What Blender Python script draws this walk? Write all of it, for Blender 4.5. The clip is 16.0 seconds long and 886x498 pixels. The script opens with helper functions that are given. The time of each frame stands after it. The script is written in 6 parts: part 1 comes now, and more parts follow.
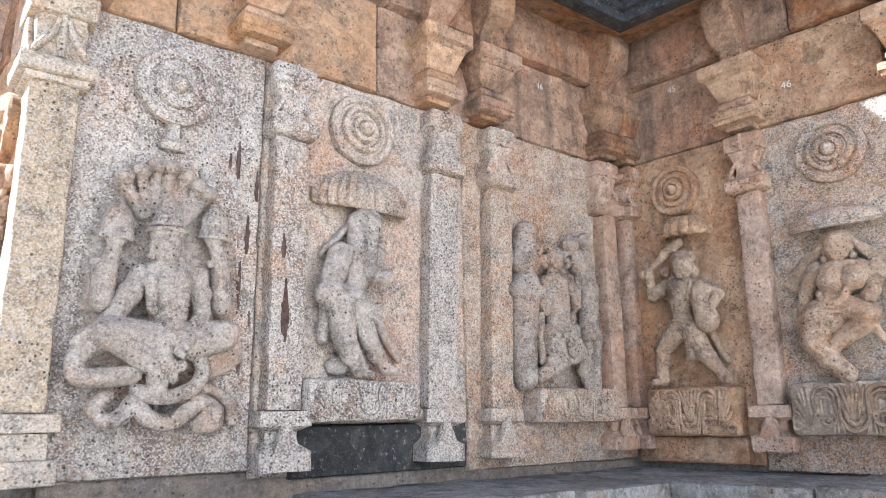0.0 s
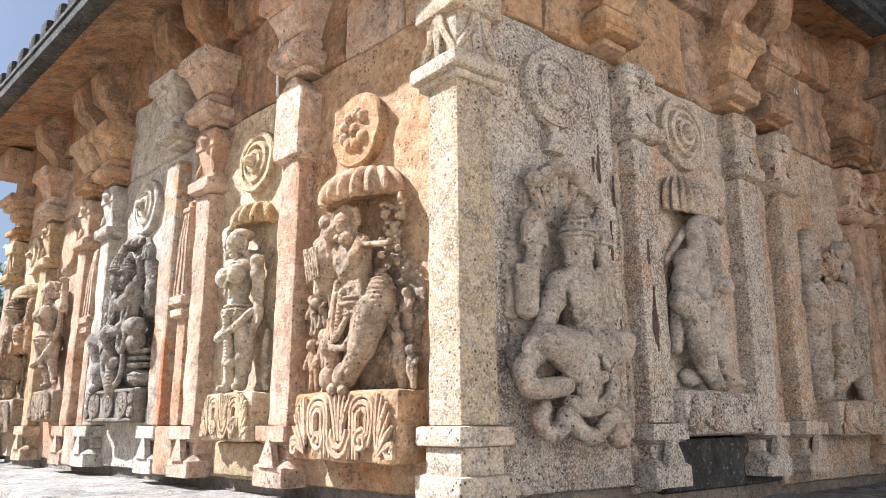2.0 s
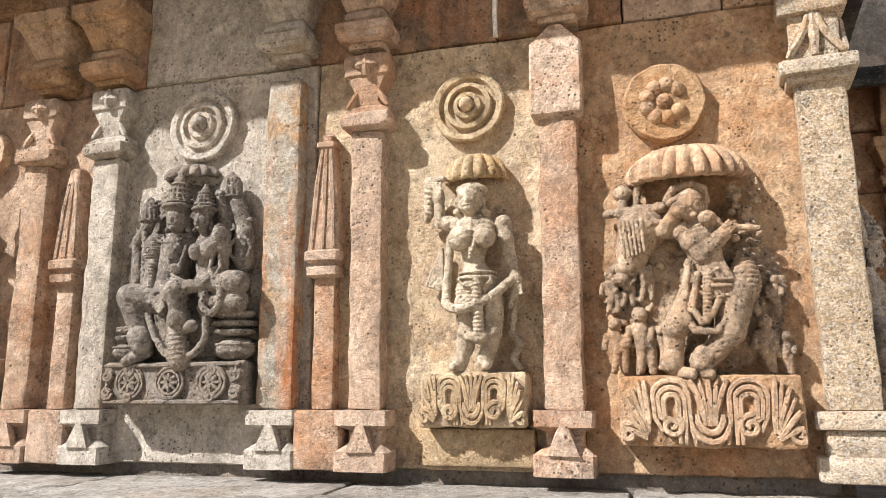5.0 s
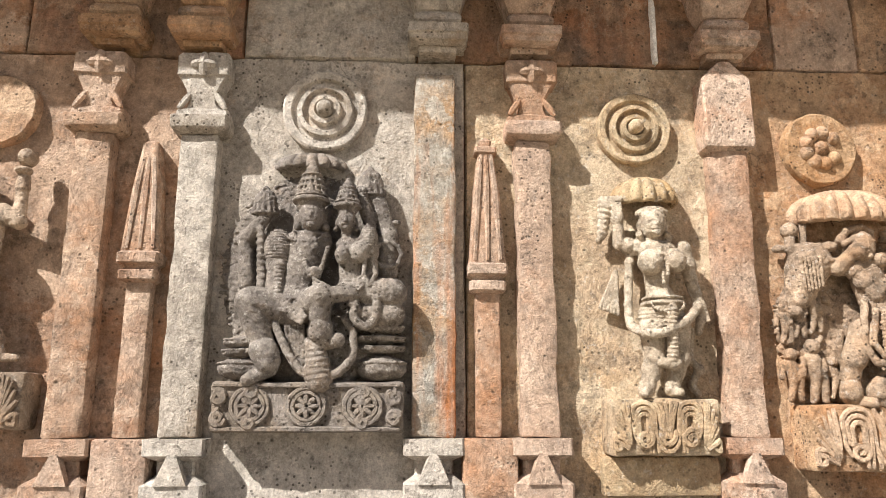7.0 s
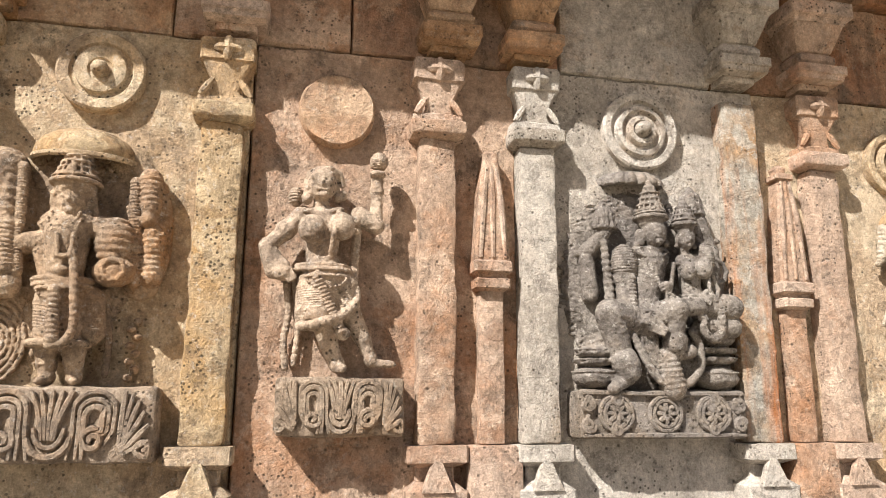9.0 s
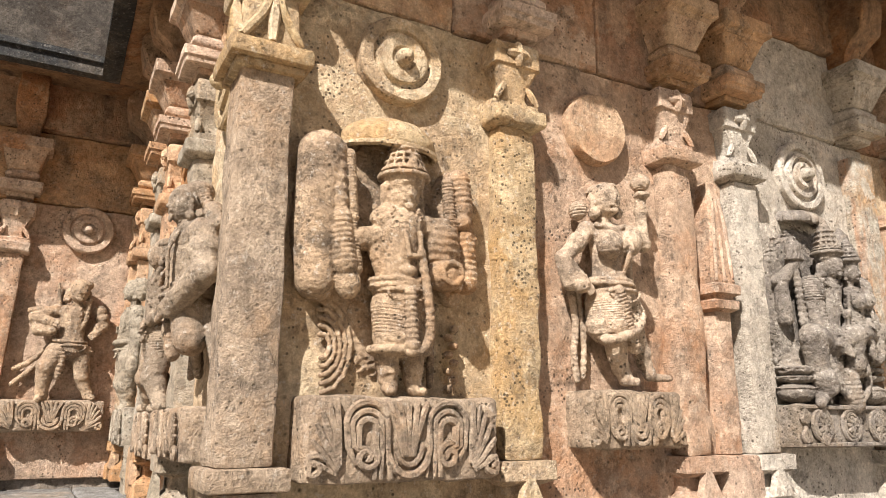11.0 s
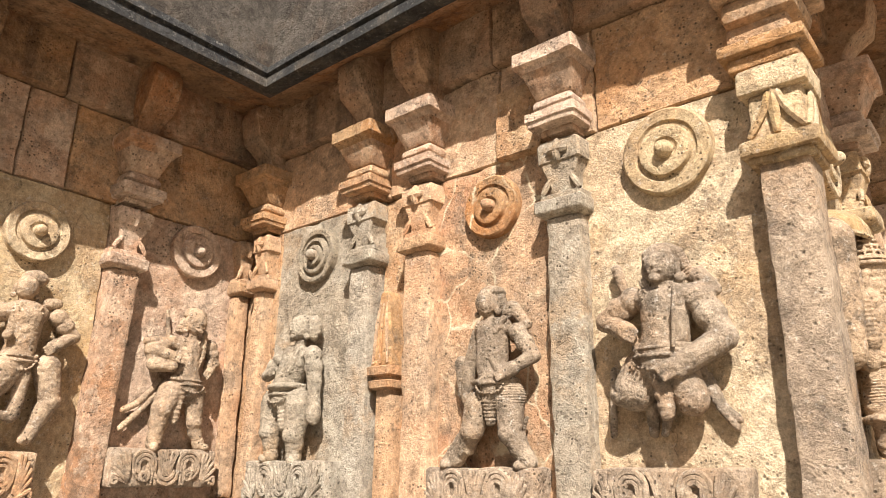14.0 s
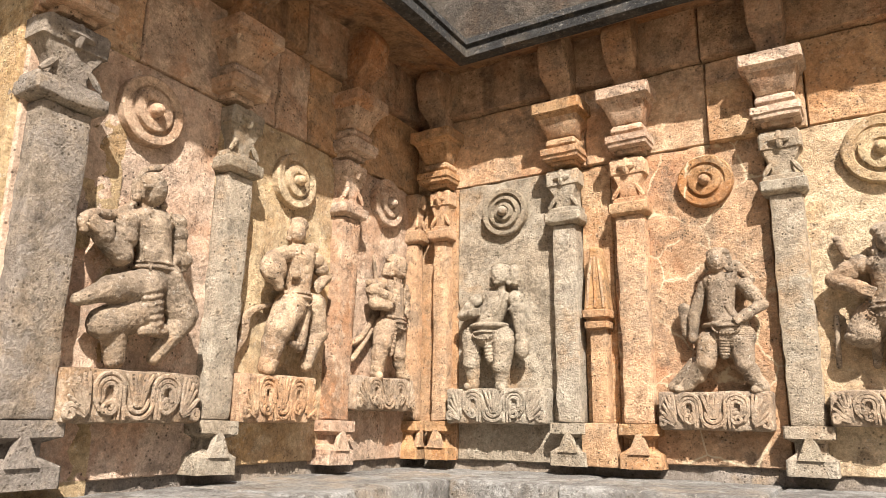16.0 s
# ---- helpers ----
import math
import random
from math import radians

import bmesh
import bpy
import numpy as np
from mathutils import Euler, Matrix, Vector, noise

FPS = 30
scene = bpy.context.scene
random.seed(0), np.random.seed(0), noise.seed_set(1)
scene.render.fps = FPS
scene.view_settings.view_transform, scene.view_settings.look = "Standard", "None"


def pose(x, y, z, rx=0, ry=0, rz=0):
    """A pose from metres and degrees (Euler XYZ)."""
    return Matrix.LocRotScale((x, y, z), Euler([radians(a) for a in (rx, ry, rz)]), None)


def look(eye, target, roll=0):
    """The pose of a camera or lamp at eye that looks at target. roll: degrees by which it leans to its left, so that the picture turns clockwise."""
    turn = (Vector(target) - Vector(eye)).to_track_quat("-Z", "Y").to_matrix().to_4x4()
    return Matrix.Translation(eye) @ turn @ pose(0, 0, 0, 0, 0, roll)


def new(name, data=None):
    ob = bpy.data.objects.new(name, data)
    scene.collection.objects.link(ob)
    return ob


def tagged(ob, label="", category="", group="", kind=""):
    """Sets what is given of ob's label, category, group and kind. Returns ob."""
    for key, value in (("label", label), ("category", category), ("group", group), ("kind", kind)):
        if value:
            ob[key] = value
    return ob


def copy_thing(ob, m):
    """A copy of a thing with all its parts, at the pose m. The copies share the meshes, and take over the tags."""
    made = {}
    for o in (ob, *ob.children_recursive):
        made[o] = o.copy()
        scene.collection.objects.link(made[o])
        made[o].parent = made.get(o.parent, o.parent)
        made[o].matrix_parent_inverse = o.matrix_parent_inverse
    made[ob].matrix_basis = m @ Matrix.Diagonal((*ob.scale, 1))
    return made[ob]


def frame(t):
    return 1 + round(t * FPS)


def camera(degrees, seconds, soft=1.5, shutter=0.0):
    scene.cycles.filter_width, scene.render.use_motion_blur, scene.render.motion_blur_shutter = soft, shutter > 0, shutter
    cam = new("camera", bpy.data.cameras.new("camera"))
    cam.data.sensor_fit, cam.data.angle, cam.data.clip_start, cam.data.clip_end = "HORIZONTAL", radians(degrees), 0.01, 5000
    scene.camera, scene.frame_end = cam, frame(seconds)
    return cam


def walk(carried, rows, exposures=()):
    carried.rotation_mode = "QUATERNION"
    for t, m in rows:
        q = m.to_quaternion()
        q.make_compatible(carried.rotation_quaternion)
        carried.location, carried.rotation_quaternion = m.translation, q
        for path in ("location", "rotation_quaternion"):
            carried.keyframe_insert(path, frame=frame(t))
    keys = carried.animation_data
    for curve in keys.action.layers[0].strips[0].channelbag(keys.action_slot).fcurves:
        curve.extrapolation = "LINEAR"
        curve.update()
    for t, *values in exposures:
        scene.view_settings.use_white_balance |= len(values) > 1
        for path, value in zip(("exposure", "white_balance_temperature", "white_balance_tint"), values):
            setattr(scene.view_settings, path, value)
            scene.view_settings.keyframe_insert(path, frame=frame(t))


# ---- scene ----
cam = camera(63.3, 16.0, soft=0.8)
PATH = [
    (0, (-0.128, -0.039, 1.582), (1.21, 1.379, 2.029), -0.8),
    (0.5, (-0.374, 0.178, 1.599), (0.865, 1.672, 2.085), -0.6),
    (1, (-0.661, 0.39, 1.588), (0.539, 1.914, 2.074), -0.5),
    (1.5, (-0.906, 0.659, 1.582), (0.359, 2.139, 2.039), -0.5),
    (2, (-1.103, 0.994, 1.614), (0.233, 2.408, 2.08), -0.4),
    (2.5, (-1.336, 1.347, 1.624), (0.068, 2.697, 2.077), -0.4),
    (3, (-1.585, 1.711, 1.638), (-0.082, 2.962, 2.058), -0.4),
    (3.5, (-1.743, 2.06, 1.666), (-0.143, 3.183, 2.092), -0.3),
    (3.7, (-1.825, 2.205, 1.67), (-0.181, 3.263, 2.092), -0.3),
    (5.8, (-2.237, 3.705, 1.686), (-0.301, 4.003, 2.091), -0.4),
    (6, (-2.228, 3.857, 1.681), (-0.287, 4.087, 2.106), -0.4),
    (6.5, (-2.199, 4.2, 1.688), (-0.254, 4.287, 2.144), -0.2),
    (7, (-2.224, 4.625, 1.696), (-0.272, 4.587, 2.133), -0.0),
    (7.5, (-2.245, 5.027, 1.676), (-0.295, 4.912, 2.108), -0.0),
    (8, (-2.264, 5.477, 1.71), (-0.316, 5.354, 2.149), 0.2),
    (8.5, (-2.264, 5.894, 1.729), (-0.32, 5.68, 2.149), 0.3),
    (9, (-2.191, 6.285, 1.736), (-0.265, 5.947, 2.159), 0.3),
    (9.5, (-2.122, 6.718, 1.746), (-0.224, 6.28, 2.2), 0.4),
    (9.7, (-2.078, 6.902, 1.751), (-0.196, 6.416, 2.22), 0.5),
    (11.8, (-1.321, 8.435, 1.698), (0.276, 7.338, 2.195), 0.2),
    (12, (-1.226, 8.558, 1.713), (0.339, 7.426, 2.233), 0.3),
    (12.5, (-0.996, 8.856, 1.72), (0.512, 7.662, 2.265), 0.4),
    (13, (-0.785, 9.164, 1.732), (0.637, 7.865, 2.272), 0.5),
    (13.5, (-0.523, 9.475, 1.731), (0.805, 8.096, 2.309), 0.5),
    (14, (-0.261, 9.862, 1.73), (1.009, 8.437, 2.329), 0.6),
    (14.5, (-0.027, 10.205, 1.705), (1.183, 8.721, 2.284), 0.5),
    (15, (0.228, 10.505, 1.687), (1.349, 8.938, 2.225), 0.6),
    (15.5, (0.446, 10.885, 1.654), (1.509, 9.266, 2.153), 0.7),
    (16, (0.724, 11.287, 1.623), (1.784, 9.653, 2.079), 0.6),
]
EXPOSURES = [(0.0, 2.33, 4950, 9), (0.5, 2.3, 5000, 9), (1.0, 1.97, 5150, 9), (1.5, 1.72, 5400, 10), (2.0, 1.53, 5600, 10), (2.5, 1.4, 5800, 10), (3.5, 1.14, 6050, 11), (6.0, 0.78, 6250, 11), (9.5, 0.82, 6300, 11), (12.0, 0.93, 6700, 12), (16.0, 1.08, 6800, 12)]
walk(cam, [(t, look(eye, target, roll)) for t, eye, target, roll in PATH], EXPOSURES)

# ---- world, sun, exposure ----
SUN = Vector((-1.0, 1.15, 1.48)).normalized()
world = bpy.data.worlds.new("sky")
scene.world = world
world.use_nodes = True
sky = world.node_tree.nodes.new("ShaderNodeTexSky")
sky.sky_type, sky.sun_disc = "NISHITA", False
sky.sun_elevation = math.asin(SUN.z)
sky.sun_rotation = math.atan2(SUN.x, SUN.y)
sky.air_density, sky.dust_density = 1.0, 4.0
world.node_tree.links.new(sky.outputs[0], world.node_tree.nodes["Background"].inputs[0])
world.node_tree.nodes["Background"].inputs[1].default_value = 0.040
lamp = bpy.data.lights.new("sun", "SUN")
lamp.energy, lamp.angle, lamp.color = 5.0, radians(0.6), (1.0, 0.94, 0.85)
sun = new("sun", lamp)
sun.matrix_world = look(SUN * 30, (0, 0, 0))


# ---- materials ----
def node(nt, kind, **values):
    n = nt.nodes.new(kind)
    for k, v in values.items():
        n.inputs[k].default_value = v
    return n


def ramp(nt, source, stops):
    r = nt.nodes.new("ShaderNodeValToRGB")
    e = r.color_ramp.elements
    while len(e) < len(stops):
        e.new(0.5)
    for i, (p, c) in enumerate(stops):
        e[i].position, e[i].color = p, (c, c, c, 1) if isinstance(c, (int, float)) else (*c, 1)
    nt.links.new(source, r.inputs[0])
    return r.outputs[0]


def mixed(nt, fac, a, b, mode="MIX"):
    m = nt.nodes.new("ShaderNodeMix")
    m.data_type, m.blend_type, m.clamp_result = "RGBA", mode, False
    for slot, v in ((0, fac), (6, a), (7, b)):
        if isinstance(v, bpy.types.NodeSocket):
            nt.links.new(v, m.inputs[slot])
        else:
            m.inputs[slot].default_value = v if slot == 0 else (*v, 1)
    return m.outputs[2]


def stone(name, base, alt, stain, stain_amount=0.45, fleck=0.25, pits=0.8, rough=0.9, streak=0.0, bump=1.0, speck=0.0, grime=0.4, run=(0.06, 0.05, 0.045), vein=0.0):
    """Weathered carved stone: two tones, mineral stains, pale flecks, dark pits, pecked grain."""
    m = bpy.data.materials.new(name)
    m.use_nodes = True
    nt = m.node_tree
    bsdf = nt.nodes["Principled BSDF"]
    geo, info = nt.nodes.new("ShaderNodeNewGeometry"), nt.nodes.new("ShaderNodeObjectInfo")
    shift = nt.nodes.new("ShaderNodeVectorMath")
    shift.operation = "MULTIPLY_ADD"
    nt.links.new(info.outputs["Random"], shift.inputs[0])
    shift.inputs[1].default_value = (0.9, 1.7, 1.3)
    nt.links.new(geo.outputs["Position"], shift.inputs[2])
    pos = shift.outputs[0]

    def noisy(scale, detail=4, roughness=0.6, vec=None):
        n = node(nt, "ShaderNodeTexNoise", Scale=scale, Detail=detail, Roughness=roughness)
        nt.links.new(vec or pos, n.inputs["Vector"])
        return n.outputs[0]

    def maths(op, a, b, c=None):
        n = nt.nodes.new("ShaderNodeMath")
        n.operation = op
        for k, v in enumerate((a, b, c)):
            if isinstance(v, bpy.types.NodeSocket):
                nt.links.new(v, n.inputs[k])
            elif v is not None:
                n.inputs[k].default_value = v
        return n.outputs[0]

    col = mixed(nt, ramp(nt, noisy(2.8, 8, 0.72), [(0.46, 0.0), (0.54, 1.0)]), base, alt)
    col = mixed(nt, ramp(nt, noisy(1.9, 7, 0.7), [(0.64 - stain_amount * 0.35, 0.0), (0.78 - stain_amount * 0.25, 0.9)]), col, stain)
    # paler weathered crust
    col = mixed(nt, ramp(nt, noisy(4.3, 7, 0.72), [(0.525, 0.0), (0.56, 0.7)]), col, tuple(min(0.62, v * k) for v, k in zip(base, (1.26, 1.30, 1.34))))
    # dark weathering in ragged patches
    col = mixed(nt, ramp(nt, noisy(5.6, 9, 0.78), [(0.555, 0.0), (0.59, grime)]), col, (0.11, 0.09, 0.07))
    if streak:
        stretch = nt.nodes.new("ShaderNodeMapping")
        stretch.inputs["Scale"].default_value = (9, 9, 0.9)
        nt.links.new(pos, stretch.inputs[0])
        col = mixed(nt, ramp(nt, noisy(1.0, 4, 0.6, stretch.outputs[0]), [(0.50, 0.0), (0.68, streak)]), col, run)
    # each stone a little lighter, darker or greyer than the next
    hsv = nt.nodes.new("ShaderNodeHueSaturation")
    nt.links.new(maths("MULTIPLY_ADD", info.outputs["Random"], 0.22, 0.86), hsv.inputs["Saturation"])
    nt.links.new(maths("MULTIPLY_ADD", info.outputs["Random"], -0.2, 1.1), hsv.inputs["Value"])
    nt.links.new(col, hsv.inputs["Color"])
    col = hsv.outputs[0]
    # grain
    fine, peck, lump = noisy(150, 3, 0.75), noisy(48, 5, 0.75), noisy(15, 5, 0.7)
    col = mixed(nt, 0.28, col, ramp(nt, fine, [(0.30, 0.25), (0.50, 0.95), (0.72, 1.7)]), "MULTIPLY")
    col = mixed(nt, 0.42, col, ramp(nt, peck, [(0.32, 0.30), (0.50, 0.95), (0.68, 1.5)]), "MULTIPLY")
    col = mixed(nt, 0.8, col, ramp(nt, lump, [(0.30, 0.50), (0.46, 0.95), (0.54, 1.05), (0.72, 1.35)]), "MULTIPLY")
    # pale flecks of lichen and lime
    col = mixed(nt, ramp(nt, noisy(40, 6, 0.78), [(0.57, 0.0), (0.64, fleck)]), col, (0.66, 0.62, 0.56))
    if speck:
        vs = node(nt, "ShaderNodeTexVoronoi", Scale=170.0, Randomness=1.0)
        nt.links.new(pos, vs.inputs["Vector"])
        sepa = nt.nodes.new("ShaderNodeSeparateColor")
        nt.links.new(vs.outputs["Color"], sepa.inputs[0])
        col = mixed(nt, ramp(nt, sepa.outputs[0], [(0.66, 0.0), (0.72, speck)]), col, (0.09, 0.08, 0.075))
        col = mixed(nt, ramp(nt, sepa.outputs[1], [(0.66, 0.0), (0.72, speck)]), col, (0.72, 0.69, 0.65))
    if vein:
        vv = node(nt, "ShaderNodeTexVoronoi", Scale=3.1, Randomness=1.0)
        vv.feature = "DISTANCE_TO_EDGE"
        bend = node(nt, "ShaderNodeTexNoise", Scale=3.0, Detail=6.0)
        nt.links.new(pos, bend.inputs["Vector"])
        add = nt.nodes.new("ShaderNodeVectorMath")
        add.operation = "MULTIPLY_ADD"
        nt.links.new(bend.outputs["Color"], add.inputs[0])
        add.inputs[1].default_value = (0.25, 0.25, 0.25)
        nt.links.new(pos, add.inputs[2])
        nt.links.new(add.outputs[0], vv.inputs["Vector"])
        col = mixed(nt, maths("MULTIPLY", ramp(nt, vv.outputs[0], [(0.006, vein), (0.022, 0.0)]), ramp(nt, noisy(5, 3), [(0.40, 0.1), (0.55, 1.0)])), col, (0.66, 0.58, 0.42))
    # dark pits
    vor = node(nt, "ShaderNodeTexVoronoi", Scale=26.0, Randomness=1.0)
    nt.links.new(pos, vor.inputs["Vector"])
    holes = ramp(nt, vor.outputs[0], [(0.06, 1.0), (0.20, 0.0)])
    pit = maths("MULTIPLY", holes, ramp(nt, noisy(7, 3), [(0.46, 0.0), (0.58, pits)]))
    # small sharp chisel pits
    vor2 = node(nt, "ShaderNodeTexVoronoi", Scale=64.0, Randomness=1.0)
    nt.links.new(pos, vor2.inputs["Vector"])
    pick = nt.nodes.new("ShaderNodeSeparateColor")
    nt.links.new(vor2.outputs["Color"], pick.inputs[0])
    tiny = maths("MULTIPLY", ramp(nt, vor2.outputs[0], [(0.22, 1.0), (0.36, 0.0)]), ramp(nt, pick.outputs[0], [(0.70, 0.0), (0.74, pits)]))
    tiny = maths("MULTIPLY", tiny, ramp(nt, noisy(3.3, 4), [(0.42, 0.1), (0.60, 1.0)]))
    pit = maths("MAXIMUM", pit, tiny)
    # hairline cracks
    wave = node(nt, "ShaderNodeTexVoronoi", Scale=2.6, Randomness=1.0)
    wave.feature = "DISTANCE_TO_EDGE"
    bent = nt.nodes.new("ShaderNodeVectorMath")
    bent.operation = "MULTIPLY_ADD"
    warp = node(nt, "ShaderNodeTexNoise", Scale=6.0, Detail=5.0)
    nt.links.new(pos, warp.inputs["Vector"])
    nt.links.new(warp.outputs["Color"], bent.inputs[0])
    bent.inputs[1].default_value = (0.35, 0.35, 0.35)
    nt.links.new(pos, bent.inputs[2])
    nt.links.new(bent.outputs[0], wave.inputs["Vector"])
    crack = maths("MULTIPLY", ramp(nt, wave.outputs[0], [(0.002, 1.0), (0.009, 0.0)]), ramp(nt, noisy(3.1, 2), [(0.55, 0.0), (0.62, 0.45)]))
    dark = maths("MAXIMUM", pit, crack)
    col = mixed(nt, dark, col, (0.05, 0.04, 0.03))
    nt.links.new(col, bsdf.inputs["Base Color"])
    bsdf.inputs["Roughness"].default_value = rough
    bsdf.inputs["Specular IOR Level"].default_value = 0.2
    height = maths("MULTIPLY_ADD", peck, 1.5, maths("MULTIPLY", fine, 0.35))
    height = maths("MULTIPLY_ADD", lump, 1.0, height)
    # chipped hollows with hard edges
    height = maths("MULTIPLY_ADD", ramp(nt, noisy(11, 8, 0.7), [(0.42, 0.0), (0.45, 1.0)]), 0.6, height)
    height = maths("MULTIPLY_ADD", dark, -0.7, height)
    b = node(nt, "ShaderNodeBump", Strength=bump * 0.62, Distance=0.022)
    nt.links.new(height, b.inputs["Height"])
    nt.links.new(b.outputs[0], bsdf.inputs["Normal"])
    return m


TAN = stone("tan_sandstone", (0.46, 0.31, 0.19), (0.43, 0.265, 0.155), (0.50, 0.26, 0.12), 0.45)
YELLOW = stone("yellow_sandstone", (0.49, 0.375, 0.24), (0.45, 0.32, 0.195), (0.50, 0.32, 0.15), 0.35, 0.4)
PINK = stone("pink_sandstone", (0.50, 0.36, 0.265), (0.47, 0.345, 0.26), (0.47, 0.25, 0.14), 0.5, 0.2)
ORANGE = stone("orange_sandstone", (0.46, 0.28, 0.155), (0.43, 0.285, 0.175), (0.48, 0.25, 0.12), 0.42, 0.22)
BROWN = stone("brown_sandstone", (0.37, 0.235, 0.145), (0.31, 0.20, 0.13), (0.41, 0.19, 0.09), 0.5, 0.12, streak=0.55)
VEINED = stone("orange_sandstone_with_calcite_veins", (0.40, 0.235, 0.125), (0.38, 0.245, 0.145), (0.43, 0.18, 0.07), 0.45, 0.2, vein=0.75)
GREY = stone("grey_stone", (0.43, 0.38, 0.32), (0.55, 0.49, 0.42), (0.45, 0.31, 0.19), 0.2, 0.4)
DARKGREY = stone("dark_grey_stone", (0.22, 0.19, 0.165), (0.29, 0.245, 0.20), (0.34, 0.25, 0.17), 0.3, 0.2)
UMBER = stone("umber_weathered_stone", (0.36, 0.275, 0.20), (0.28, 0.215, 0.16), (0.40, 0.25, 0.14), 0.4, 0.3)
GREEN = stone("green_grey_stone", (0.32, 0.275, 0.215), (0.35, 0.29, 0.22), (0.40, 0.25, 0.13), 0.25, 0.2)
RUST = stone("rust_streaked_stone", (0.40, 0.365, 0.31), (0.43, 0.39, 0.33), (0.48, 0.26, 0.10), 0.6, 0.4, streak=0.9, run=(0.45, 0.17, 0.06))
GRANITE = stone("speckled_granite", (0.44, 0.375, 0.31), (0.45, 0.385, 0.32), (0.47, 0.29, 0.17), 0.42, 0.45, 0.9, speck=0.52, streak=0.5, run=(0.13, 0.06, 0.045))
BUFF = stone("buff_granite", (0.46, 0.35, 0.25), (0.43, 0.355, 0.28), (0.48, 0.26, 0.13), 0.55, 0.42, 0.8, speck=0.40)
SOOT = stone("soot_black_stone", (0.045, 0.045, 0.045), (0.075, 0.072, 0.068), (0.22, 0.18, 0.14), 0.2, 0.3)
SLATE = stone("blue_grey_ledge_stone", (0.25, 0.245, 0.235), (0.18, 0.175, 0.17), (0.34, 0.28, 0.22), 0.35, 0.35)
# paler copy of the ledge stone, with face b's sunlight in its colour
LEDGE_LIT = stone("worn_grey_ledge_stone_lit", (0.34, 0.31, 0.28), (0.27, 0.25, 0.225), (0.40, 0.32, 0.24), 0.35, 0.35)
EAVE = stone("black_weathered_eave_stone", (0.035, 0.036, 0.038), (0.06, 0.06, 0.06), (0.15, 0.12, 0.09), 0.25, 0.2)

FIG_GRANITE = stone("worn_granite_figure_stone", (0.36, 0.305, 0.255), (0.40, 0.335, 0.275), (0.43, 0.26, 0.155), 0.42, 0.35, 0.9, speck=0.2, grime=0.55)
CORNER = stone("pale_speckled_corner_stone", (0.48, 0.375, 0.26), (0.50, 0.41, 0.31), (0.50, 0.31, 0.16), 0.4, 0.45, 0.9, speck=0.32)

# the figures: lower tones, lichen and dirt held in the carving
FIG_TAN = stone("tan_figure_stone", (0.41, 0.30, 0.205), (0.33, 0.245, 0.175), (0.43, 0.25, 0.13), 0.4, 0.45, grime=0.5)
FIG_PALE = stone("pale_figure_stone", (0.46, 0.375, 0.27), (0.40, 0.315, 0.22), (0.45, 0.29, 0.15), 0.35, 0.5, grime=0.4)
FIG_UMBER = stone("umber_figure_stone", (0.31, 0.24, 0.175), (0.26, 0.205, 0.155), (0.38, 0.24, 0.14), 0.4, 0.4, grime=0.5)
FIG_DARK = stone("dark_figure_stone", (0.25, 0.215, 0.18), (0.19, 0.165, 0.145), (0.33, 0.25, 0.18), 0.3, 0.5, grime=0.6)
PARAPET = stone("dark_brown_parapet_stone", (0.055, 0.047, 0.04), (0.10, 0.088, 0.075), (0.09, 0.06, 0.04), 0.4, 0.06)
# white for the added bounce wall and the joint mortar
LIME = stone("white_bounce_and_mortar", (0.84, 0.82, 0.78), (0.80, 0.78, 0.74), (0.62, 0.57, 0.5), 0.2, 0.2, 0.1, grime=0.1, bump=0.4)


# ---- building helpers ----
def part(name, bm, material, parent=None, label="", matrix=None, smooth=True):
    me = bpy.data.meshes.new(name)
    bm.to_mesh(me)
    bm.free()
    for p in me.polygons:
        p.use_smooth = smooth
    if smooth:
        me.set_sharp_from_angle(angle=radians(38))
    me.materials.append(material)
    ob = new(name, me)
    if parent is not None:
        ob.parent = parent
    if matrix is not None:
        ob.matrix_local = matrix
    if label:
        tagged(ob, label)
    return ob


def thing(name, matrix, label, category, group=""):
    ob = new(name)
    ob.empty_display_size = 0.1
    ob.matrix_world = matrix
    return tagged(ob, label, category, group)


# Each wall face: a point of its plane, and the way to the right along it.
FACES = {
    "a": ((0.45, 2.55), (1.0, -0.08)),
    "b": ((0.475, 2.5), (0.03, -1.0)),
    "c": ((0.30, 7.5), (-1.0, -0.015)),
    "d": ((3.345, 7.93), (0.04, -1.0)),
    "e": ((3.60, 2.30), (0.0, -1.0)),
}
EAVES = {"a": 0.42, "b": 0.58, "c": 0.40, "d": 0.60, "e": 0.46}


def on(f, s=0.0, z=0.0, d=0.0, turn=0.0):
    """A pose on a wall face: x to the right along it, y into the wall, z up; s along, d proud of the plane."""
    (px, py), (rx, ry) = FACES[f]
    r = Vector((rx, ry)).normalized()
    n = Vector((r.y, -r.x))
    m = Matrix(((r.x, -n.x, 0, px + s * r.x + d * n.x), (r.y, -n.y, 0, py + s * r.y + d * n.y), (0, 0, 1, z), (0, 0, 0, 1)))
    return m @ pose(0, 0, 0, 0, turn, 0)


def crossing(f, g, df, dg):
    """Where the line df proud of face f meets the line dg proud of face g."""
    a, b = on(f, 0, 0, df), on(g, 0, 0, dg)
    p, q = a.translation.xy, b.translation.xy
    u, v = a.col[0].xy, b.col[0].xy
    k = ((q - p).x * v.y - (q - p).y * v.x) / (u.x * v.y - u.y * v.x)
    return p + k * u


SEED = [0.0]


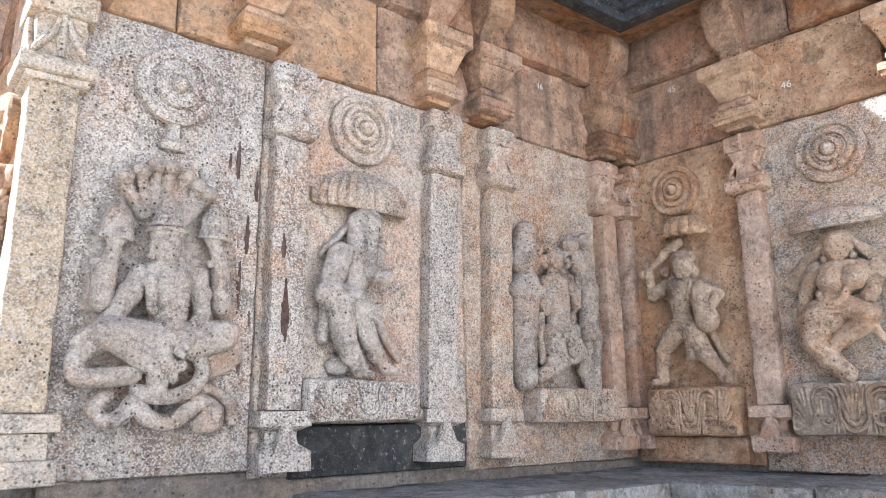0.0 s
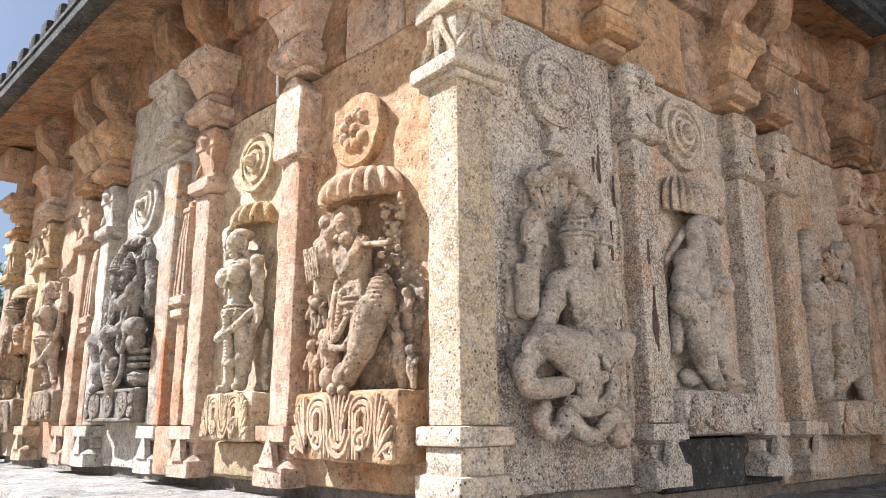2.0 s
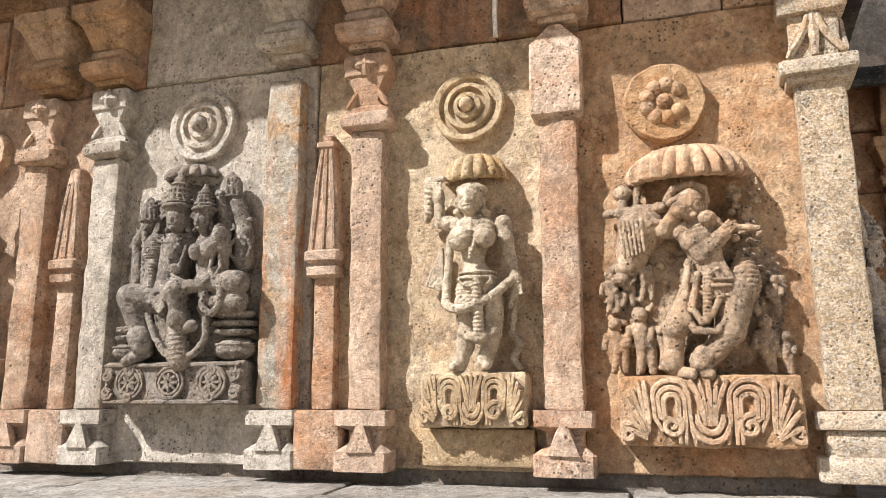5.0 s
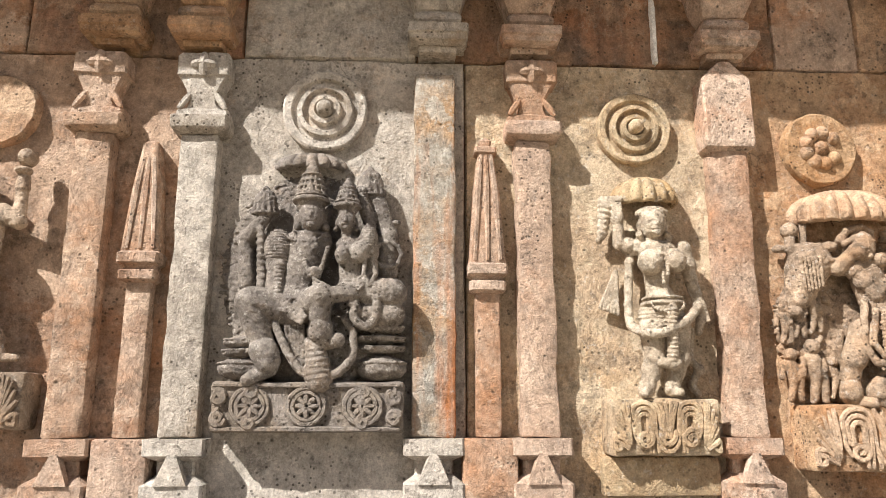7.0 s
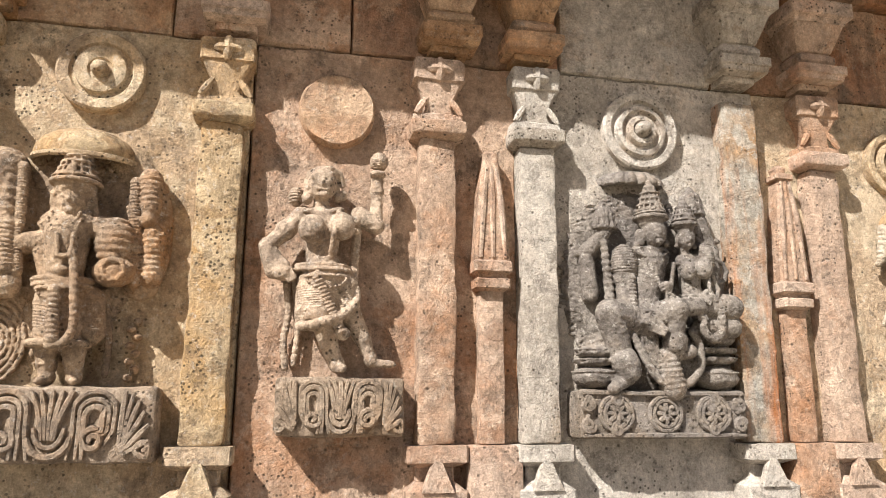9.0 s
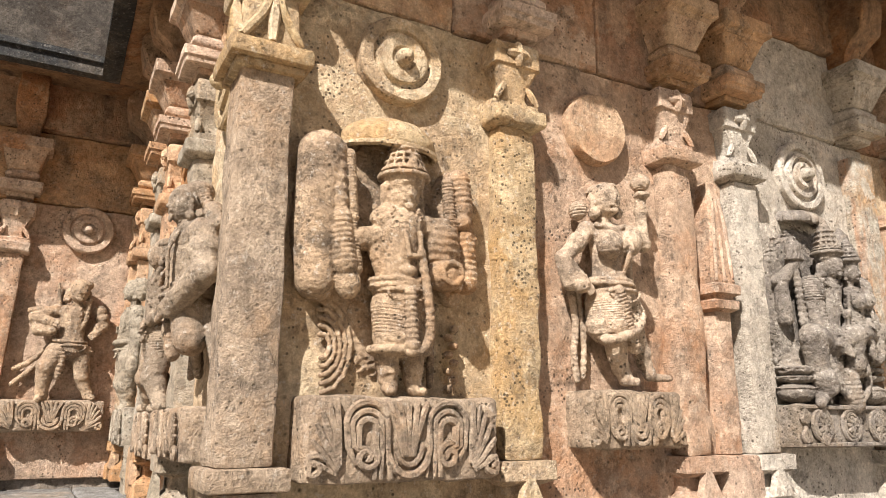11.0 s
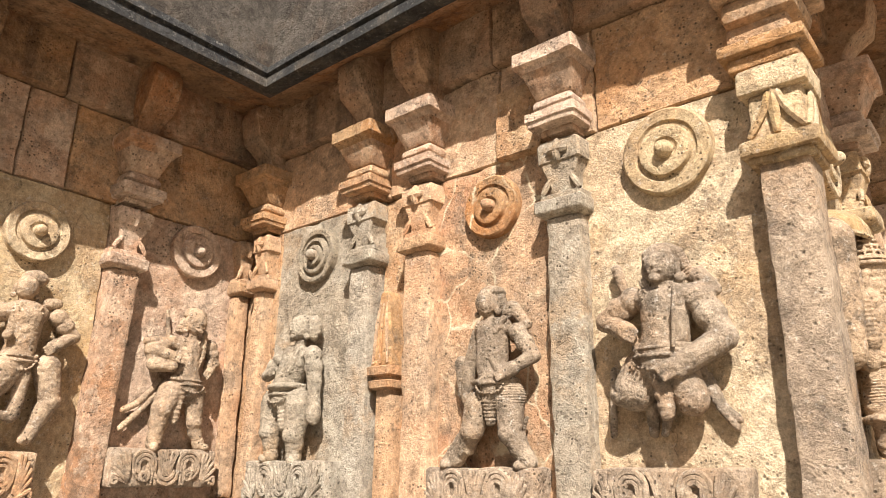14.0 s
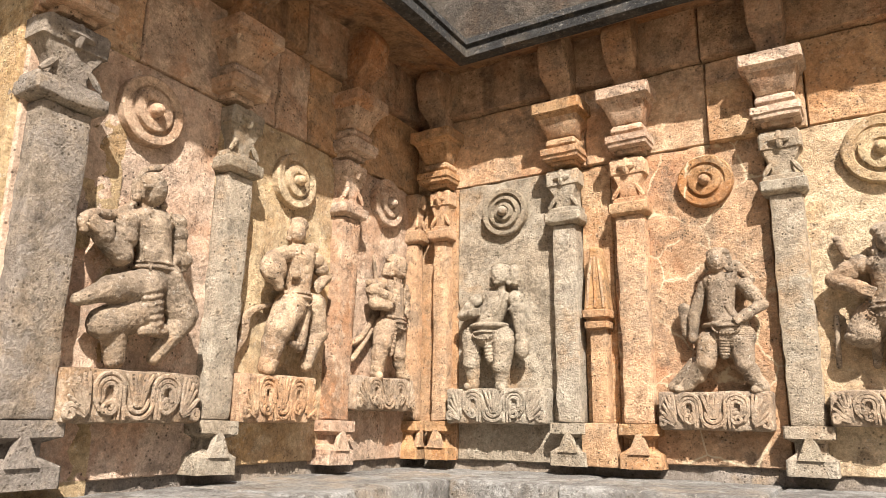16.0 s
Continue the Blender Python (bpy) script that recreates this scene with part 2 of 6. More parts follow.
def worn(co, amp=0.004, scale=9.0):
    p = Vector(co) * scale + Vector((SEED[0], 0, 0))
    return amp * (noise.noise(p) + 0.5 * noise.noise(p * 2.7))


def rbox(bm, x0, x1, y0, y1, z0, z1, r=0.008, res=0.035, amp=0.003, top=1.0, lean=0.0):
    """A stone block with rounded, worn edges. top: the width at its top against that at its foot."""
    SEED[0] += 3.7
    lo, hi = Vector((x0, y0, z0)), Vector((x1, y1, z1))
    size = hi - lo
    n = [max(3, min(60, int(c / res) + 1)) for c in size]
    r = min(r, min(size) * 0.45)
    axes = []
    for k in range(3):
        inner = [r + (size[k] - 2 * r) * i / (n[k] - 2) for i in range(n[k] - 1)]
        axes.append([0.0] + inner + [size[k]])
        n[k] = len(axes[k]) - 1
    verts = {}

    def vert(i, j, k):
        key = (i, j, k)
        if key not in verts:
            p = Vector((axes[0][i], axes[1][j], axes[2][k]))
            q = Vector([min(max(p[a], r), size[a] - r) for a in range(3)])
            off = p - q
            if off.length > 1e-6:
                p = q + off.normalized() * r
            p = p + lo
            c = Vector((0, 0, 0))
            mid = (lo + hi) / 2
            w = worn(p, amp)
            for a in range(3):
                c[a] = math.copysign(1, p[a] - mid[a]) * w * min(1, abs(p[a] - mid[a]) / (size[a] / 2 + 1e-6)) ** 4
            p = p + c
            f = (p.z - z0) / (z1 - z0)
            p.x = (p.x - mid.x) * (1 + (top - 1) * f) + mid.x + lean * f
            verts[key] = bm.verts.new(p)
        return verts[key]

    a, b, c = n
    for i in range(a):
        for j in range(b):
            bm.faces.new((vert(i, j, 0), vert(i, j + 1, 0), vert(i + 1, j + 1, 0), vert(i + 1, j, 0)))
            bm.faces.new((vert(i, j, c), vert(i + 1, j, c), vert(i + 1, j + 1, c), vert(i, j + 1, c)))
        for k in range(c):
            bm.faces.new((vert(i, 0, k), vert(i + 1, 0, k), vert(i + 1, 0, k + 1), vert(i, 0, k + 1)))
            bm.faces.new((vert(i, b, k), vert(i, b, k + 1), vert(i + 1, b, k + 1), vert(i + 1, b, k)))
    for j in range(b):
        for k in range(c):
            bm.faces.new((vert(0, j, k), vert(0, j, k + 1), vert(0, j + 1, k + 1), vert(0, j + 1, k)))
            bm.faces.new((vert(a, j, k), vert(a, j + 1, k), vert(a, j + 1, k + 1), vert(a, j, k + 1)))
    return bm


def block(*box, **how):
    return rbox(bmesh.new(), *box, **how)


def ring_skin(bm, rings, closed=True, cap=True):
    """Joins rings of points, given in order, into a skin."""
    rows = [[bm.verts.new(p) for p in ring] for ring in rings]
    n = len(rows[0])
    for a, b in zip(rows, rows[1:]):
        for i in range(n if closed else n - 1):
            j = (i + 1) % n
            bm.faces.new((a[i], a[j], b[j], b[i]))
    if cap:
        bm.faces.new(rows[0][::-1]), bm.faces.new(rows[-1])
    return bm


def loft(bm, sections, back=0.05, amp=0.003, n=6, c=0.008):
    """Mouldings: for each (z, half width, depth) a squared ring from the wall outwards."""
    SEED[0] += 2.3
    rings = []
    for z, w, d in sections:
        e = min(c, w * 0.4)
        front = [(-w + e + (2 * w - 2 * e) * i / n, -d) for i in range(n + 1)]
        ring = [(-w, back), (-w, -d * 0.5), (-w, -d + e), *front, (w, -d + e), (w, -d * 0.5), (w, back)]
        rings.append([Vector((x + worn((x, y, z), amp), y + worn((y + 5, x, z), amp), z + worn((z, x, y), amp * 0.6))) for x, y in ring])
    return ring_skin(bm, rings)


def lathe(bm, profile, n=40, squash=1.0, amp=0.002):
    """A round boss on the wall: (radius, how proud) from the rim inwards."""
    SEED[0] += 1.9
    rings = []
    for r, d in profile:
        ring = []
        for i in range(n):
            a = 2 * math.pi * i / n
            p = Vector((r * math.cos(a), -d, r * math.sin(a) * squash))
            k = worn(p, amp, 14)
            ring.append(p + Vector((k * math.cos(a), k, k * math.sin(a))))
        rings.append(ring)
    return ring_skin(bm, rings)


def tube(bm, pts, r, sides=6, flat=1.0):
    """A rounded fillet along the points, in the plane of the wall."""
    rings = []
    for i, p in enumerate(pts):
        t = (Vector(pts[min(i + 1, len(pts) - 1)]) - Vector(pts[max(i - 1, 0)])).normalized()
        s = Vector((0, 1, 0))
        u = t.cross(s).normalized() if abs(t.y) < 0.95 else Vector((1, 0, 0))
        v = t.cross(u)
        k = 0.6 if i in (0, len(pts) - 1) else 1.0
        rings.append([Vector(p) + (u * math.cos(2 * math.pi * j / sides) + v * flat * math.sin(2 * math.pi * j / sides)) * r * k for j in range(sides)])
    return ring_skin(bm, rings)


def joined(*bms):
    out = bmesh.new()
    for b in bms:
        me = bpy.data.meshes.new("piece")
        b.to_mesh(me)
        b.free()
        out.from_mesh(me)
        bpy.data.meshes.remove(me)
    return out


# ---- the large structure ----
PLINTH, FOOT, CAP, JOINT, TOP = 1.31, 1.38, 2.70, 3.05, 3.86


def slab(parent, s0, s1, z0, z1, material, d=0.0, thick=0.22, res=0.026, amp=0.009, label=""):
    """One facing stone of a wall: uneven face, worn arrises, open joints."""
    SEED[0] += 5.1
    g = 0.003
    s0, s1, z0, z1 = s0 + g, s1 - g, z0 + g, z1 - g
    nx, nz = max(3, int((s1 - s0) / res)), max(3, int((z1 - z0) / res))
    xs = [s0, s0 + 0.006] + [s0 + 0.006 + (s1 - s0 - 0.012) * i / nx for i in range(1, nx)] + [s1 - 0.006, s1]
    zs = [z0, z0 + 0.006] + [z0 + 0.006 + (z1 - z0 - 0.012) * i / nz for i in range(1, nz)] + [z1 - 0.006, z1]
    bm = bmesh.new()
    rows = []
    for j, z in enumerate(zs):
        row = []
        for i, x in enumerate(xs):
            rim = i in (0, len(xs) - 1) or j in (0, len(zs) - 1)
            y = -d + worn((x, 0, z), amp, 5) + worn((x, 3, z), amp * 0.45, 22)
            y += 0.010 * max(0.0, noise.noise(Vector((x * 9 + SEED[0], 7.0, z * 9))) - 0.18) * 3
            chip = max(0, noise.noise(Vector((x * 6 + SEED[0], z * 6, 1)))) * 0.02 if rim else 0
            row.append(bm.verts.new((x, y + (0.008 + chip if rim else 0), z)))
        rows.append(row)
    for a, b in zip(rows, rows[1:]):
        for i in range(len(xs) - 1):
            bm.faces.new((a[i], a[i + 1], b[i + 1], b[i]))
    rim = [*rows[0], *[r[-1] for r in rows[1:-1]], *rows[-1][::-1], *[r[0] for r in rows[-2:0:-1]]]
    back = [bm.verts.new((v.co.x, -d + thick, v.co.z)) for v in rim]
    for i in range(len(rim)):
        j = (i + 1) % len(rim)
        bm.faces.new((rim[i], back[i], back[j], rim[j]))
    bm.faces.new(back[::-1])
    return part("stone_slab", bm, material, parent, label)


def wall(f, s0, s1, lower, upper, beam, trim=(0.0, 0.0)):
    """A face of the temple: backing masonry, and its facing stones in three courses."""
    bm = bmesh.new()
    rbox(bm, s0 + trim[0], s1 - trim[1], 0.16, 0.62, PLINTH - 0.25, TOP + 0.15, amp=0.0, res=0.4)
    w = part("wall_" + f, bm, BROWN)
    w.matrix_world = on(f)
    tagged(w, "temple wall of weathered carved stone slabs", "wall", kind="structure")
    for a, b, z0, m, d in lower:
        slab(w, a, b, z0, JOINT, m, d)
    # a recessed course under the slabs, its dark colour painted for the gap's shade
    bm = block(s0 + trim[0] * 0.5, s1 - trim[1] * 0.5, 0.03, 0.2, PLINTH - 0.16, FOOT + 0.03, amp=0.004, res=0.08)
    part("base_course", bm, DARKGREY, w, "recessed base course coloured dark for the shadow gap")
    for a, b, m, d in upper:
        slab(w, a, b, JOINT, 3.52, m, d)
    for a, b, m in beam:
        slab(w, a, b, 3.52, TOP, m, 0.05)
    return w


wall("a", -0.02, 3.5,
     [(0.06, 0.80, FOOT, GRANITE, 0.0), (0.80, 0.965, FOOT - 0.03, BUFF, 0.0), (0.965, 1.87, 1.545, BUFF, 0.0), (1.87, 3.16, FOOT - 0.06, BUFF, -0.005)],
     [(0.06, 0.42, ORANGE, 0.0), (0.42, 1.35, ORANGE, 0.012), (1.35, 2.0, BROWN, 0.0), (2.0, 3.16, BROWN, 0.0)],
     [(0.06, 1.4, BROWN), (1.4, 3.16, BROWN)], (0.25, 0))
wall("b", -5.02, 0.0,
     [(-0.93, -0.06, FOOT, TAN, 0.0), (-1.99, -0.93, FOOT, YELLOW, 0.0), (-3.05, -1.99, FOOT, GREY, 0.005),
      (-4.05, -3.05, FOOT + 0.01, PINK, 0.0), (-4.96, -4.05, FOOT, YELLOW, 0.0)],
     [(-0.36, -0.06, ORANGE, 0.0), (-0.72, -0.36, PINK, 0.0), (-1.21, -0.72, BROWN, 0.01), (-2.18, -1.21, BROWN, 0.0), (-2.86, -2.18, GREY, 0.012),
      (-3.7, -2.86, BROWN, 0.0), (-4.35, -3.7, PINK, 0.006), (-4.96, -4.35, TAN, 0.0)],
     [(-1.6, -0.06, BROWN), (-3.3, -1.6, BROWN), (-4.96, -3.3, BROWN)], (0.25, 0.25))
wall("c", -3.5, 0.0,
     [(-0.93, -0.06, FOOT, YELLOW, 0.0), (-1.74, -0.93, FOOT + 0.02, VEINED, 0.0), (-1.93, -1.74, FOOT, TAN, -0.02), (-2.74, -1.93, FOOT, GREEN, 0.0), (-3.06, -2.74, FOOT, ORANGE, 0.0)],
     [(-0.72, -0.06, ORANGE, 0.0), (-1.19, -0.72, ORANGE, 0.004), (-1.88, -1.19, TAN, 0.0), (-3.06, -1.88, ORANGE, -0.004)],
     [(-1.2, -0.06, BROWN), (-3.06, -1.2, BROWN)], (0, 0.25))
wall("d", -2.2, 0.75,
     [(-2.2, -1.30, FOOT, PINK, 0.0), (-1.30, -0.47, FOOT + 0.02, YELLOW, 0.0), (-0.47, 0.42, FOOT, PINK, 0.0)],
     [(-2.2, -1.75, TAN, 0.0), (-1.75, -0.95, PINK, 0.0), (-0.95, -0.72, PINK, 0.005), (-0.72, 0.42, ORANGE, 0.0)],
     [(-2.2, -0.8, BROWN), (-0.8, 0.42, BROWN)])
wall("e", -0.25, 4.0,
     [(0.0, 0.72, FOOT - 0.08, TAN, 0.0), (0.72, 1.75, FOOT - 0.1, BUFF, 0.0), (1.75, 4.0, FOOT - 0.1, TAN, 0.0)],
     [(0.0, 0.76, BROWN, 0.0), (0.76, 1.5, TAN, 0.006), (1.5, 4.0, BROWN, 0.0)],
     [(0.0, 1.1, BROWN), (1.1, 4.0, BROWN)])
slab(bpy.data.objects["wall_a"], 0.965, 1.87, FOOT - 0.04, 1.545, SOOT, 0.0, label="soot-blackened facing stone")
slab(bpy.data.objects["wall_b"], -1.228, -1.198, JOINT + 0.01, 3.50, LIME, 0.016, label="pale mortar in an upright joint")
slab(bpy.data.objects["wall_c"], -1.19, -0.95, JOINT - 0.01, 3.37, TAN, 0.045)

# the walls behind the corner at the far end, and the closed back of the temple
end = part("wall_f", block(0.0, 3.4, -0.45, 0.0, PLINTH - 0.25, TOP, amp=0.003, res=0.2), YELLOW)
end.matrix_world = Matrix.Translation((*on("d", -2.22, 0, -0.02).translation.xy, 0))
tagged(end, "sunlit return of the temple wall", "wall", kind="structure")

# an unseen white wall, added behind the start of the walk to bounce sunlight
bounce = part("wall_g", block(-10.0, 7.0, -3.9, -3.5, -0.1, 5.4, amp=0.01, res=0.4), LIME)
tagged(bounce, "unseen white wall added to bounce sunlight onto the shaded faces", "wall", kind="structure")

# floor of the plinth: paved ledge round the foot of the walls, and the plinth under it

def line_round(depth):
    """The temple's outline, so far proud of each wall (a number, or one a face)."""
    at = depth if isinstance(depth, dict) else {k: depth for k in FACES}
    pts = [on("e", 4.0, 0, at["e"]).translation.xy]
    for f, g in (("e", "a"), ("a", "b"), ("b", "c"), ("c", "d")):
        pts.append(crossing(f, g, at[f], at[g]))
    k = on("d", -2.2 - at["d"], 0, at["d"]).translation.xy
    pts.append(k)
    pts.append(k + Vector((3.5, 0.2)))
    return pts


def sweep(bm, profile, amp=0.0, step=0.25, wobble=3.0):
    """A moulding round the temple: profile points are (how proud, height), in order round the section."""
    rings = []
    lines = []
    for d, z in profile:
        at = {k: d(EAVES[k]) for k in FACES} if callable(d) else d
        lines.append((line_round(at), z))
    n = len(lines[0][0])
    for i in range(n - 1):
        length = (lines[0][0][i + 1] - lines[0][0][i]).length
        k = max(1, int(length / step))
        for j in range(k + (i == n - 2)):
            ring = []
            for pts, z in lines:
                p = pts[i].lerp(pts[i + 1], j / k)
                q = Vector((p.x, p.y, z))
                ring.append(q + Vector((worn(q, amp, wobble), worn(q + Vector((9, 0, 0)), amp, wobble), worn(q + Vector((0, 9, 0)), amp, wobble))))
            rings.append(ring)
    return ring_skin(bm, rings)

plinth = part("plinth", sweep(bmesh.new(), [(-0.3, 1.18), (0.60, 1.18), (0.56, 1.13), (0.50, 1.08), (0.50, 0.92), (0.60, 0.86), (0.60, 0.28), (0.72, 0.22), (0.72, -0.05), (-0.3, -0.05)], 0.008), SLATE)
tagged(plinth, "stone plinth of the temple with mouldings", "plinth", kind="structure")
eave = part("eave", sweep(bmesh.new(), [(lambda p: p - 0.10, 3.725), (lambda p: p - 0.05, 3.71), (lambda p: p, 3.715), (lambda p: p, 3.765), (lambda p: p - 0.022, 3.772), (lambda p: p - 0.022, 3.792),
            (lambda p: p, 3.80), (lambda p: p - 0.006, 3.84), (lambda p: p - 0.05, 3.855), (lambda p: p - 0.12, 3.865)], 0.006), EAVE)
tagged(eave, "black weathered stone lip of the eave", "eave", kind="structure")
soffit = part("ceiling", sweep(bmesh.new(), [(-0.3, 3.83), (0.10, 3.83), (lambda p: p - 0.24, 3.80), (lambda p: p - 0.14, 3.748), (lambda p: p - 0.06, 3.735), (lambda p: p - 0.06, 3.84), (lambda p: p - 0.14, 3.87), (-0.12, 4.02), (-0.3, 4.02)], 0.006), BROWN)
tagged(soffit, "brown curved stone underside of the eave", "eave", kind="structure")
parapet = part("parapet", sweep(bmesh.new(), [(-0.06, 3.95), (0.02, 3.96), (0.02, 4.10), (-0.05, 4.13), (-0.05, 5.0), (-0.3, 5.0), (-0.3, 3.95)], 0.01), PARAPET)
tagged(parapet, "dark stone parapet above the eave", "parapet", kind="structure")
for x0, x1, y0, y1 in ((0.75, 9.0, 2.75, 7.25), (3.9, 9.0, -1.7, 2.75), (3.65, 9.0, 7.25, 9.9)):
    roof = part("roof", block(x0, x1, y0, y1, 3.93, 4.08, amp=0.0, res=1.0), SLATE)
    tagged(roof, "flat stone roof slab", "roof", kind="structure")


def nub(m):
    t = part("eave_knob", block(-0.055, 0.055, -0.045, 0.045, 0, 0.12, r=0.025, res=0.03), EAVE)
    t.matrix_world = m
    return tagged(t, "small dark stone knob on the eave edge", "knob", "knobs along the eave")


first = nub(on("b", -0.35, 3.84, EAVES["b"] - 0.055))
for i in range(1, 22):
    copy_thing(first, on("b", -0.35 - 0.235 * i + 0.03 * noise.noise(Vector((i * 1.7, 0, 0))), 3.84, EAVES["b"] - 0.055))

# paving of the ledge; face b's is paler, its sunlight put into the colour
rnd = random.Random(4)
for f, s0, s1, m in (("e", -0.15, 4.0, SLATE), ("a", 0.0, 2.5, SLATE), ("b", -5.6, 0.62, LEDGE_LIT), ("c", -2.4, 0.0, SLATE), ("d", -2.75, 0.55, SLATE)):
    s = s0
    while s < s1 - 0.05:
        w = min(rnd.uniform(0.55, 1.1), s1 - s)
        if s1 - s - w < 0.3:
            w = s1 - s
        dip = rnd.uniform(-0.012, 0.004)
        p = part("paving_stone", block(s + 0.004, s + w - 0.004, -0.66 + rnd.uniform(-0.02, 0.03), 0.06, 1.165, (1.285 if f in "ae" else 1.335) + dip, r=0.018, res=0.06, amp=0.008), m, plinth)
        p.matrix_local = on(f)
        s += w


# ---- carved members ----
def base_parts(t, m, w=0.105, z0=FOOT, z1=1.60, d=0.105):
    bm = loft(bmesh.new(), [(z0, w, d), (z0 + 0.07, w, d), (z0 + 0.085, w * 0.8, d - 0.02), (z0 + 0.10, w * 0.62, d - 0.045), (z1 - 0.075, w * 0.62, d - 0.045),
                            (z1 - 0.062, w * 0.85, d - 0.012), (z1 - 0.055, w, d), (z1, w, d)])
    part("base", bm, m, t, matrix=Matrix.Translation((0, 0, -CAP)))
    bm = bmesh.new()
    c = [bm.verts.new(p) for p in ((-0.055, -d + 0.02, z0 + 0.07), (0.055, -d + 0.02, z0 + 0.07), (0.055, -d - 0.01, z0 + 0.07), (-0.055, -d - 0.01, z0 + 0.07), (-0.02, -d + 0.02, z1 - 0.05), (0.02, -d + 0.02, z1 - 0.05), (0.012, -d - 0.002, z1 - 0.05), (-0.012, -d - 0.002, z1 - 0.05))]
    for q in ((0, 1, 5, 4), (1, 2, 6, 5), (2, 3, 7, 6), (3, 0, 4, 7), (4, 5, 6, 7), (3, 2, 1, 0)):
        bm.faces.new([c[i] for i in q])
    part("wedge", bm, m, t, matrix=Matrix.Translation((0, 0, -CAP)), smooth=False)


def vase(bm, w, h, d):
    """The pot of a capital: a goblet between two splayed scroll feet, a squared top with a worn four-petalled flower."""
    loft(bm, [(0.0, w * 0.98, d), (h * 0.10, w * 0.95, d), (h * 0.13, w * 0.60, d - 0.014), (h * 0.22, w * 0.50, d - 0.010), (h * 0.40, w * 0.62, d), (h * 0.56, w * 0.82, d + 0.004), (h * 0.60, w * 0.86, d + 0.004),
              (h * 0.62, w * 0.97, d + 0.012), (h * 0.90, w * 0.99, d + 0.014), (h * 0.95, w * 0.90, d + 0.008), (h, w * 0.5, d - 0.02)], amp=0.008)
    for sx in (-1, 1):
        tube(bm, [(sx * w * (0.46 + 0.42 * k), -d + 0.008 - 0.006 * k, h * (0.36 - 0.25 * k)) for k in (0, 0.33, 0.66, 1.0)], 0.013)
    for ax, az in ((1, 0), (0, 1)):
        tube(bm, [(ax * w * k * 0.46, -d - 0.016 - 0.005 * math.cos(k * 2.4), h * (0.77 + az * k * 0.17)) for k in (-1, -0.6, -0.2, 0.2, 0.6, 1)], 0.018, 7)


def pilaster(f, s, m, width=0.14, kind="vase", base=True, tilt=0.0, d=0.075, cap=CAP, shaft_m=None, group="wall pilasters", half=0.105):
    t = thing("pilaster", on(f, s, cap, 0, tilt), "engaged stone pilaster with pot capital and moulded foot" if kind == "vase" else "engaged stone pilaster with a plain block capital" if kind == "block" else "broken stone pilaster shaft without a capital", "pilaster", group)
    h = width / 2
    top = {"vase": 0.0, "block": -0.02, "bare": 0.27}[kind]
    bm = rbox(bmesh.new(), -h, h, -d, 0.06, (1.60 if base else FOOT) - cap, top, r=0.013, res=0.03, amp=0.008)
    part("shaft", bm, shaft_m or m, t)
    if base:
        base_parts(t, m, half)
    if kind == "vase":
        bm = loft(bmesh.new(), [(0.0, h * 1.05, d + 0.005), (0.012, half * 0.95, d + 0.03), (0.022, half, d + 0.035), (0.062, half, d + 0.035), (0.07, half * 0.94, d + 0.02)])
        part("abacus", bm, m, t)
        bm = bmesh.new()
        vase(bm, half * 0.95, JOINT - cap - 0.085, d)
        part("capital", bm, m, t, matrix=Matrix.Translation((0, 0, 0.07)))
    elif kind == "block":
        bm = loft(bmesh.new(), [(-0.035, h * 1.05, d), (-0.02, half * 0.9, d + 0.025), (0.0, half * 0.93, d + 0.03), (0.26, half * 0.93, d + 0.025), (0.335, half * 0.25, d + 0.01), (0.34, half * 0.1, d)])
        part("capital", bm, m, t)
    return t


def obelisk(f, s, m, top, foot, finial=False, base=True, w=0.068):
    """A small tower on a thin pilaster."""
    t = thing("tower_pilaster", on(f, s, foot), "thin stone pilaster that carries a tapered miniature tower", "pilaster", "tower pilasters")
    h = top - foot
    bm = bmesh.new()
    secs = [(0.0, w, 0.075), (h * 0.55, w * 0.72, 0.07), (h * (0.85 if finial else 0.97), w * 0.42, 0.06)]
    if finial:
        secs += [(h * 0.86, w * 0.62, 0.07), (h * 0.90, w * 0.6, 0.07), (h * 0.92, w * 0.3, 0.05), (h * 0.96, w * 0.36, 0.055), (h, w * 0.06, 0.03)]
    else:
        secs += [(h, w * 0.3, 0.05)]
    loft(bm, secs)
    part("tower", bm, m, t)
    for x in (-0.36, 0.0, 0.36):
        bm = tube(bmesh.new(), [(x * w * 1.9, -0.076, 0.01), (x * w * 1.3, -0.07, h * 0.55), (x * w * 0.75, -0.061, h * 0.84)], 0.011, 5)
        part("rib", bm, m, t)
    bm = loft(bmesh.new(), [(-0.11, w * 0.7, 0.06), (-0.10, w * 0.95, 0.085), (-0.07, w * 0.98, 0.088), (-0.062, w * 0.8, 0.07), (-0.05, w * 0.82, 0.07), (-0.042, w * 1.05, 0.095), (-0.008, w * 1.08, 0.095), (0.0, w, 0.08)])
    part("moulding", bm, m, t)
    z0 = 1.60 if base else FOOT
    part("shaft", block(-w * 0.66, w * 0.66, -0.055, 0.05, z0 - foot, -0.105, r=0.008, res=0.05), m, t)
    if base:
        bm = block(-0.095, 0.095, -0.10, 0.06, FOOT - foot, 1.60 - foot, r=0.012)
        part("base", bm, m, t)
    return t


